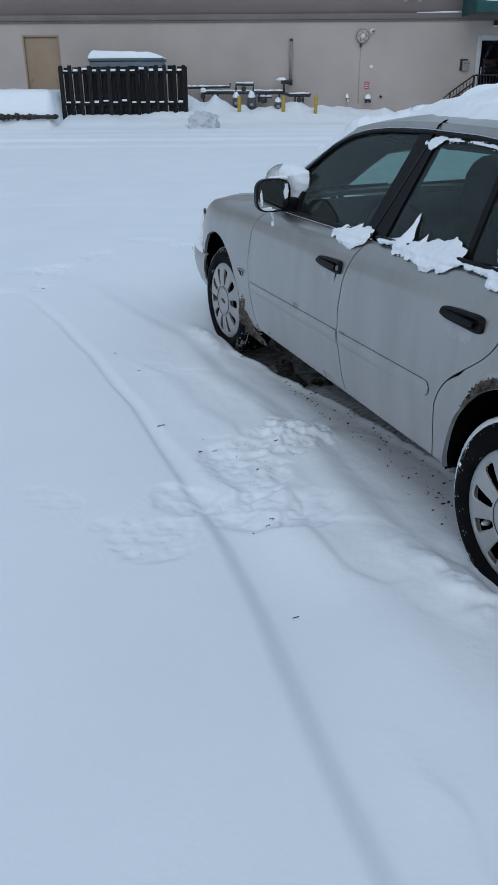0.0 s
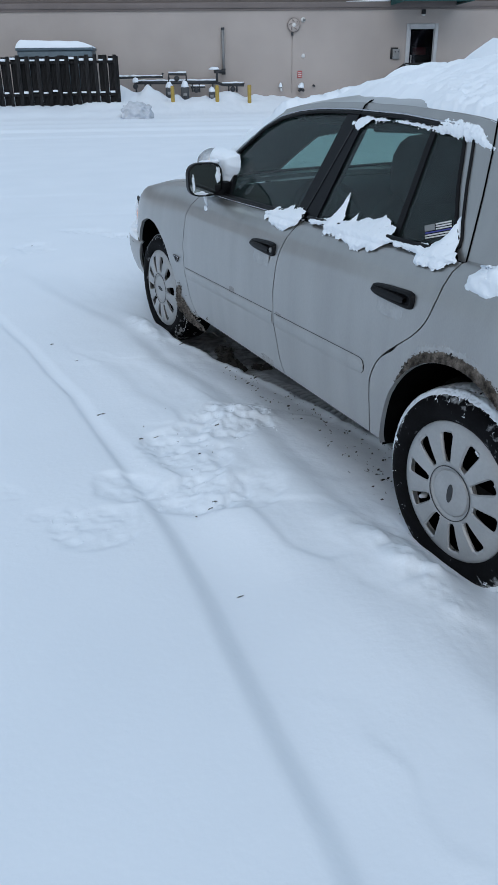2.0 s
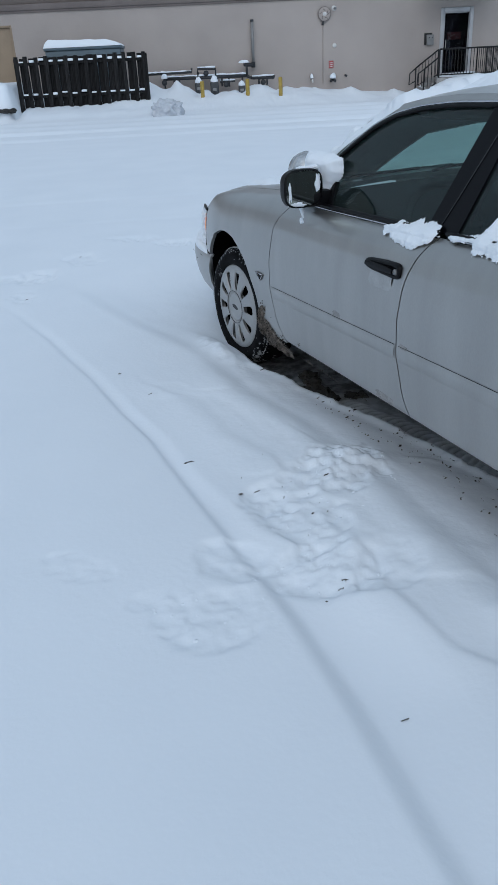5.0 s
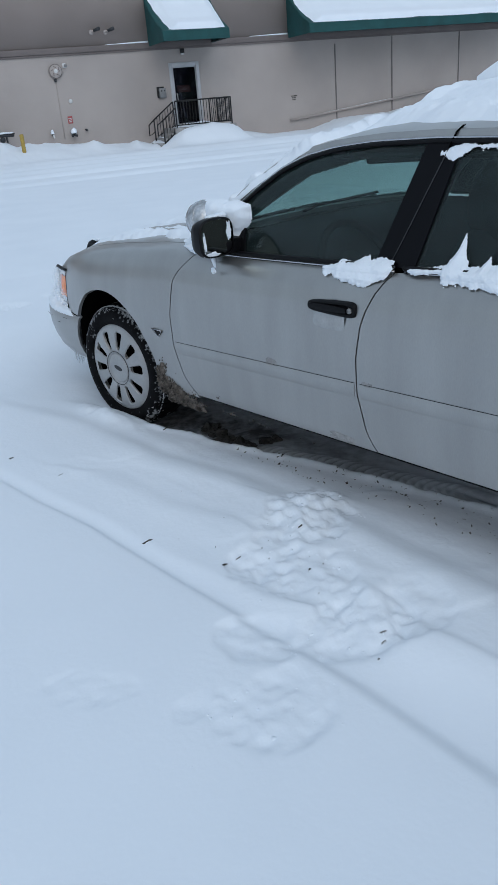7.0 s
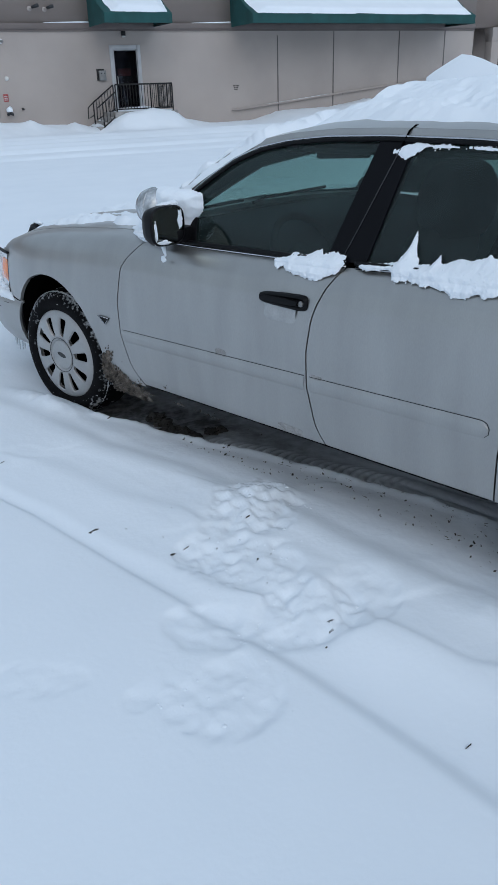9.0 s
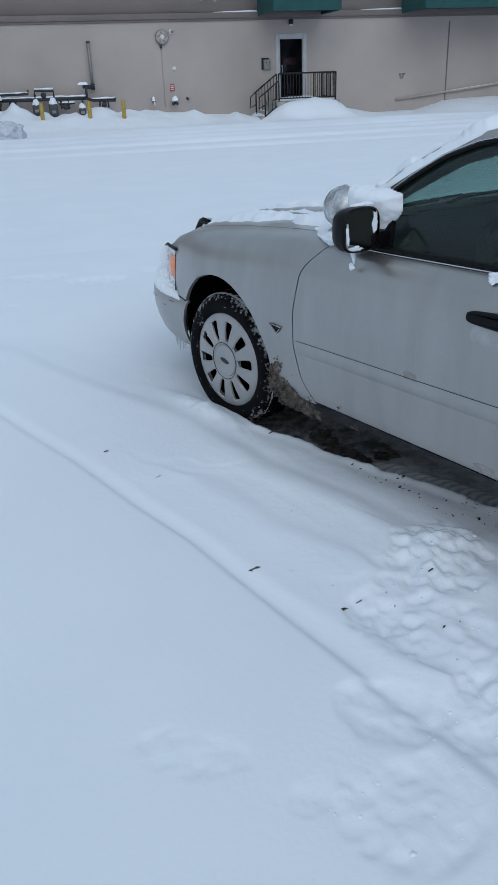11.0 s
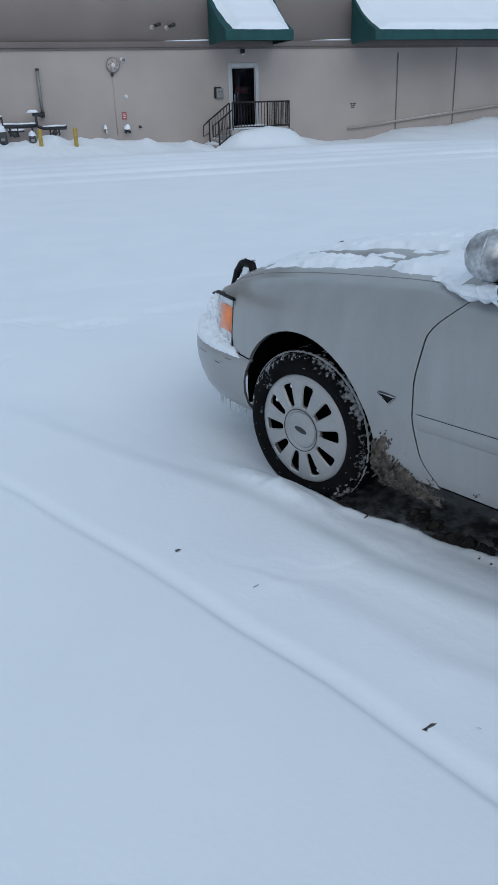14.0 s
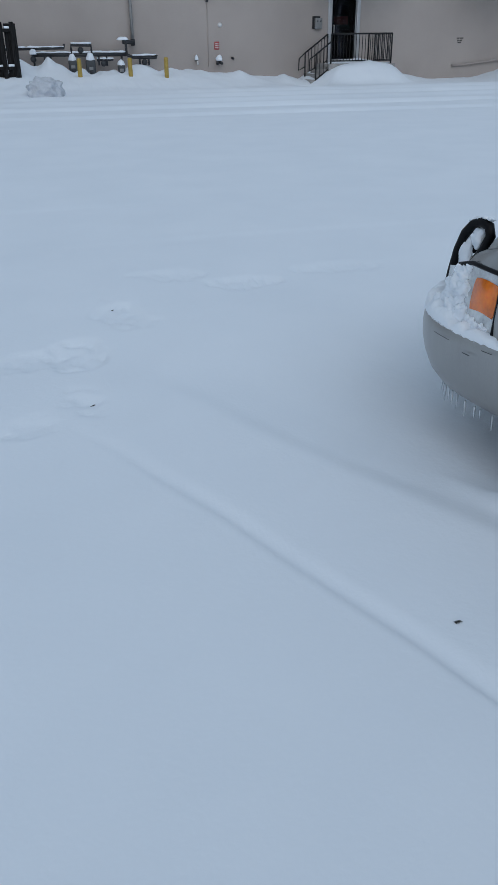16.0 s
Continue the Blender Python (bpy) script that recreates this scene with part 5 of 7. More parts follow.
part("pull_handle", tubed([(8.60, 0.03, 1.85), (8.60, -0.05, 1.85), (8.60, -0.05, 2.12), (8.60, 0.03, 2.12)], 0.015, 8), M_FRAME, d)
# red panel added to paint the faint red glow inside; its source is unknown
part("red_glow_panel", boxed((8.80, 0.5, 2.15), (9.35, 0.52, 2.42)), M_RED, d, "added red panel painting a faint red glow behind the glass")
bm = bmesh.new()
for lo, hi in (((8.0, 0.9, 0.5), (10.0, 0.95, 3.6)), ((8.0, 0.31, 0.5), (8.05, 0.9, 3.6)), ((9.95, 0.31, 0.5), (10.0, 0.9, 3.6)), ((8.05, 0.31, 3.55), (9.95, 0.9, 3.6)), ((8.05, 0.31, 0.5), (9.95, 0.9, 0.9))):
    box(bm, lo, hi)
part("vestibule", bm, mat("dim_vestibule_paint", (0.030, 0.028, 0.040), 0.9, 0, 0.2, 2, 30, 0.0), d)

# landing, steps and black railing
L0, L1, LF = 7.86, 10.30, -1.70
st = thing("entrance_steps", pose(0, y0, 0), "concrete landing and steps buried in snow", "steps")
part("landing", boxed((L0, LF, -0.2), (L1 + 0.12, -0.002, 0.86), 0.02), M_CONC, st)
for k in range(4):
    part("step", boxed((L0 - 0.21 * (k + 1), LF + 0.12, -0.2), (L0 - 0.21 * k - 0.002, -0.25, 0.70 - 0.17 * k), 0.015), M_CONC, st)
rl = thing("stair_railing", pose(0, y0, 0), "black painted steel stair and landing railing", "railing")
def rail_run(a, b, h, n, low=0.10):
    a, b = Vector(a), Vector(b)
    part("top_rail", tubed([a + Vector((0, 0, h)), b + Vector((0, 0, h))], 0.028, 8), M_BLACK, rl)
    part("bottom_rail", tubed([a + Vector((0, 0, low)), b + Vector((0, 0, low))], 0.022, 8), M_BLACK, rl)
    for k in range(n + 1):
        p = a + (b - a) * k / n
        r = 0.026 if k in (0, n) else 0.012
        part("post" if k in (0, n) else "baluster", tubed([p + Vector((0, 0, -0.05 if k in (0, n) else low)), p + Vector((0, 0, h))], r, 6), M_BLACK, rl)
zl = 0.86
rail_run((7.94, LF + 0.05, zl), (9.35, LF + 0.05, zl), 0.96, 12)
rail_run((9.35, LF + 0.05, zl), (10.25, LF + 0.05, zl), 0.96, 12)
rail_run((10.25, LF + 0.06, zl), (10.25, -0.08, zl), 0.96, 12)
for yy, x1_, z1_, h_, n_ in ((LF + 0.10, 7.96, 0.66, 0.92, 4), (-0.35, 8.26, 0.86, 0.96, 7)):
    rail_run((7.40, yy, 0.26), (x1_, yy, z1_), h_, n_)
    part("rail_end", tubed([(7.40, yy, 0.26 + h_), (7.17, yy, 1.03), (7.15, yy, 0.64), (7.40, yy, 0.76)], 0.024, 8), M_BLACK, rl)

# awnings
def awning(x0, x1, label):
    a = thing("awning", pose(0, y0, 0), label, "awning", "green awnings")
    zb_, zv, zr, pr = 3.86, 4.18, 5.50, -2.08
    bm = bmesh.new()
    prof = [(-0.04, zr), (-0.68, zr - 0.54), (-1.38, zr - 1.00), (pr, zv), (pr, zb_)]
    grid(bm, [[(x, y, z) for x in np.linspace(x0, x1, 12)] for y, z in prof])
    part("canopy", thicken(bm, 0.02), M_GREEN, a)
    for x in (x0, x1):
        bm = bmesh.new()
        bm.faces.new([bm.verts.new((x, y, z)) for y, z in prof + [(-0.04, zb_)]])
        part("end_panel", thicken(bm, 0.02), M_GREEN, a)
    part("underside_frame", tubed([(x0 + 0.03, -0.06, zb_ + 0.04), (x0 + 0.03, pr + 0.05, zb_ + 0.04), (x1 - 0.03, pr + 0.05, zb_ + 0.04), (x1 - 0.03, -0.06, zb_ + 0.04)], 0.02, 8), M_BLACK, a)
    def fn(s, t):
        v = t * 3
        k = min(int(v), 2)
        y = prof[k][0] + (prof[k + 1][0] - prof[k][0]) * (v - k)
        z = prof[k][1] + (prof[k + 1][1] - prof[k][1]) * (v - k)
        return (x0 + (x1 - x0) * s, y, z), (0, -0.50, 0.86)
    def th(s, t):
        e = min(s * (x1 - x0) / 0.5 - 0.35 * t, (1 - s) * (x1 - x0) / 0.35 - 0.25 * t, (0.99 - t) * 9, 1.0)
        cut = 0.5 * fbm(s * (x1 - x0) * 0.9, t * 2, x0, 4)
        return 0.19 * min(1.0, max(-0.1, e + cut * 0.5 * (1 if e < 0.9 else 0.15)))
    part("snow_load", snow_sheet(bmesh.new(), fn, th, int((x1 - x0) * 14), 30), SNOW, a, "thick snow lying on the canvas")
awning(7.66, 10.27, "short dark green canvas door awning loaded with snow")
awning(13.67, 24.80, "long dark green canvas awning loaded with snow")
# snow lines lying on the trim ledge
for x0, x1 in ((5.9, 7.62), (11.9, 13.63), (24.9, 26.4)):
    single("ledge_snow", tubed([(x, y0 - 0.05, 4.005 + 0.02 * max(0.0, (x - x0) / (x1 - x0))) for x in np.linspace(x0, x1, 8)], [0.012 + 0.03 * k / 7 for k in range(8)], 8), SNOW, "thin line of snow lying on the trim ledge", "snow", "ledge snow")

# wall fittings
def fitting(name, x, z, label, cat, group=""):
    return thing(name, pose(x, y0, z), label, cat, group)
g_ = fitting("alarm_bell", 3.87, 3.22, "round white fire alarm gong on the wall", "alarm bell")
part("gong", lathe(bmesh.new(), [(0.0, 0.14), (0.10, 0.135), (0.20, 0.11), (0.245, 0.07), (0.25, 0.05)], (0, 0, 0), (0, -1, 0), 32), M_WALL, g_)
part("gong_rim", tubed([(0.235 * math.cos(a), -0.07, 0.235 * math.sin(a)) for a in np.linspace(0, 2 * math.pi, 29)[:-1]], 0.018, 6, True), M_BAND, g_)
for a in np.linspace(0.3, 6.0, 6):
    part("gong_slot", tubed([(0.11 * math.cos(a), -0.14, 0.11 * math.sin(a)), (0.19 * math.cos(a + 0.5), -0.122, 0.19 * math.sin(a + 0.5))], 0.012, 6), M_BAND, g_)
part("centre_plate", lathe(bmesh.new(), [(0.0, 0.155), (0.07, 0.152), (0.075, 0.13)], (0, 0, 0), (0, -1, 0), 20), M_WHITE, g_)
part("striker_housing", boxed((-0.10, -0.08, -0.36), (-0.01, -0.002, -0.25), 0.01), M_PIPE, g_)
part("conduit", tubed([(-0.05, -0.012, -0.36), (-0.05, -0.012, -2.4)], 0.014, 6), M_WALL, g_)
g_ = fitting("strobe_light", 4.24, 3.40, "small white strobe lamp beside the alarm gong", "lamp")
part("base", lathe(bmesh.new(), [(0.0, 0.06), (0.08, 0.06), (0.09, 0.0)], (0, 0, 0), (0, -1, 0), 18), M_WHITE, g_)
part("lens", lathe(bmesh.new(), [(0.0, 0.16), (0.04, 0.15), (0.05, 0.06)], (0, 0, 0), (0.35, -1, -0.1), 14), M_GREYBOX, g_)
g_ = fitting("wall_sign", 4.14, 1.49, "small red sign with white bars", "sign")
part("plate", boxed((-0.09, -0.02, -0.13), (0.09, -0.001, 0.13), 0.004), M_RED, g_)
for k in range(3):
    part("bar", boxed((-0.065, -0.024, -0.085 + 0.065 * k), (0.065, -0.0205, -0.055 + 0.065 * k)), M_WHITE, g_)
g_ = fitting("wall_notice", 13.80, 1.575, "black stencilled notice of three lines on the wall", "sign")
for k, (a, b) in enumerate(((-0.07, 0.08), (-0.09, 0.10), (-0.12, 0.16))):
    for s0, s1 in ((a, a + 0.4 * (b - a)), (a + 0.5 * (b - a), b)):
        part("bar", boxed((s0, -0.006, -0.09 + 0.075 * k), (s1, -0.001, -0.055 + 0.075 * k)), M_BLACK, g_)
g_ = fitting("wall_outlet", 4.27, 2.15, "small round white cover on the wall", "wall fitting")
part("cover", lathe(bmesh.new(), [(0.0, 0.07), (0.06, 0.06), (0.08, 0.0)], (0, 0, 0), (0, -1, 0), 16), M_WHITE, g_)
g_ = fitting("fire_connection", 4.18, 0.97, "brass fire hose connection capped with snow", "hose connection")
part("body", tubed([(0, 0, 0.0), (0, -0.16, 0.0)], 0.07, 12), M_PIPE, g_)
for x in (-0.09, 0.09):
    part("outlet", tubed([(0, -0.12, 0), (x, -0.26, -0.06)], 0.05, 12), M_PIPE, g_)
def cap_blob(parent, c, rx, ry, rz, seed, name="snow_cap"):
    bm = bmesh.new()
    bmesh.ops.create_icosphere(bm, subdivisions=3, radius=1)
    for v in bm.verts:
        k = 1 + 0.22 * fbm(v.co.x * 1.7 + seed, v.co.y * 1.7, v.co.z * 1.7, 3)
        v.co = Vector((c[0] + v.co.x * rx * k, c[1] + v.co.y * ry * k, c[2] + (v.co.z if v.co.z > 0 else v.co.z * 0.25) * rz * k))
    return part(name, bm, SNOW, parent)
cap_blob(g_, (0, -0.15, 0.06), 0.13, 0.12, 0.16, 3)
for x, z in ((3.36, 1.03), (4.70, 1.09)):
    g_ = fitting("wall_valve", x, z, "small pipe stub on the wall with a snow cap", "pipe stub", "pipe stubs")
    part("stub", tubed([(0, 0, 0), (0.02, -0.14, -0.02)], 0.04, 10), M_PIPE, g_)
    if x < 4:
        part("elbow", tubed([(0.02, -0.13, -0.02), (0.04, -0.15, -0.14)], 0.035, 10), M_WHITE, g_)
        cap_blob(g_, (0.0, -0.10, 0.03), 0.06, 0.08, 0.14, 7)
g_ = fitting("mailbox", 7.93, 2.20, "grey steel wall box on a black backplate", "mailbox")
part("backplate", boxed((-0.17, -0.03, -0.20), (0.13, -0.002, 0.21), 0.006), M_BLACK, g_)
part("box_body", boxed((-0.10, -0.16, -0.21), (0.17, -0.032, 0.15), 0.015), M_GREYBOX, g_)
for x in (-0.03, 0.09):
    part("hole", boxed((x, -0.166, 0.03), (x + 0.04, -0.159, 0.07)), M_BLACK, g_)
g_ = fitting("door_lamp", 8.97, 3.60, "small dark downlight above the glazed door", "lamp")
part("housing", boxed((-0.07, -0.16, -0.04), (0.07, -0.002, 0.12), 0.012), M_BLACK, g_)
part("diffuser", boxed((-0.06, -0.14, -0.10), (0.06, -0.03, -0.042), 0.012), M_WHITE, g_)
for x, z in ((5.45, 4.46), (6.00, 4.44)):
    g_ = thing("flood_lamp", pose(x, y0 - 0.03, z), "small wall floodlight on a swivel arm", "lamp", "flood lamps")
    part("base", lathe(bmesh.new(), [(0.0, 0.05), (0.08, 0.045), (0.09, 0.0)], (0, 0, 0), (0, -1, 0), 16), M_WALL, g_)
    part("arm", tubed([(0, -0.03, 0), (0.10, -0.14, 0.05)], 0.03, 8), M_WALL, g_)
    part("head", tubed([(0.08, -0.12, 0.04), (0.26, -0.30, 0.09)], [0.05, 0.065], 12), M_PIPE, g_)

# gas service: header pipes, meters, riser
gp = thing("gas_manifold", pose(0, y0 - 0.40, 0), "grey gas header pipes on the wall lined with snow", "gas pipes")
def run(pts, r=0.045, snow=True):
    part("pipe", tubed(pts, r, 10), M_PIPE, gp)
    for a, b in zip(pts, pts[1:]):
        if snow and abs(a[2] - b[2]) < 0.1 and abs(a[0] - b[0]) > 0.2:
            n = max(3, int(abs(b[0] - a[0]) * 8))
            q = [(a[0] + (b[0] - a[0]) * k / n, a[1], a[2] + r + 0.012 + 0.018 * fbm(a[0] + k * 0.7, a[2] * 9, 2, 3)) for k in range(n + 1)]
            part("snow_strip", tubed(q, [0.030 + 0.02 * fbm(k * 0.9, a[2] * 5, 4, 3) for k in range(n + 1)], 8), SNOW, gp)
run([(-3.3, 0, 1.45), (-1.29, 0, 1.47), (-1.29, 0, 1.60)])
run([(-1.06, 0, 1.40), (-1.06, 0, 1.56), (-0.38, 0, 1.54), (-0.38, 0, 1.28)])
run([(-2.41, 0, 1.27), (0.80, 0, 1.25)], 0.06)
run([(0.82, 0, 1.22), (0.82, 0, 1.66)])
run([(1.02, 0, 1.16), (1.86, 0, 1.14), (1.86, 0, 1.22)], 0.055)
run([(0.80, 0, 1.25), (1.02, 0, 1.16)], 0.05, False)
for x, a, b in ((-2.34, 1.27, 0.88), (-1.98, 1.27, 1.0), (-1.78, 1.27, 0.95), (-0.15, 1.25, 0.92), (0.12, 1.25, 0.90), (0.64, 1.25, 0.70), (1.27, 1.14, 0.88), (1.59, 1.14, 0.90), (-1.06, 1.4, 1.1), (-0.45, 1.25, 1.1)):
    run([(x, 0, a), (x, -0.02, b)], 0.035, False)
run([(-0.22, 0, 1.08), (0.35, 0, 1.10)], 0.04)
for x, z in ((-2.36, 1.14), (-1.88, 1.0), (0.0, 0.98), (1.43, 1.0), (-0.75, 1.40)):
    part("regulator", lathe(bmesh.new(), [(0.0, 0.09), (0.06, 0.08), (0.10, 0.03), (0.10, -0.02), (0.05, -0.08), (0.0, -0.09)], (x, -0.05, z), (0.1, -1, 0.15), 16), M_PIPE, gp)
part("vent_riser", tubed([(1.10, 0.28, 1.60), (1.10, 0.28, 3.10)], 0.055, 12), M_GREYBOX, gp)
part("riser_cap", tubed([(1.10, 0.28, 3.08), (1.10, 0.28, 3.15)], 0.068, 12), M_METER, gp)
part("relief_valve", tubed([(0.72, 0, 1.64), (1.10, 0.10, 1.62)], 0.07, 12), M_PIPE, gp)
part("riser_foot", tubed([(1.10, 0.28, 1.52), (1.10, 0.28, 1.72)], 0.08, 12), M_PIPE, gp)
cap_blob(gp, (0.72, 0, 1.71), 0.20, 0.10, 0.09, 5)
cap_blob(gp, (-2.35, -0.02, 1.31), 0.12, 0.10, 0.16, 6)
for i, (x, z0, s) in enumerate(((-1.06, 0.68, 1.0), (-0.45, 0.62, 1.15), (0.60, 0.55, 0.9))):
    m_ = thing("gas_meter", pose(x, y0 - 0.45, z0), "grey gas meter with a tall cap of snow", "gas meter", "gas meters")
    part("meter_body", boxed((-0.14 * s, -0.14, -0.22), (0.14 * s, 0.10, 0.42 * s), 0.05), M_METER, m_)
    part("dial_window", boxed((-0.07, -0.155, 0.16), (0.07, -0.139, 0.26), 0.006), M_GREYBOX, m_)
    part("index_cover", lathe(bmesh.new(), [(0.0, 0.03), (0.05, 0.025), (0.06, 0.0)], (0, -0.14, 0.10), (0, -1, 0), 14), M_PIPE, m_)
    cap_blob(m_, (0, -0.02, 0.42 * s), 0.13 * s, 0.12, 0.19 * s, 11 + i)
for i, x in enumerate((-0.93, 0.735, 1.95)):
    b_ = thing("bollard", pose(x, y0 - 2.0, 0.0), "yellow painted steel bollard standing in snow", "bollard", "yellow bollards")
    part("post", lathe(bmesh.new(), [(0.0, 1.17), (0.05, 1.165), (0.070, 1.14), (0.072, 1.11), (0.072, 0.0)], (0, 0, 0), (0, 0, 1), 20), M_YELLOW, b_)

# black timber fence before the snow-capped bin
fe = thing("wooden_fence", pose(-5.09, y0 - 3.0, 0), "weathered black wooden fence with snow on its rails", "fence")
NB = 27
brd = None
for k in range(NB):
    x = -2.20 + 4.40 * k / (NB - 1)
    front = k % 2 == 0
    random.seed(k)
    top = 2.19 + random.uniform(-0.03, 0.03)
    bm = bmesh.new()
    hw_ = random.uniform(0.060, 0.075) if front else 0.115
    box(bm, (-hw_, 0, 0.35), (hw_, 0.022, top - (0.0 if front else 0.02)), 0.004)
    bm.transform(Matrix.Rotation(random.uniform(-0.016, 0.016), 4, "Y"))
    b_ = part("board", bm, M_FENCE, fe)
    b_.location = (x, (-0.075 if front else 0.045), 0)
for z in (0.98, 2.02):
    part("fence_rail", boxed((-2.24, -0.050, z - 0.09), (2.24, 0.040, z), 0.006), M_FENCE, fe)
    for k in range(1, NB, 2):
        x = -2.20 + 4.40 * k / (NB - 1)
        random.seed(k * 7 + int(z * 10))
        dz = 0.05 if random.random() < 0.15 else 0
        part("snow_ledge", boxed((x - random.uniform(0.075, 0.105), -0.062, z + 0.001 + dz), (x + random.uniform(0.075, 0.105), 0.044, z + 0.055 + dz + random.uniform(-0.02, 0.03)), 0.018), SNOW, fe)
for x in (-2.25, 2.25):
    part("fence_post", boxed((x - 0.05, -0.05, 0.0), (x + 0.05, 0.06, 2.16), 0.006), M_FENCE, fe)
bn = thing("waste_container", pose(-5.06, y0 - 1.6, 0), "blue-grey metal container with a slab of snow on its lid", "container")
part("tub", boxed((-1.32, -0.75, 0.3), (1.32, 0.75, 2.36), 0.03), M_BLUETANK, bn)
part("lid", boxed((-1.36, -0.80, 2.362), (1.36, 0.80, 2.46), 0.015), M_BLUETANK, bn)
def fn(s, t):
    return (-1.36 + 2.72 * s, -0.82 + 1.62 * t, 2.455), (0, 0, 1)
def th(s, t):
    e = min(1, s * 14, (1 - s) * 5.0, t * 30 + 0.3, (1 - t) * 8)
    return 0.26 * max(0.0, e) ** 0.5 * (1 - 0.28 * s) + 0.02 * fbm(s * 4, t * 2, 3, 3) - 0.002
part("snow_slab", snow_sheet(bmesh.new(), fn, th, 60, 30), SNOW, bn)

# low dark stones under the drift by the service door
random.seed(4)
for k in range(18):
    x = -10.5 + 0.185 * k + random.uniform(-0.06, 0.06)
    bm = bmesh.new()
    bmesh.ops.create_icosphere(bm, subdivisions=2, radius=1)
    sx, sy, sz = random.uniform(0.07, 0.19), 0.20, random.uniform(0.06, 0.13)
    for v in bm.verts:
        f = 1 + 0.55 * fbm(v.co.x * 1.6 + k * 3, v.co.y, v.co.z, 3)
        v.co = Vector((x + v.co.x * sx * f, y0 - 4.52 + v.co.y * sy * f, 0.585 + v.co.z * sz * f))
    single("edging_stone", bm, M_STONE, "dark wet edging stone half under snow", "stone", "edging stones")

# heap of grey ploughed snow by the fence
bm = bmesh.new()
bmesh.ops.create_icosphere(bm, subdivisions=5, radius=1)
for v in bm.verts:
    f = 1 + 0.32 * fbm(v.co.x * 1.9 + 4, v.co.y * 1.9, v.co.z * 1.9, 5)
    q = [math.copysign(abs(c) ** 0.80, c) for c in v.co]
    v.co = Vector((-2.15 + q[0] * 0.47 * f, 26.4 + q[1] * 0.50 * f, 0.34 + q[2] * 0.36 * f))
single("snow_mound", bm, mat("grey_old_snow", (0.52, 0.55, 0.60), 0.85, 0, 0.12, 3, 30, 0.1, 0.01), "heap of grey ploughed snow", "snow mound")

# ---- snow, ice and grime on the car ----
def on_car(name, bm, material, label, cat, group="", sharp=75, kind=""):
    ob = single(name, bm, material, label, cat, group, kind, sharp)
    ob.matrix_world = CAR
    return ob


def sstep(a, b, v):
    t = min(1.0, max(0.0, (v - a) / (b - a)))
    return t * t * (3 - 2 * t)


# roof
def roof_fn(s, t):
    return roof(-0.05 + 1.65 * s, t), (0, 0, 1)
def roof_th(s, t):
    y = -0.05 + 1.65 * s
    left = 0.070 + 0.04 * fbm(y * 3, 1.0, 5, 4) - 0.12 * sstep(0.80, 0.42, y) + 0.05 * sstep(1.0, 1.45, y)
    e = sstep(left - 0.02, left + 0.05, t) * sstep(1.0, 0.93, t) * sstep(1.74, 1.60, y + 0.18 * abs(2 * t - 1) ** 2)
    prof_ = lerp_table([(-0.1, 0.07), (0.5, 0.075), (0.86, 0.09), (0.976, 0.07), (1.2, 0.06), (1.34, 0.058), (1.40, 0.075), (1.447, 0.088), (1.5, 0.06), (1.6, 0.015)])(y + 0.06 * (t - 0.45))
    hump = 0.03 - 0.018 * sstep(1.30, 1.6, y) + 0.93 * prof_ * sstep(0.04, 0.36, t) + 0.014 * fbm(y * 4, t * 6, 2, 4)
    edge = 0.01 * fbm(y * 14, t * 14, 8, 3) + 0.007 * sstep(0.40, 0.10, t) * fbm(y * 34, t * 50, 18, 4) + 0.012 * sstep(0.85, 0.5, y) * sstep(0.5, 0.2, t) * fbm(y * 26, t * 40, 28, 4)
    return hump * e ** 0.6 + edge * e - 0.006
on_car("roof_snow", snow_sheet(bmesh.new(), roof_fn, roof_th, 220, 130), SNOW, "thick broken slab of snow on the car roof", "snow")

# broken plate of snow tipped up on the roof
bm = bmesh.new()
PLATE = [(1.41, 1.53), (1.435, 1.615), (1.40, 1.640), (1.345, 1.672), (1.30, 1.697), (1.25, 1.690), (1.20, 1.676), (1.14, 1.652), (1.10, 1.632), (1.075, 1.605), (1.06, 1.53)]
fr = [bm.verts.new((1.05 + 0.5 * (z - 1.53), y, z)) for y, z in PLATE]
bk = [bm.verts.new((1.26 + 0.4 * (z - 1.53), y - 0.02, z - 0.35 * (z - 1.53))) for y, z in PLATE]
bm.faces.new(fr), bm.faces.new(bk[::-1])
for k in range(len(fr)):
    q = (k + 1) % len(fr)
    bm.faces.new((fr[k], bk[k], bk[q], fr[q]))
bmesh.ops.recalc_face_normals(bm, faces=bm.faces[:])
bmesh.ops.bevel(bm, geom=bm.edges[:], offset=0.006, segments=2, affect="EDGES", profile=0.5)
on_car("snow_plate", bm, SNOW, "broken plate of crusted snow tipped up on the roof", "snow")

# windscreen edges
def scr_fn(s, t):
    return screen(s, t), (0, 0.55, 0.83)
def scr_th(s, t):
    n_ = fbm(s * 5, t * 9, 4, 4)
    n2 = fbm(s * 22, t * 36, 14, 4)
    top_ = min(0.60, 0.44 + 0.42 * (t - 0.26))
    m = max(sstep(0.30, 0.25, t), sstep(0.045 + 0.02 * n2, 0.01, s), sstep(top_, top_ + 0.05, s), sstep(0.90, 0.96, t + 0.03 * n_))
    return (0.044 + 0.02 * sstep(0.75, 1.0, s)) * (0.60 + 0.40 * sstep(0.02, 0.30, t)) * m * (1 + 0.6 * n_ + 0.3 * n2) - 0.004
on_car("windscreen_snow", snow_sheet(bmesh.new(), scr_fn, scr_th, 130, 180), SNOW, "snow clinging round the edges of the windscreen", "snow")

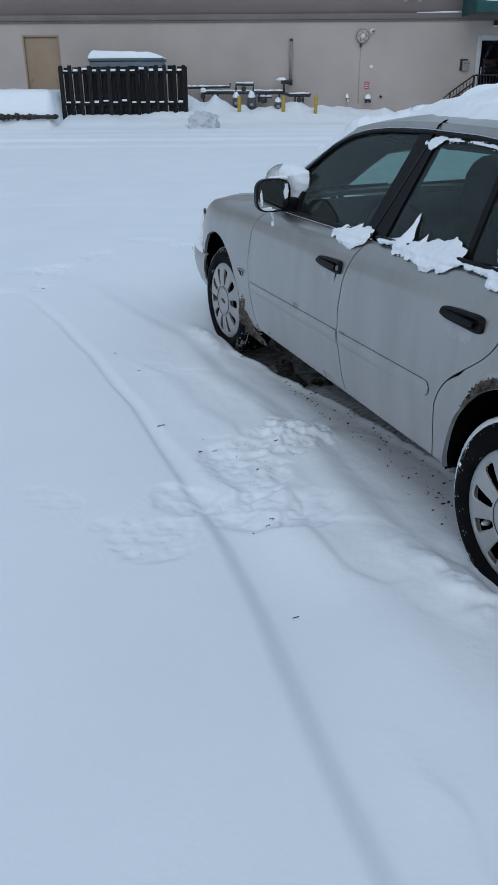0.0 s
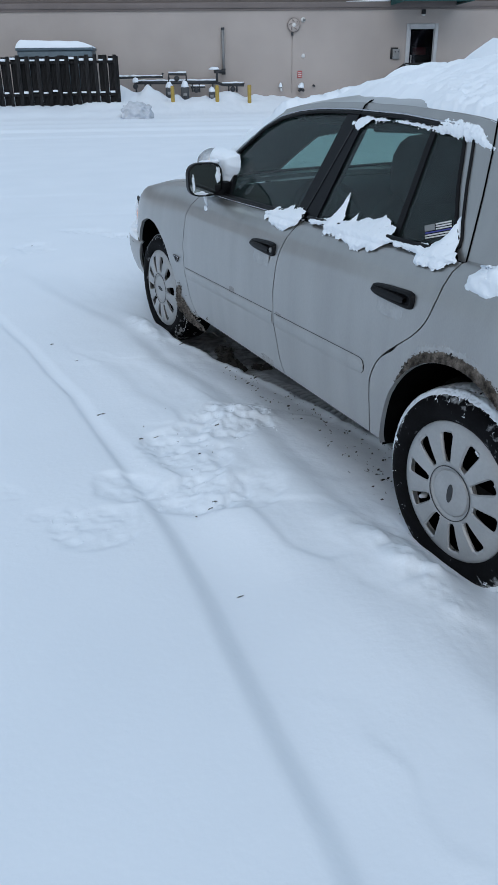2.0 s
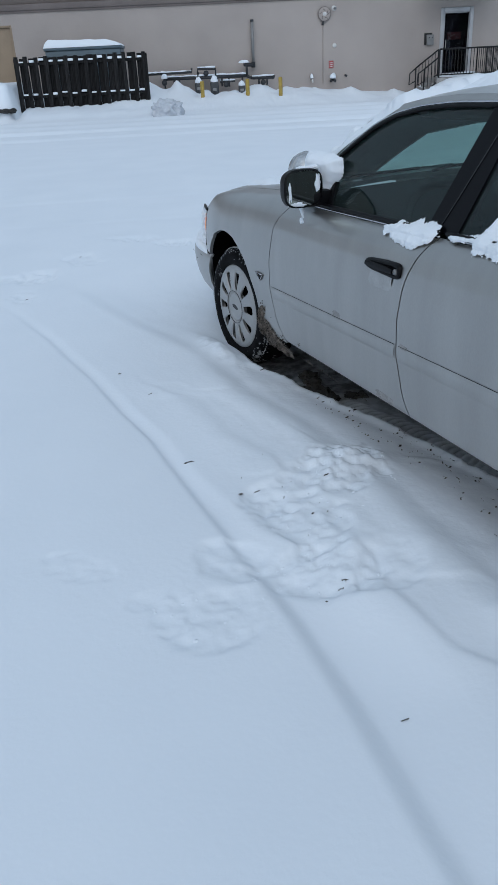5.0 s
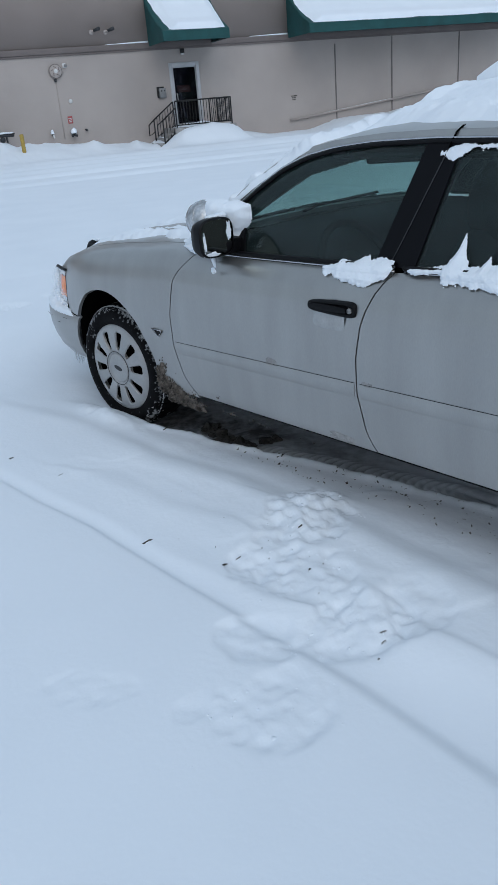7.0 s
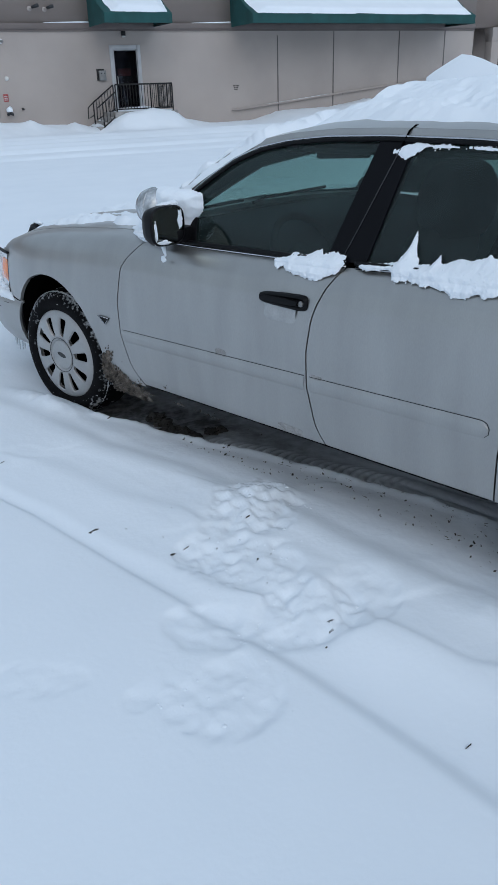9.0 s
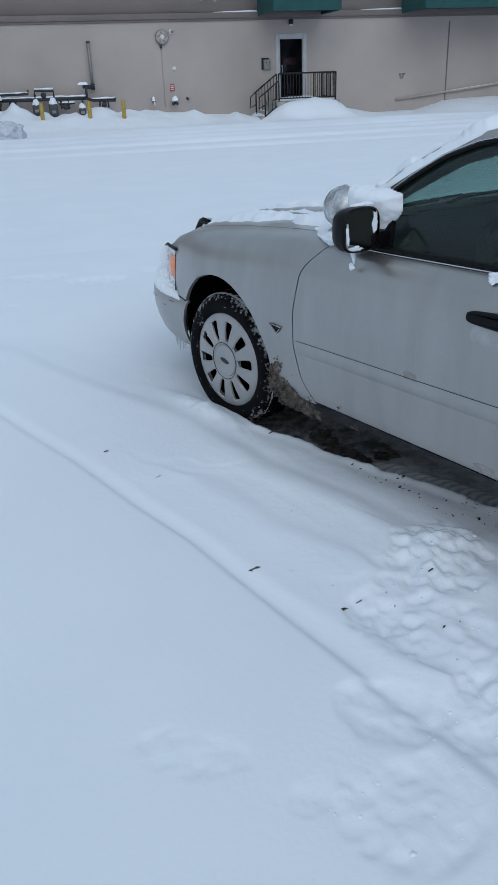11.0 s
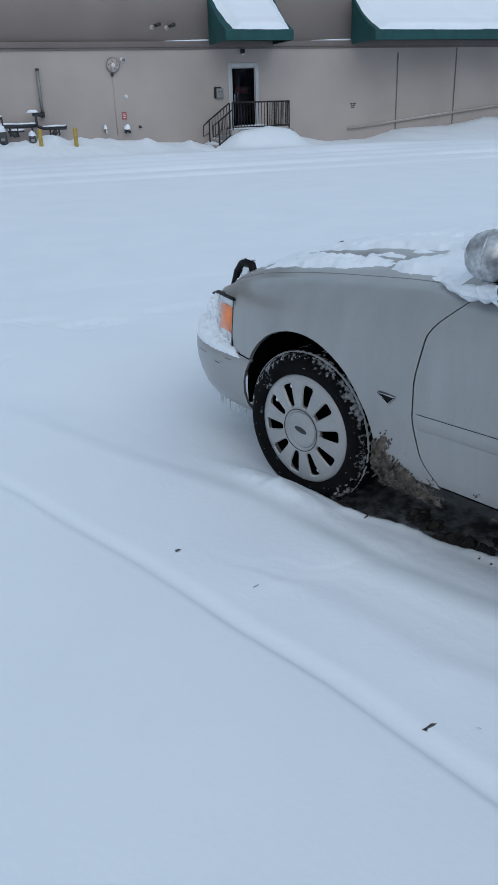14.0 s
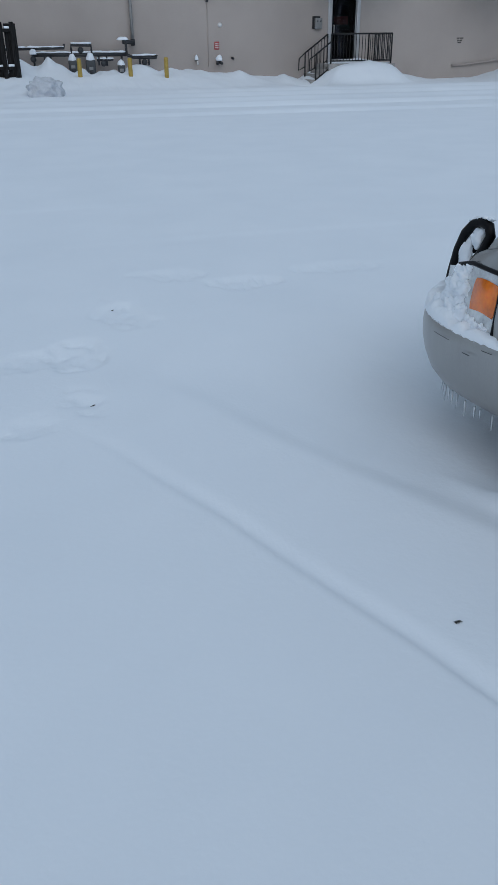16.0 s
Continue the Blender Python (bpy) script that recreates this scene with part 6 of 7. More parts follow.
# clumps blown against the windscreen pillar
def pillar_snow():
    run_ = resample([(2.19, 1.060), (2.06, 1.172), (1.92, 1.287), (1.77, 1.374), (1.64, 1.417)], 90)
    r_ = [max(0.003, (0.030 - 0.014 * k / 89) * (0.75 + 1.1 * fbm(k * 0.11, 3.0, 1.0, 4)) * min(1.0, k / 6, (89 - k) / 8)) for k in range(90)]
    bm = tubed([(gx(z) + 0.026, y + 0.006, z + 0.004) for y, z in run_], r_, 14)
    for v in bm.verts:
        v.co += Vector((0.3, 0.6, 0.8)) * 0.006 * fbm(v.co.x * 30, v.co.y * 30, v.co.z * 30, 4)
    return bm


# bonnet
def bon_fn(s, t):
    return bonnet(2.24 + 1.36 * s, t), (0, 0, 1)
def bon_th(s, t):
    y = 2.24 + 1.36 * s
    n_ = fbm(y * 1.6 + t * 1.2, t * 9, 9, 5)
    n2 = fbm(y * 9, t * 22, 19, 4)
    strip = math.exp(-((t - 0.10) / 0.055) ** 2) * sstep(3.32, 3.0, y)
    m = n_ * 0.7 + 0.30 * n2 - 0.20 + 0.95 * strip + 0.75 * sstep(0.22, 0.34, t) + 0.45 * sstep(2.55, 2.25, y) - 0.25 * sstep(0.04, 0.0, t)
    return (0.028 * min(1.0, max(-0.2, m * 1.9)) + 0.009 * n2 * (m > 0)) * (1 - 0.6 * sstep(2.9, 3.35, y))
on_car("bonnet_snow", snow_sheet(bmesh.new(), bon_fn, bon_th, 130, 110), SNOW, "wind-streaked patches of snow on the bonnet", "snow")

def lump(bm, c, r, seed, rough=0.35, sub=4):
    tmp = bmesh.new()
    bmesh.ops.create_icosphere(tmp, subdivisions=sub, radius=1)
    for v in tmp.verts:
        k = 1 + rough * fbm(v.co.x * 1.4 + seed, v.co.y * 1.4, v.co.z * 1.4, 5)
        v.co = Vector((c[0] + v.co.x * r[0] * k, c[1] + v.co.y * r[1] * k, c[2] + v.co.z * r[2] * k))
    m = bpy.data.meshes.new("tmp")
    tmp.to_mesh(m), tmp.free()
    bm.from_mesh(m)
    bpy.data.meshes.remove(m)
    return bm


on_car("pillar_snow", pillar_snow(), SNOW, "clumps of snow along the windscreen pillar", "snow", "", 180)

# loose powder: many small lumps over a skin of snow, finer towards and past its edge
ico_ = bmesh.new()
bmesh.ops.create_icosphere(ico_, subdivisions=2, radius=1)
ICO_V, ICO_F = [v.co.copy() for v in ico_.verts], [[v.index for v in f.verts] for f in ico_.faces]
ico_.free()
def powder(bm, fn, th, n, seed, big=0.017):
    rnd = random.Random(seed)
    done = tries = 0
    while done < n and tries < n * 40:
        tries += 1
        s, t = rnd.random(), rnd.random()
        d = th(s, t)
        if d <= -0.0025 or (d < 0.0005 and rnd.random() > 0.25):
            continue
        done += 1
        p, nrm = fn(s, t)
        k = min(1.0, max(0.0, d) / 0.012)
        r = rnd.uniform(0.0012, 0.0030) + rnd.uniform(0.2, 1.0) ** 1.5 * (big - 0.003) * k
        c = Vector(p) + Vector(nrm) * (max(0.0, d) - 0.55 * r)
        o = rnd.random() * 50
        vs = [bm.verts.new(c + q * r * (1 + 0.5 * fbm(q.x * 1.5 + o, q.y * 1.5, q.z * 1.5, 3))) for q in ICO_V]
        for f in ICO_F:
            bm.faces.new([vs[i] for i in f])
    return bm
# belt line: clumps lying on the sill and stuck to the glass
def belt_fn(y0, y1):
    def fn(s, t):
        y = y0 + (y1 - y0) * s
        dz = -0.10 + 0.28 * t
        z = zt(y) + dz
        on_door, on_glass = side(y, min(z, zt(y) - 0.016)) - 0.002, gx(z) - 0.004
        k = sstep(-0.025, 0.035, dz)
        return (on_door + (on_glass - on_door) * k - 0.013 * math.exp(-(dz / 0.045) ** 2), y, z), Vector((-1, 0, 0.25)).normalized()
    return fn
def belt_th(y0, y1, up, down, amount):
    def th(s, t):
        y = y0 + (y1 - y0) * s
        dz = -0.10 + 0.28 * t
        n_ = fbm(y * 24, dz * 24, 3.3, 5)
        fz = 0.003 * fbm(y * 80, dz * 80, 1.3, 3)
        m = min(up(y) + 0.010 * n_ - dz, dz + down(y) + 0.014 * n_) + fz
        if m < 0:
            return max(-0.004, m * 0.5)
        n2 = fbm(y * 26, dz * 26, 9.3, 4)
        n3 = fbm(y * 100, dz * 100, 4.3, 3)
        return amount * (1 - math.exp(-m / 0.022)) * (0.92 + 0.20 * n2 + 0.04 * n3) * (0.5 + 0.5 * max(0.0, 1 - max(0, dz) / 0.08)) - 0.0015
    return th
upf = lerp_table([(1.05, -0.02), (1.08, 0.022), (1.12, 0.034), (1.15, 0.026), (1.22, 0.028), (1.28, 0.014), (1.31, 0.018), (1.36, 0.002), (1.42, -0.03)])
dnf = lerp_table([(1.06, -0.02), (1.09, 0.030), (1.15, 0.052), (1.28, 0.045), (1.36, 0.026), (1.42, -0.02)])
upr = lerp_table([(0.08, -0.02), (0.11, 0.005), (0.15, 0.02), (0.185, 0.07), (0.20, 0.11), (0.21, 0.105), (0.222, 0.05), (0.26, 0.015), (0.38, 0.006), (0.46, 0.010), (0.50, 0.035), (0.54, 0.050), (0.57, 0.062), (0.62, 0.050), (0.68, 0.042), (0.715, 0.028), (0.735, 0.055), (0.755, 0.025), (0.80, 0.025), (0.828, 0.07), (0.842, 0.118), (0.853, 0.07), (0.875, 0.025), (0.93, 0.012), (1.0, 0.010), (1.03, -0.02)])
dnr = lerp_table([(0.08, -0.02), (0.105, 0.022), (0.145, 0.03), (0.18, 0.045), (0.25, 0.045), (0.29, 0.018), (0.33, 0.008), (0.44, 0.008), (0.49, 0.034), (0.56, 0.050), (0.68, 0.042), (0.74, 0.026), (0.80, 0.024), (0.86, 0.022), (0.90, 0.006), (1.0, 0.004), (1.03, -0.02)])
for y0, y1, up, down, ns, label in ((1.0, 1.47, upf, dnf, 260, "clump of snow on the front window sill"), (0.04, 1.06, upr, dnr, 560, "ragged drift of snow along the rear window sill")):
    fn_, th_ = belt_fn(y0, y1), belt_th(y0, y1, up, down, 0.026)
    on_car("sill_snow", powder(snow_sheet(bmesh.new(), fn_, th_, ns, 160), fn_, th_, 110 if ns < 300 else 260, ns, 0.004), SNOW, label, "snow", "sill snow", 180)
# frost and crumbs along the top of the rear glass, thicker towards the rear pillar
rail_z = lerp_table([(0.0, 1.35), (0.16, 1.37), (0.36, 1.402), (0.7, 1.424), (1.05, 1.429)])
def top_fn(s, t):
    y = 0.10 + 0.92 * s
    z = rail_z(y) - 0.075 + 0.13 * t
    return (gx(z) - 0.006, y, z), Vector((-1, 0, 0.45)).normalized()
def top_th(s, t):
    y, dz = 0.10 + 0.92 * s, -0.075 + 0.13 * t
    n_, n2 = fbm(y * 20, dz * 20, 7, 4), fbm(y * 70, dz * 70, 17, 4)
    rear = sstep(0.54, 0.44, y) * sstep(0.22, 0.30, y)
    zc = -0.014 + 0.014 * rear - 0.022 * sstep(0.90, 0.97, y)
    m = 0.0062 + 0.009 * rear + 0.014 * sstep(0.90, 0.96, y) * sstep(1.0, 0.97, y) + 0.008 * n_ + 0.003 * n2 - abs(dz - zc) * (1 - 0.3 * rear)
    return (0.004 + 0.008 * rear) * (1 - math.exp(-m / 0.006)) * (0.9 + 0.4 * n2) - 0.001 if m > 0 else max(-0.004, m * 0.5)
on_car("window_top_snow", powder(snow_sheet(bmesh.new(), top_fn, top_th, 420, 60), top_fn, top_th, 130, 5, 0.005), SNOW, "crumbs of snow along the top of the rear window", "snow")
# quarter panel shoulder
def q_fn(s, t):
    y = -0.62 + 0.63 * s
    v = t * 0.24
    z = zt(y) - 0.070 + v
    return ((side(y, min(z, zt(y) - 0.012)) + max(0, v - 0.10) * 0.8, y, min(z, zt(y) - 0.008)), Vector((-0.8, 0, 0.6)).normalized())
def q_th(s, t):
    n_ = fbm(s * 5, t * 4, 17, 4)
    m = min(s * 4, (1 - s) * 5, (t - 0.04) * 4, 1.0) + 0.35 * n_
    return 0.042 * math.sqrt(max(0.0, min(1.0, m))) * (0.9 + 0.5 * n_) - 0.004 if m > 0 else -0.01
on_car("shoulder_snow", powder(snow_sheet(bmesh.new(), q_fn, q_th, 140, 70), q_fn, q_th, 260, 6, 0.006), SNOW, "bank of snow on the rear quarter shoulder", "snow")


def inside_of(poly, y, z):
    """Distance inwards from the outline of a polygon, negative outside it."""
    best, odd = 9.0, False
    for (a, b), (c, d) in zip(poly, poly[1:] + poly[:1]):
        t = max(0.0, min(1.0, ((y - a) * (c - a) + (z - b) * (d - b)) / ((c - a) ** 2 + (d - b) ** 2)))
        best = min(best, math.hypot(y - a - t * (c - a), z - b - t * (d - b)))
        if (b > z) != (d > z) and y < a + (z - b) * (c - a) / (d - b):
            odd = not odd
    return best if odd else -best


# snow drifted from the spotlight over the mirror on to the pillar
DRIFT = [(2.13, 1.185), (2.08, 1.232), (2.0, 1.25), (1.91, 1.253), (1.80, 1.247), (1.745, 1.235), (1.748, 1.18), (1.785, 1.13), (1.805, 1.075), (1.83, 1.052), (1.885, 1.050), (1.94, 1.08), (2.05, 1.12)]
def drift_fn(s, t):
    return (0.165 - 0.03 * s, 1.80 + 0.46 * s, 1.02 + 0.25 * t), Vector((-1, -0.06, 0.12)).normalized()
def drift_th(s, t):
    y, z = 1.70 + 0.46 * s, 1.038 + 0.25 * t
    n_ = fbm(y * 11, z * 11, 4.2, 3)
    m = inside_of(DRIFT, y, z) + 0.008 * n_ + 0.003 * fbm(y * 60, z * 60, 1, 2)
    if m < 0:
        return max(-0.004, m)
    out = 0.085 - 0.055 * sstep(1.90, 2.04, y) - 0.02 * sstep(1.86, 1.75, y)
    return out * math.sqrt(1 - (1 - min(1.0, m / 0.045)) ** 2) * (0.9 + 0.10 * n_) - 0.003
on_car("mirror_snow", snow_sheet(bmesh.new(), drift_fn, drift_th, 120, 70), SNOW, "soft drift of snow from spotlight and mirror to the pillar", "snow")
# rim of snow on the mirror housing and crusts stuck in its glass
bm = bmesh.new()
for k in range(7):
    f = 0.5 + 0.5 * k / 6
    lump(bm, (-0.073 + 0.14 * f, 1.905 + 0.01 * f, 1.188), (0.016, 0.020, 0.006 + 0.006 * f), k * 3.1, 0.3, 3)
on_car("mirror_top_snow", bm, SNOW, "thin rim of snow along the top of the mirror", "snow")
for c, r, q in (((-0.069, 1.871, 1.100), (0.006, 0.0025, 0.036), 3), ((0.058, 1.871, 1.135), (0.010, 0.0025, 0.030), 5), ((-0.034, 1.871, 1.052), (0.030, 0.0025, 0.008), 7)):
    on_car("mirror_crust", lump(bmesh.new(), c, r, q, 0.7), SNOW, "crust of snow at the edge of the mirror glass", "snow", "mirror crusts")
bm = tubed([(0.012, 1.935, 1.036), (0.014, 1.93, 1.01), (0.020, 1.932, 0.985)], [0.012, 0.008, 0.004], 8)
lump(bm, (0.016, 1.943, 0.973), (0.006, 0.013, 0.012), 5, 0.6, 3)
on_car("frozen_drip", bm, SNOW, "drip of frozen snow below the mirror", "snow")

bm = bmesh.new()
for k, (c, r) in enumerate((((0.17, 2.20, 1.035), (0.07, 0.07, 0.028)), ((0.21, 2.27, 1.035), (0.06, 0.07, 0.024)), ((0.24, 2.19, 1.05), (0.07, 0.06, 0.03)), ((0.17, 2.13, 1.05), (0.05, 0.05, 0.03)), ((0.115, 2.15, 1.035), (0.05, 0.06, 0.025)), ((0.095, 2.08, 1.045), (0.05, 0.05, 0.028)), ((0.075, 2.02, 1.05), (0.04, 0.04, 0.03)))):
    lump(bm, c, r, k * 5 + 1, 0.3)
on_car("cowl_snow", bm, SNOW, "snow caught in the corner below the windscreen", "snow")

# bumper ledge and lamp
def bump_pt(th, dx=0.0, n=3.4, L=1.0):
    c, s = math.cos(th), math.sin(th)
    return HALF - (HALF - dx) * abs(c) ** (2 / n), 2.98 + (L - dx) * abs(s) ** (2 / n)
bm = bmesh.new()
rows = []
for i in range(90):
    th = 0.15 + 1.40 * i / 89
    start = sstep(0.145, 0.25, th) ** 0.5 * (0.8 + 0.5 * fbm(i * 0.35, 8, 1, 3))
    row = []
    w_ = sstep(0.46, 0.66, th)
    for j in range(15):
        a = math.pi * j / 14
        x, y = bump_pt(th, -0.003 + 0.004 * fbm(i * 0.5, 1, 1, 3) + 0.056 * max(0, 1 - th / 0.9) + (0.030 + 0.052 * w_) * (1 - math.cos(a)))
        h = start * (0.026 + 0.030 * w_ + (0.014 + 0.03 * w_) * fbm(i * 0.16, j * 0.15, 3, 4)) * math.sin(a) ** 0.7
        row.append((x, y, 0.580 + 0.008 * fbm(i * 0.7, 3, 2, 3) * (j == 0) + 0.014 * min(1, j / 3) * min(1, start) + max(0, h)))
    rows.append(row)
grid(bm, rows)
on_car("bumper_snow", bm, SNOW, "snow heaped on the front bumper against the lamp", "snow")
bm = bmesh.new()
for k, (s_, v_, r) in enumerate(((0.72, 0.15, 0.045), (0.80, 0.36, 0.040), (0.86, 0.60, 0.028), (0.62, 0.02, 0.03), (0.95, 0.10, 0.045), (0.40, 0.0, 0.026), (0.56, 0.10, 0.034), (0.60, 0.38, 0.030), (0.26, 0.0, 0.022), (0.12, 0.0, 0.018), (0.50, 0.22, 0.020), (0.56, 0.55, 0.036), (0.60, 0.80, 0.034), (0.68, 0.60, 0.042), (0.70, 0.86, 0.030), (0.52, 0.10, 0.032), (0.54, 0.92, 0.018), (0.34, 0.06, 0.022), (0.18, 0.07, 0.014))):
    lump(bm, lamp(s_, v_), (r * 0.6, r * 0.9, r), k * 7 + 2, 0.5)
on_car("lamp_snow", bm, SNOW, "wet snow plastered on the headlamp lens", "snow")
# icicles under the bumper and drips on its edge
random.seed(12)
for k in range(16):
    th = 0.25 + 1.0 * k / 15 + random.uniform(-0.02, 0.02)
    x, y = bump_pt(th, 0.085 + 0.052 * max(0, 1 - th / 0.9))
    ln = random.uniform(0.03, 0.075)
    on_car("icicle", tubed([(x, y, 0.290), (x, y, 0.290 - ln * 0.5), (x, y, 0.290 - ln)], [0.005, 0.0035, 0.0008], 6), M_ICE, "small icicle under the bumper", "icicle", "icicles")
for k in range(14):
    th = 0.28 + 0.35 * k / 13
    x, y = bump_pt(th, -0.002 + 0.06 * max(0, 1 - th / 0.9))
    on_car("ice_drip", tubed([(x, y, 0.585), (x - 0.002, y, 0.565), (x, y, 0.55 - random.uniform(0, 0.07))], [0.004, 0.003, 0.0012], 6), M_ICE, "frozen drip on the bumper", "ice drip", "ice drips")
# push bar snow
bm = bmesh.new()
lump(bm, (0.635, 4.005, 0.68), (0.020, 0.036, 0.09), 3)
lump(bm, (0.635, 3.945, 0.775), (0.018, 0.034, 0.045), 5)
for k in range(7):
    lump(bm, (0.632 + 0.004 * (k % 2), 3.885 + 0.017 * k, 0.862 + 0.006 * math.sin(0.5 * k) - 0.0016 * k * k / 3), (0.016, 0.014, 0.008), k * 2.3, 0.4, 3)
on_car("push_bar_snow", bm, SNOW, "snow packed inside the push bar upright", "snow")


# tyre crust
def tyre_snow(yc, width, patch, name, label):
    """A white line along the tread's shoulder and frost in the tread behind it."""
    def fn(s, t):
        a = 2 * math.pi * s
        prof = [(0.27, -0.0180), (0.302, -0.0125), (0.317, 0.002), (0.330, 0.020), (0.3375, 0.05), (0.3385, 0.12)]
        v = t * 5
        k = min(int(v), 4)
        r = prof[k][0] + (prof[k + 1][0] - prof[k][0]) * (v - k)
        x = prof[k][1] + (prof[k + 1][1] - prof[k][1]) * (v - k)
        nr = Vector((-1 + 1.0 * t, math.sin(a) * (0.2 + t), math.cos(a) * (0.2 + t))).normalized()
        ty = radians(4)                        # the wheels are turned a little
        u_ = r * math.sin(a)
        return (WHEEL_X + x * math.cos(ty) - u_ * math.sin(ty), yc + x * math.sin(ty) + u_ * math.cos(ty), 0.347 + r * math.cos(a)), nr
    def th(s, t):
        a = 2 * math.pi * s
        n_ = fbm(math.sin(a) * 8, math.cos(a) * 8, t * 2, 4)
        n2 = fbm(math.sin(a) * 70, math.cos(a) * 70, t * 10, 5)
        up_ = sstep(-0.7, 0.5, math.cos(a))
        line = 1 - abs(t - 0.60 - 0.02 * n_) / width + (0.6 if width < 0.1 else 0.3) * n_ + 0.35 * n2 - (0.6 if width < 0.1 else -0.1) * (1 - up_)
        more = patch * up_ * sstep(0.58, 0.72, t) * sstep(1.0, 0.90, t) - 0.35 + 0.45 * n_ + 0.38 * n2
        m = max(line - 0.35, more)
        return max(-0.004, (0.0014 if width < 0.1 else 0.0085) * min(1, m * 1.5))
    on_car(name, snow_sheet(bmesh.new(), fn, th, 560, 50), SNOW if width > 0.1 else M_FROST_SHEEN, label, "snow", "tyre snow")
tyre_snow(2.910, 0.075, 0.02, "tyre_snow", "thin crust of snow on the front tyre")
tyre_snow(0.0, 0.25, 0.55, "tyre_snow", "white crust of snow along the rear tyre tread")

# grime round the wheel arches and on the sills
def arch_fn(A, a0, a1, w):
    def fn(s, t):
        a = a0 + (a1 - a0) * s
        y, z = A[0] + (A[2] + w * t) * math.cos(a), A[1] + (A[3] + w * t) * math.sin(a)
        return (side(y, z) - 0.001, y, z), (-1, 0, 0)
    return fn
def arch_th(seed, near, far, ragged, amt):
    def th(s, t):
        n_, n2 = fbm(s * 60, t * 6, seed, 5), fbm(s * 150, t * 14, seed, 4)
        end = min(1, s * 5, (1 - s) * 5)
        m = min(t - near, far * end - t) + ragged * n_ + 0.12 * n2
        return amt * min(1, m * 4) * (0.7 + 0.9 * n2) if m > 0 else max(-0.004, m * 0.02)
    return th
on_car("arch_grime", snow_sheet(bmesh.new(), arch_fn(RA, 0.72, 2.5, 0.055), arch_th(3, -0.4, 0.62, 0.20, 0.005), 420, 40), M_DIRT, "brown frozen road grime along the rear wheel arch", "grime", "road grime")
on_car("arch_frost", snow_sheet(bmesh.new(), arch_fn(RA, 0.9, 2.0, 0.09), arch_th(9, 0.40, 0.56, 0.12, 0.0016), 420, 40), M_FROST_SHEEN, "thin frost over the rear wheel arch", "frost", "", 75, "stuff")
def sill_fn(s, t):
    y = 1.45 + 1.03 * s
    z = 0.255 + 0.28 * t
    return (side(y, max(z, 0.30)) - 0.003 + (0.03 * max(0, (0.33 - z) / 0.07)), y, z), Vector((-1, 0.2, -0.1)).normalized()
def sill_th(s, t):
    y, z = 1.45 + 1.03 * s, 0.255 + 0.28 * t
    n_ = fbm((y + 0.5 * z) * 13, z * 9, 13, 5)
    n2 = fbm((y + 0.4 * z) * 130, z * 60, 5, 5)
    lim = lerp_table([(1.4, 0.30), (1.9, 0.42), (2.08, 0.40), (2.2, 0.40), (2.30, 0.46), (2.40, 0.64), (2.5, 0.72)])(y)
    thin = sstep(2.28, 2.08, y)
    m = min(lim - t, 0.5) * (1 - 0.45 * thin) + 0.30 * n_ + 0.24 * n2 - 0.22 * thin - 0.6 * thin * sstep(0.315, 0.285, z) - 0.06
    return (0.002 + 0.007 * (1 - thin)) * min(1, m * 3) * (0.7 + 1.5 * n2) if m > 0 else max(-0.004, m * 0.03)
on_car("sill_grime", snow_sheet(bmesh.new(), sill_fn, sill_th, 460, 120), M_DIRT, "lumpy frozen slush behind the front wheel", "grime", "road grime", kind="stuff")

# clods of dirty ice in the hollow behind the front wheel
random.seed(21)
def ground_at(cx, cy):
    X, Y = cx * math.cos(TA) - cy * math.sin(TA), cx * math.sin(TA) + cy * math.cos(TA)
    return X, Y, float(ground_height(np.array([X]), np.array([Y]))[0][0])
for k in range(16):
    cy = random.uniform(2.02, 2.46)
    cx = lip_x(cy) + random.uniform(0.05, 0.22)
    X, Y, h = ground_at(cx, cy)
    r = random.uniform(0.012, 0.034)
    bm = bmesh.new()
    lump(bm, (X, Y, h + r * 0.4), (r * 1.3, r, r * 0.8), k * 3.7, 0.6, 3)
    single("slush_clod", bm, M_STONE, "dark clod of frozen slush beside the front wheel", "slush", "slush clods")

# light in the handle recesses painted as pale films; road dirt smears on the doors
for y, z, ry, rz, m_, name, lab, cat_ in ((1.305, 0.862, 0.062, 0.030, M_FROST_SHEEN, "frost_film", "pale film painting the light caught in a handle recess", "frost"), (1.128, 0.640, 0.020, 0.014, M_SMEAR, "dirt_smear", "smear of dried road dirt on the door", "dirt"),
                                         (1.27, 0.400, 0.050, 0.014, M_SMEAR, "dirt_smear", "smear of dried road dirt on the door", "dirt"), (1.62, 0.640, 0.026, 0.014, M_SMEAR, "dirt_smear", "smear of dried road dirt on the door", "dirt"),
                                         (0.33, 0.885, 0.062, 0.028, M_FROST_SHEEN, "frost_film", "pale film painting the light caught in a handle recess", "frost")):
    def film_fn(s, t):
        a, b = y + ry * 1.3 * (2 * s - 1), z + rz * 1.3 * (2 * t - 1)
        return (side(a, b) - 0.0004, a, b), (-1, 0, 0)
    def film_th(s, t):
        return 0.0025 * min(0.3, 0.72 - ((2 * s - 1) ** 4 + (2 * t - 1) ** 4) + (0.22 if m_ is M_FROST_SHEEN else 0.9) * fbm(s * 3 + y, t * 3, 2, 5))
    on_car(name, snow_sheet(bmesh.new(), film_fn, film_th, 60, 34), m_, lab, cat_, "", 75, "stuff")

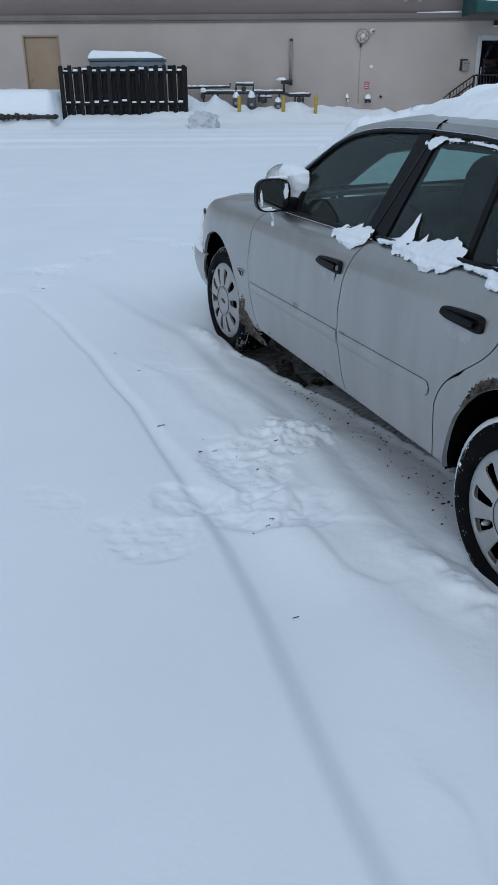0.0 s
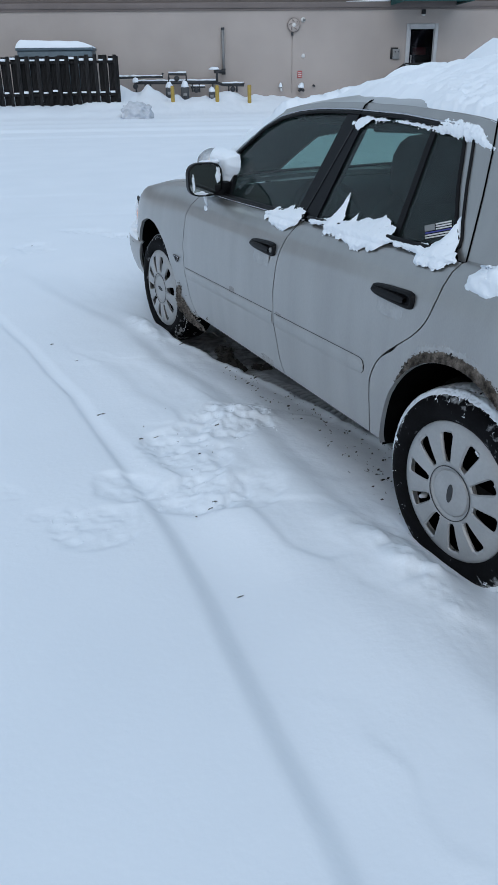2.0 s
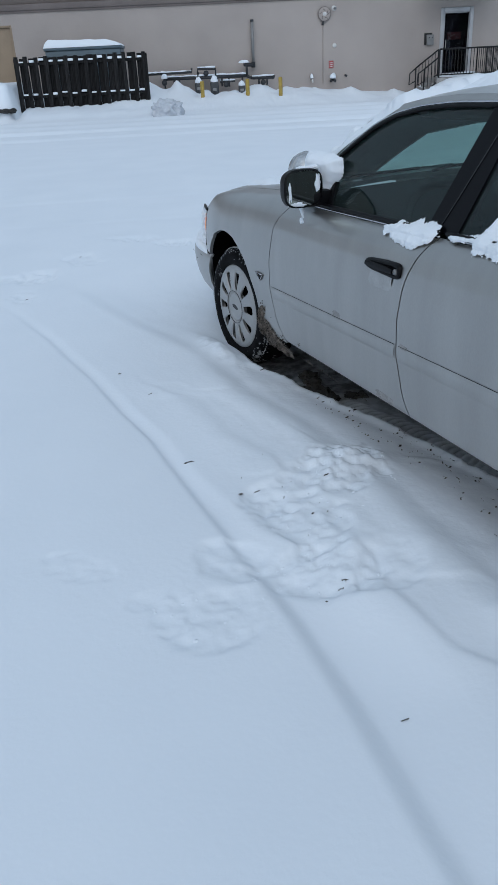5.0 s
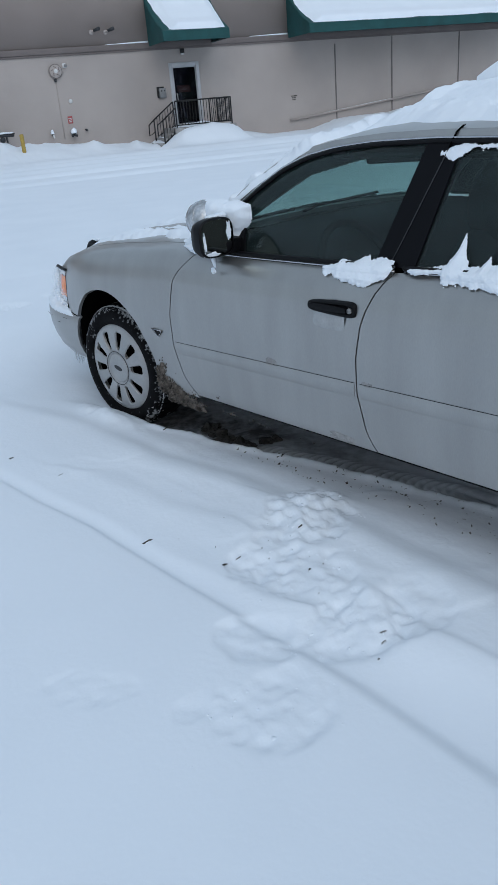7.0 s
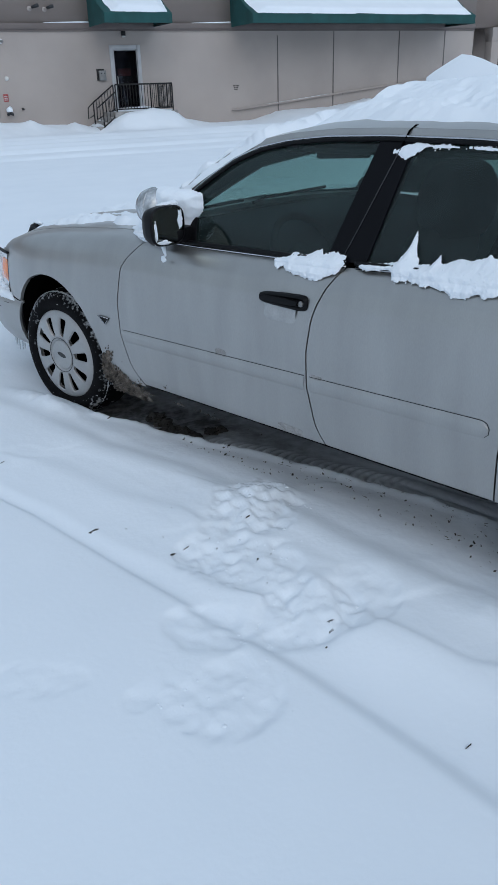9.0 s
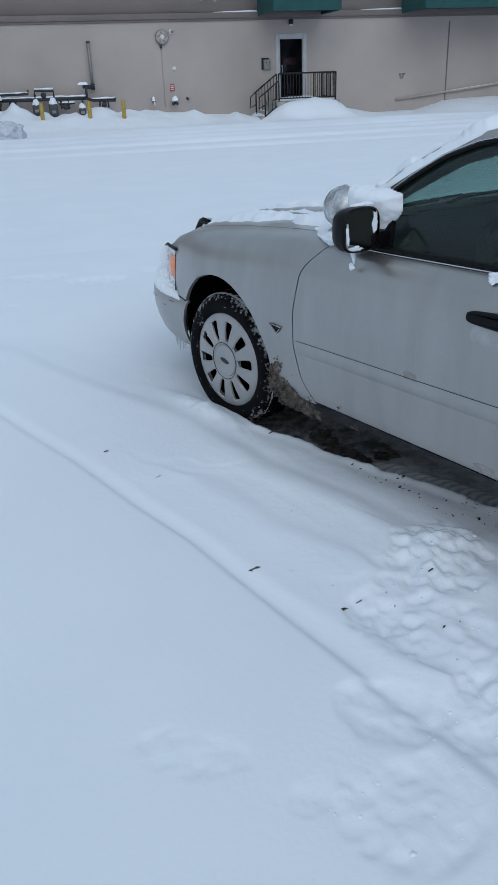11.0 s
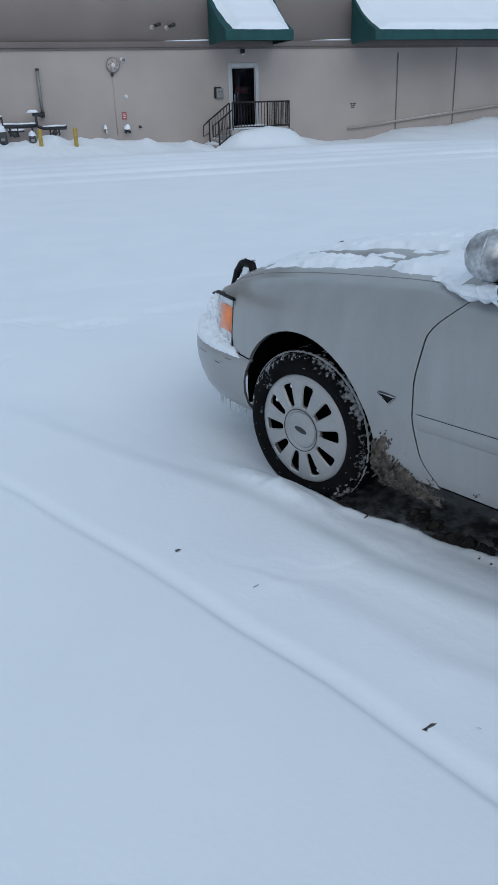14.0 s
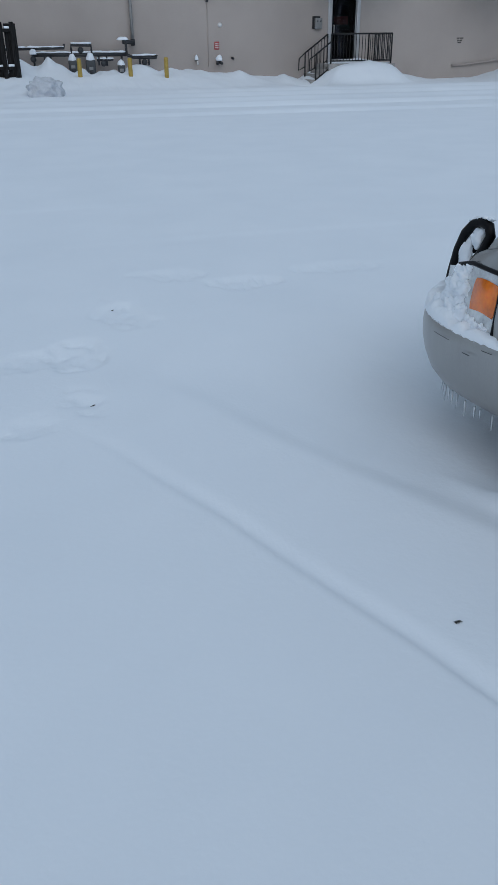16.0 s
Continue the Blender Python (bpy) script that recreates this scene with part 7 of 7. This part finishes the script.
# scattered bits of dirt and dead leaf on the snow
bm = bmesh.new()
for k in range(265):
    if k < 250:
        cy = 0.12 + 1.95 * random.random() ** 1.4
        cx = lip_x(cy) - 0.03 - random.random() ** 1.3 * (0.08 + 0.15 * (2.1 - cy))
    else:
        cx, cy = random.uniform(-0.6, -0.1), random.uniform(0.4, 1.9)
    X, Y, h = ground_at(cx, cy)
    r = (random.uniform(0.004, 0.0065) if k % 5 == 0 else random.uniform(0.0015, 0.0042)) * (1 if k < 250 else 0.5)
    a = random.uniform(0, 3.14)
    el = random.uniform(1.3, 2.8)
    vs = [bm.verts.new((X + r * el * math.cos(a) * c - r * math.sin(a) * s, Y + r * el * math.sin(a) * c + r * math.cos(a) * s, h + 0.002 + dz)) for c, s, dz in ((1, 0, 0.001), (0.2, 0.8, 0.004), (-1, 0.2, 0.002), (-0.3, -0.9, 0.0))]
    bm.faces.new(vs)
    bm.faces.new([bm.verts.new(v.co - Vector((0, 0, 0.006))) for v in vs][::-1])
single("debris", bm, M_LEAF, "scattered bits of dirt dropped on the snow beside the car", "debris", kind="stuff")
for cx, cy, r, a in ((-0.692, 1.636, 0.024, -0.25), (-0.244, 1.255, 0.010, 1.0), (-0.587, 1.278, 0.013, 2.3), (-0.522, 1.296, 0.008, 0.4), (-0.525, 0.63, 0.012, 0.9), (-0.495, 0.65, 0.009, 2.4), (-0.678, 2.765, 0.011, 2.2), (-0.62, 2.40, 0.005, 0.5), (-0.635, 0.108, 0.006, 0.5), (-0.906, 4.71, 0.014, 0.1), (-0.255, 5.91, 0.014, 0.3), (0.036, 2.513, 0.014, 0.8)):
    X, Y, h = ground_at(cx, cy)
    bm = bmesh.new()
    for q in range(5):
        b_ = a + (q - 2) * 0.12
        p = [(0, 0, 0.001), (r * 0.6, 0.22 * r, 0.003), (r * 1.2, 0.0, 0.002), (r * 0.6, -0.22 * r, 0.001)]
        bm.faces.new([bm.verts.new((X + u * math.cos(b_) - v * math.sin(b_) + 0.004 * q, Y + u * math.sin(b_) + v * math.cos(b_), h + w + 0.001 * q)) for u, v, w in p])
    single("dead_leaf", thicken(bm, 0.001), M_LEAF, "shrivelled brown leaf scrap on the snow", "leaf", "leaf scraps")

# crumbs of broken snow where it was trodden
random.seed(5)
bm = bmesh.new()
for X0, Y0, sx, sy, n_, big in TRODDEN:
    for k in range(n_):
        X, Y = X0 + random.gauss(0, sx), Y0 + random.gauss(0, sy)
        if k % 5 > 1:
            continue
        r = min(0.005, 0.0015 + random.expovariate(1 / (0.002 * big)))
        h = float(ground_height(np.array([X]), np.array([Y]))[0][0])
        lump(bm, (X, Y, h - r * 0.1), (r * random.uniform(0.9, 1.6), r * random.uniform(0.9, 1.5), r * 0.8), k * 1.7 + X0, 0.45, 2)
single("snow_crumbs", bm, SNOW, "crumbled chunks of trodden snow lying in the footprints", "snow", kind="stuff", sharp=180)

# far-side windows, mostly buried
def far_fn(s, t):
    y, z = 0.20 + 1.88 * s, 1.03 + 0.40 * t
    return (2 * HALF - gx(z) + 0.004, y, z), (1, 0, 0)
def far_th(s, t):
    n_ = fbm(s * 6, t * 2, 23, 4)
    clear = math.exp(-(abs((s - 0.63) / 0.105) ** 4 + abs((t - 0.40) / 0.40) ** 4))
    m = 0.55 - 1.5 * clear + 0.3 * n_
    return 0.03 * min(1.0, max(-0.2, m * 2))
on_car("far_window_snow", snow_sheet(bmesh.new(), far_fn, far_th, 80, 40), SNOW, "snow plastered over the far side windows", "snow")

# rear window and boot lid
def back_fn(s, t):
    return backlight(s, t), (0, -0.4, 0.9)
on_car("rear_window_snow", snow_sheet(bmesh.new(), back_fn, lambda s, t: 0.05 * min(1, s * 12, (1 - s) * 12 + 0.5, t * 12, (1 - t) * 12) * (1 + 0.5 * fbm(s * 4, t * 6, 5, 4)) - 0.002, 40, 60), SNOW, "snow lying on the rear window", "snow")
def boot_fn(s, t):
    return boot(-1.36 + 0.82 * s, t), (0, 0, 1)
on_car("boot_snow", snow_sheet(bmesh.new(), boot_fn, lambda s, t: 0.07 * min(1, s * 8, (1 - s) * 12 + 0.4, t * 10, (1 - t) * 10) * (1 + 0.4 * fbm(s * 3, t * 6, 15, 4)) - 0.002, 40, 60), SNOW, "snow lying on the boot lid", "snow")
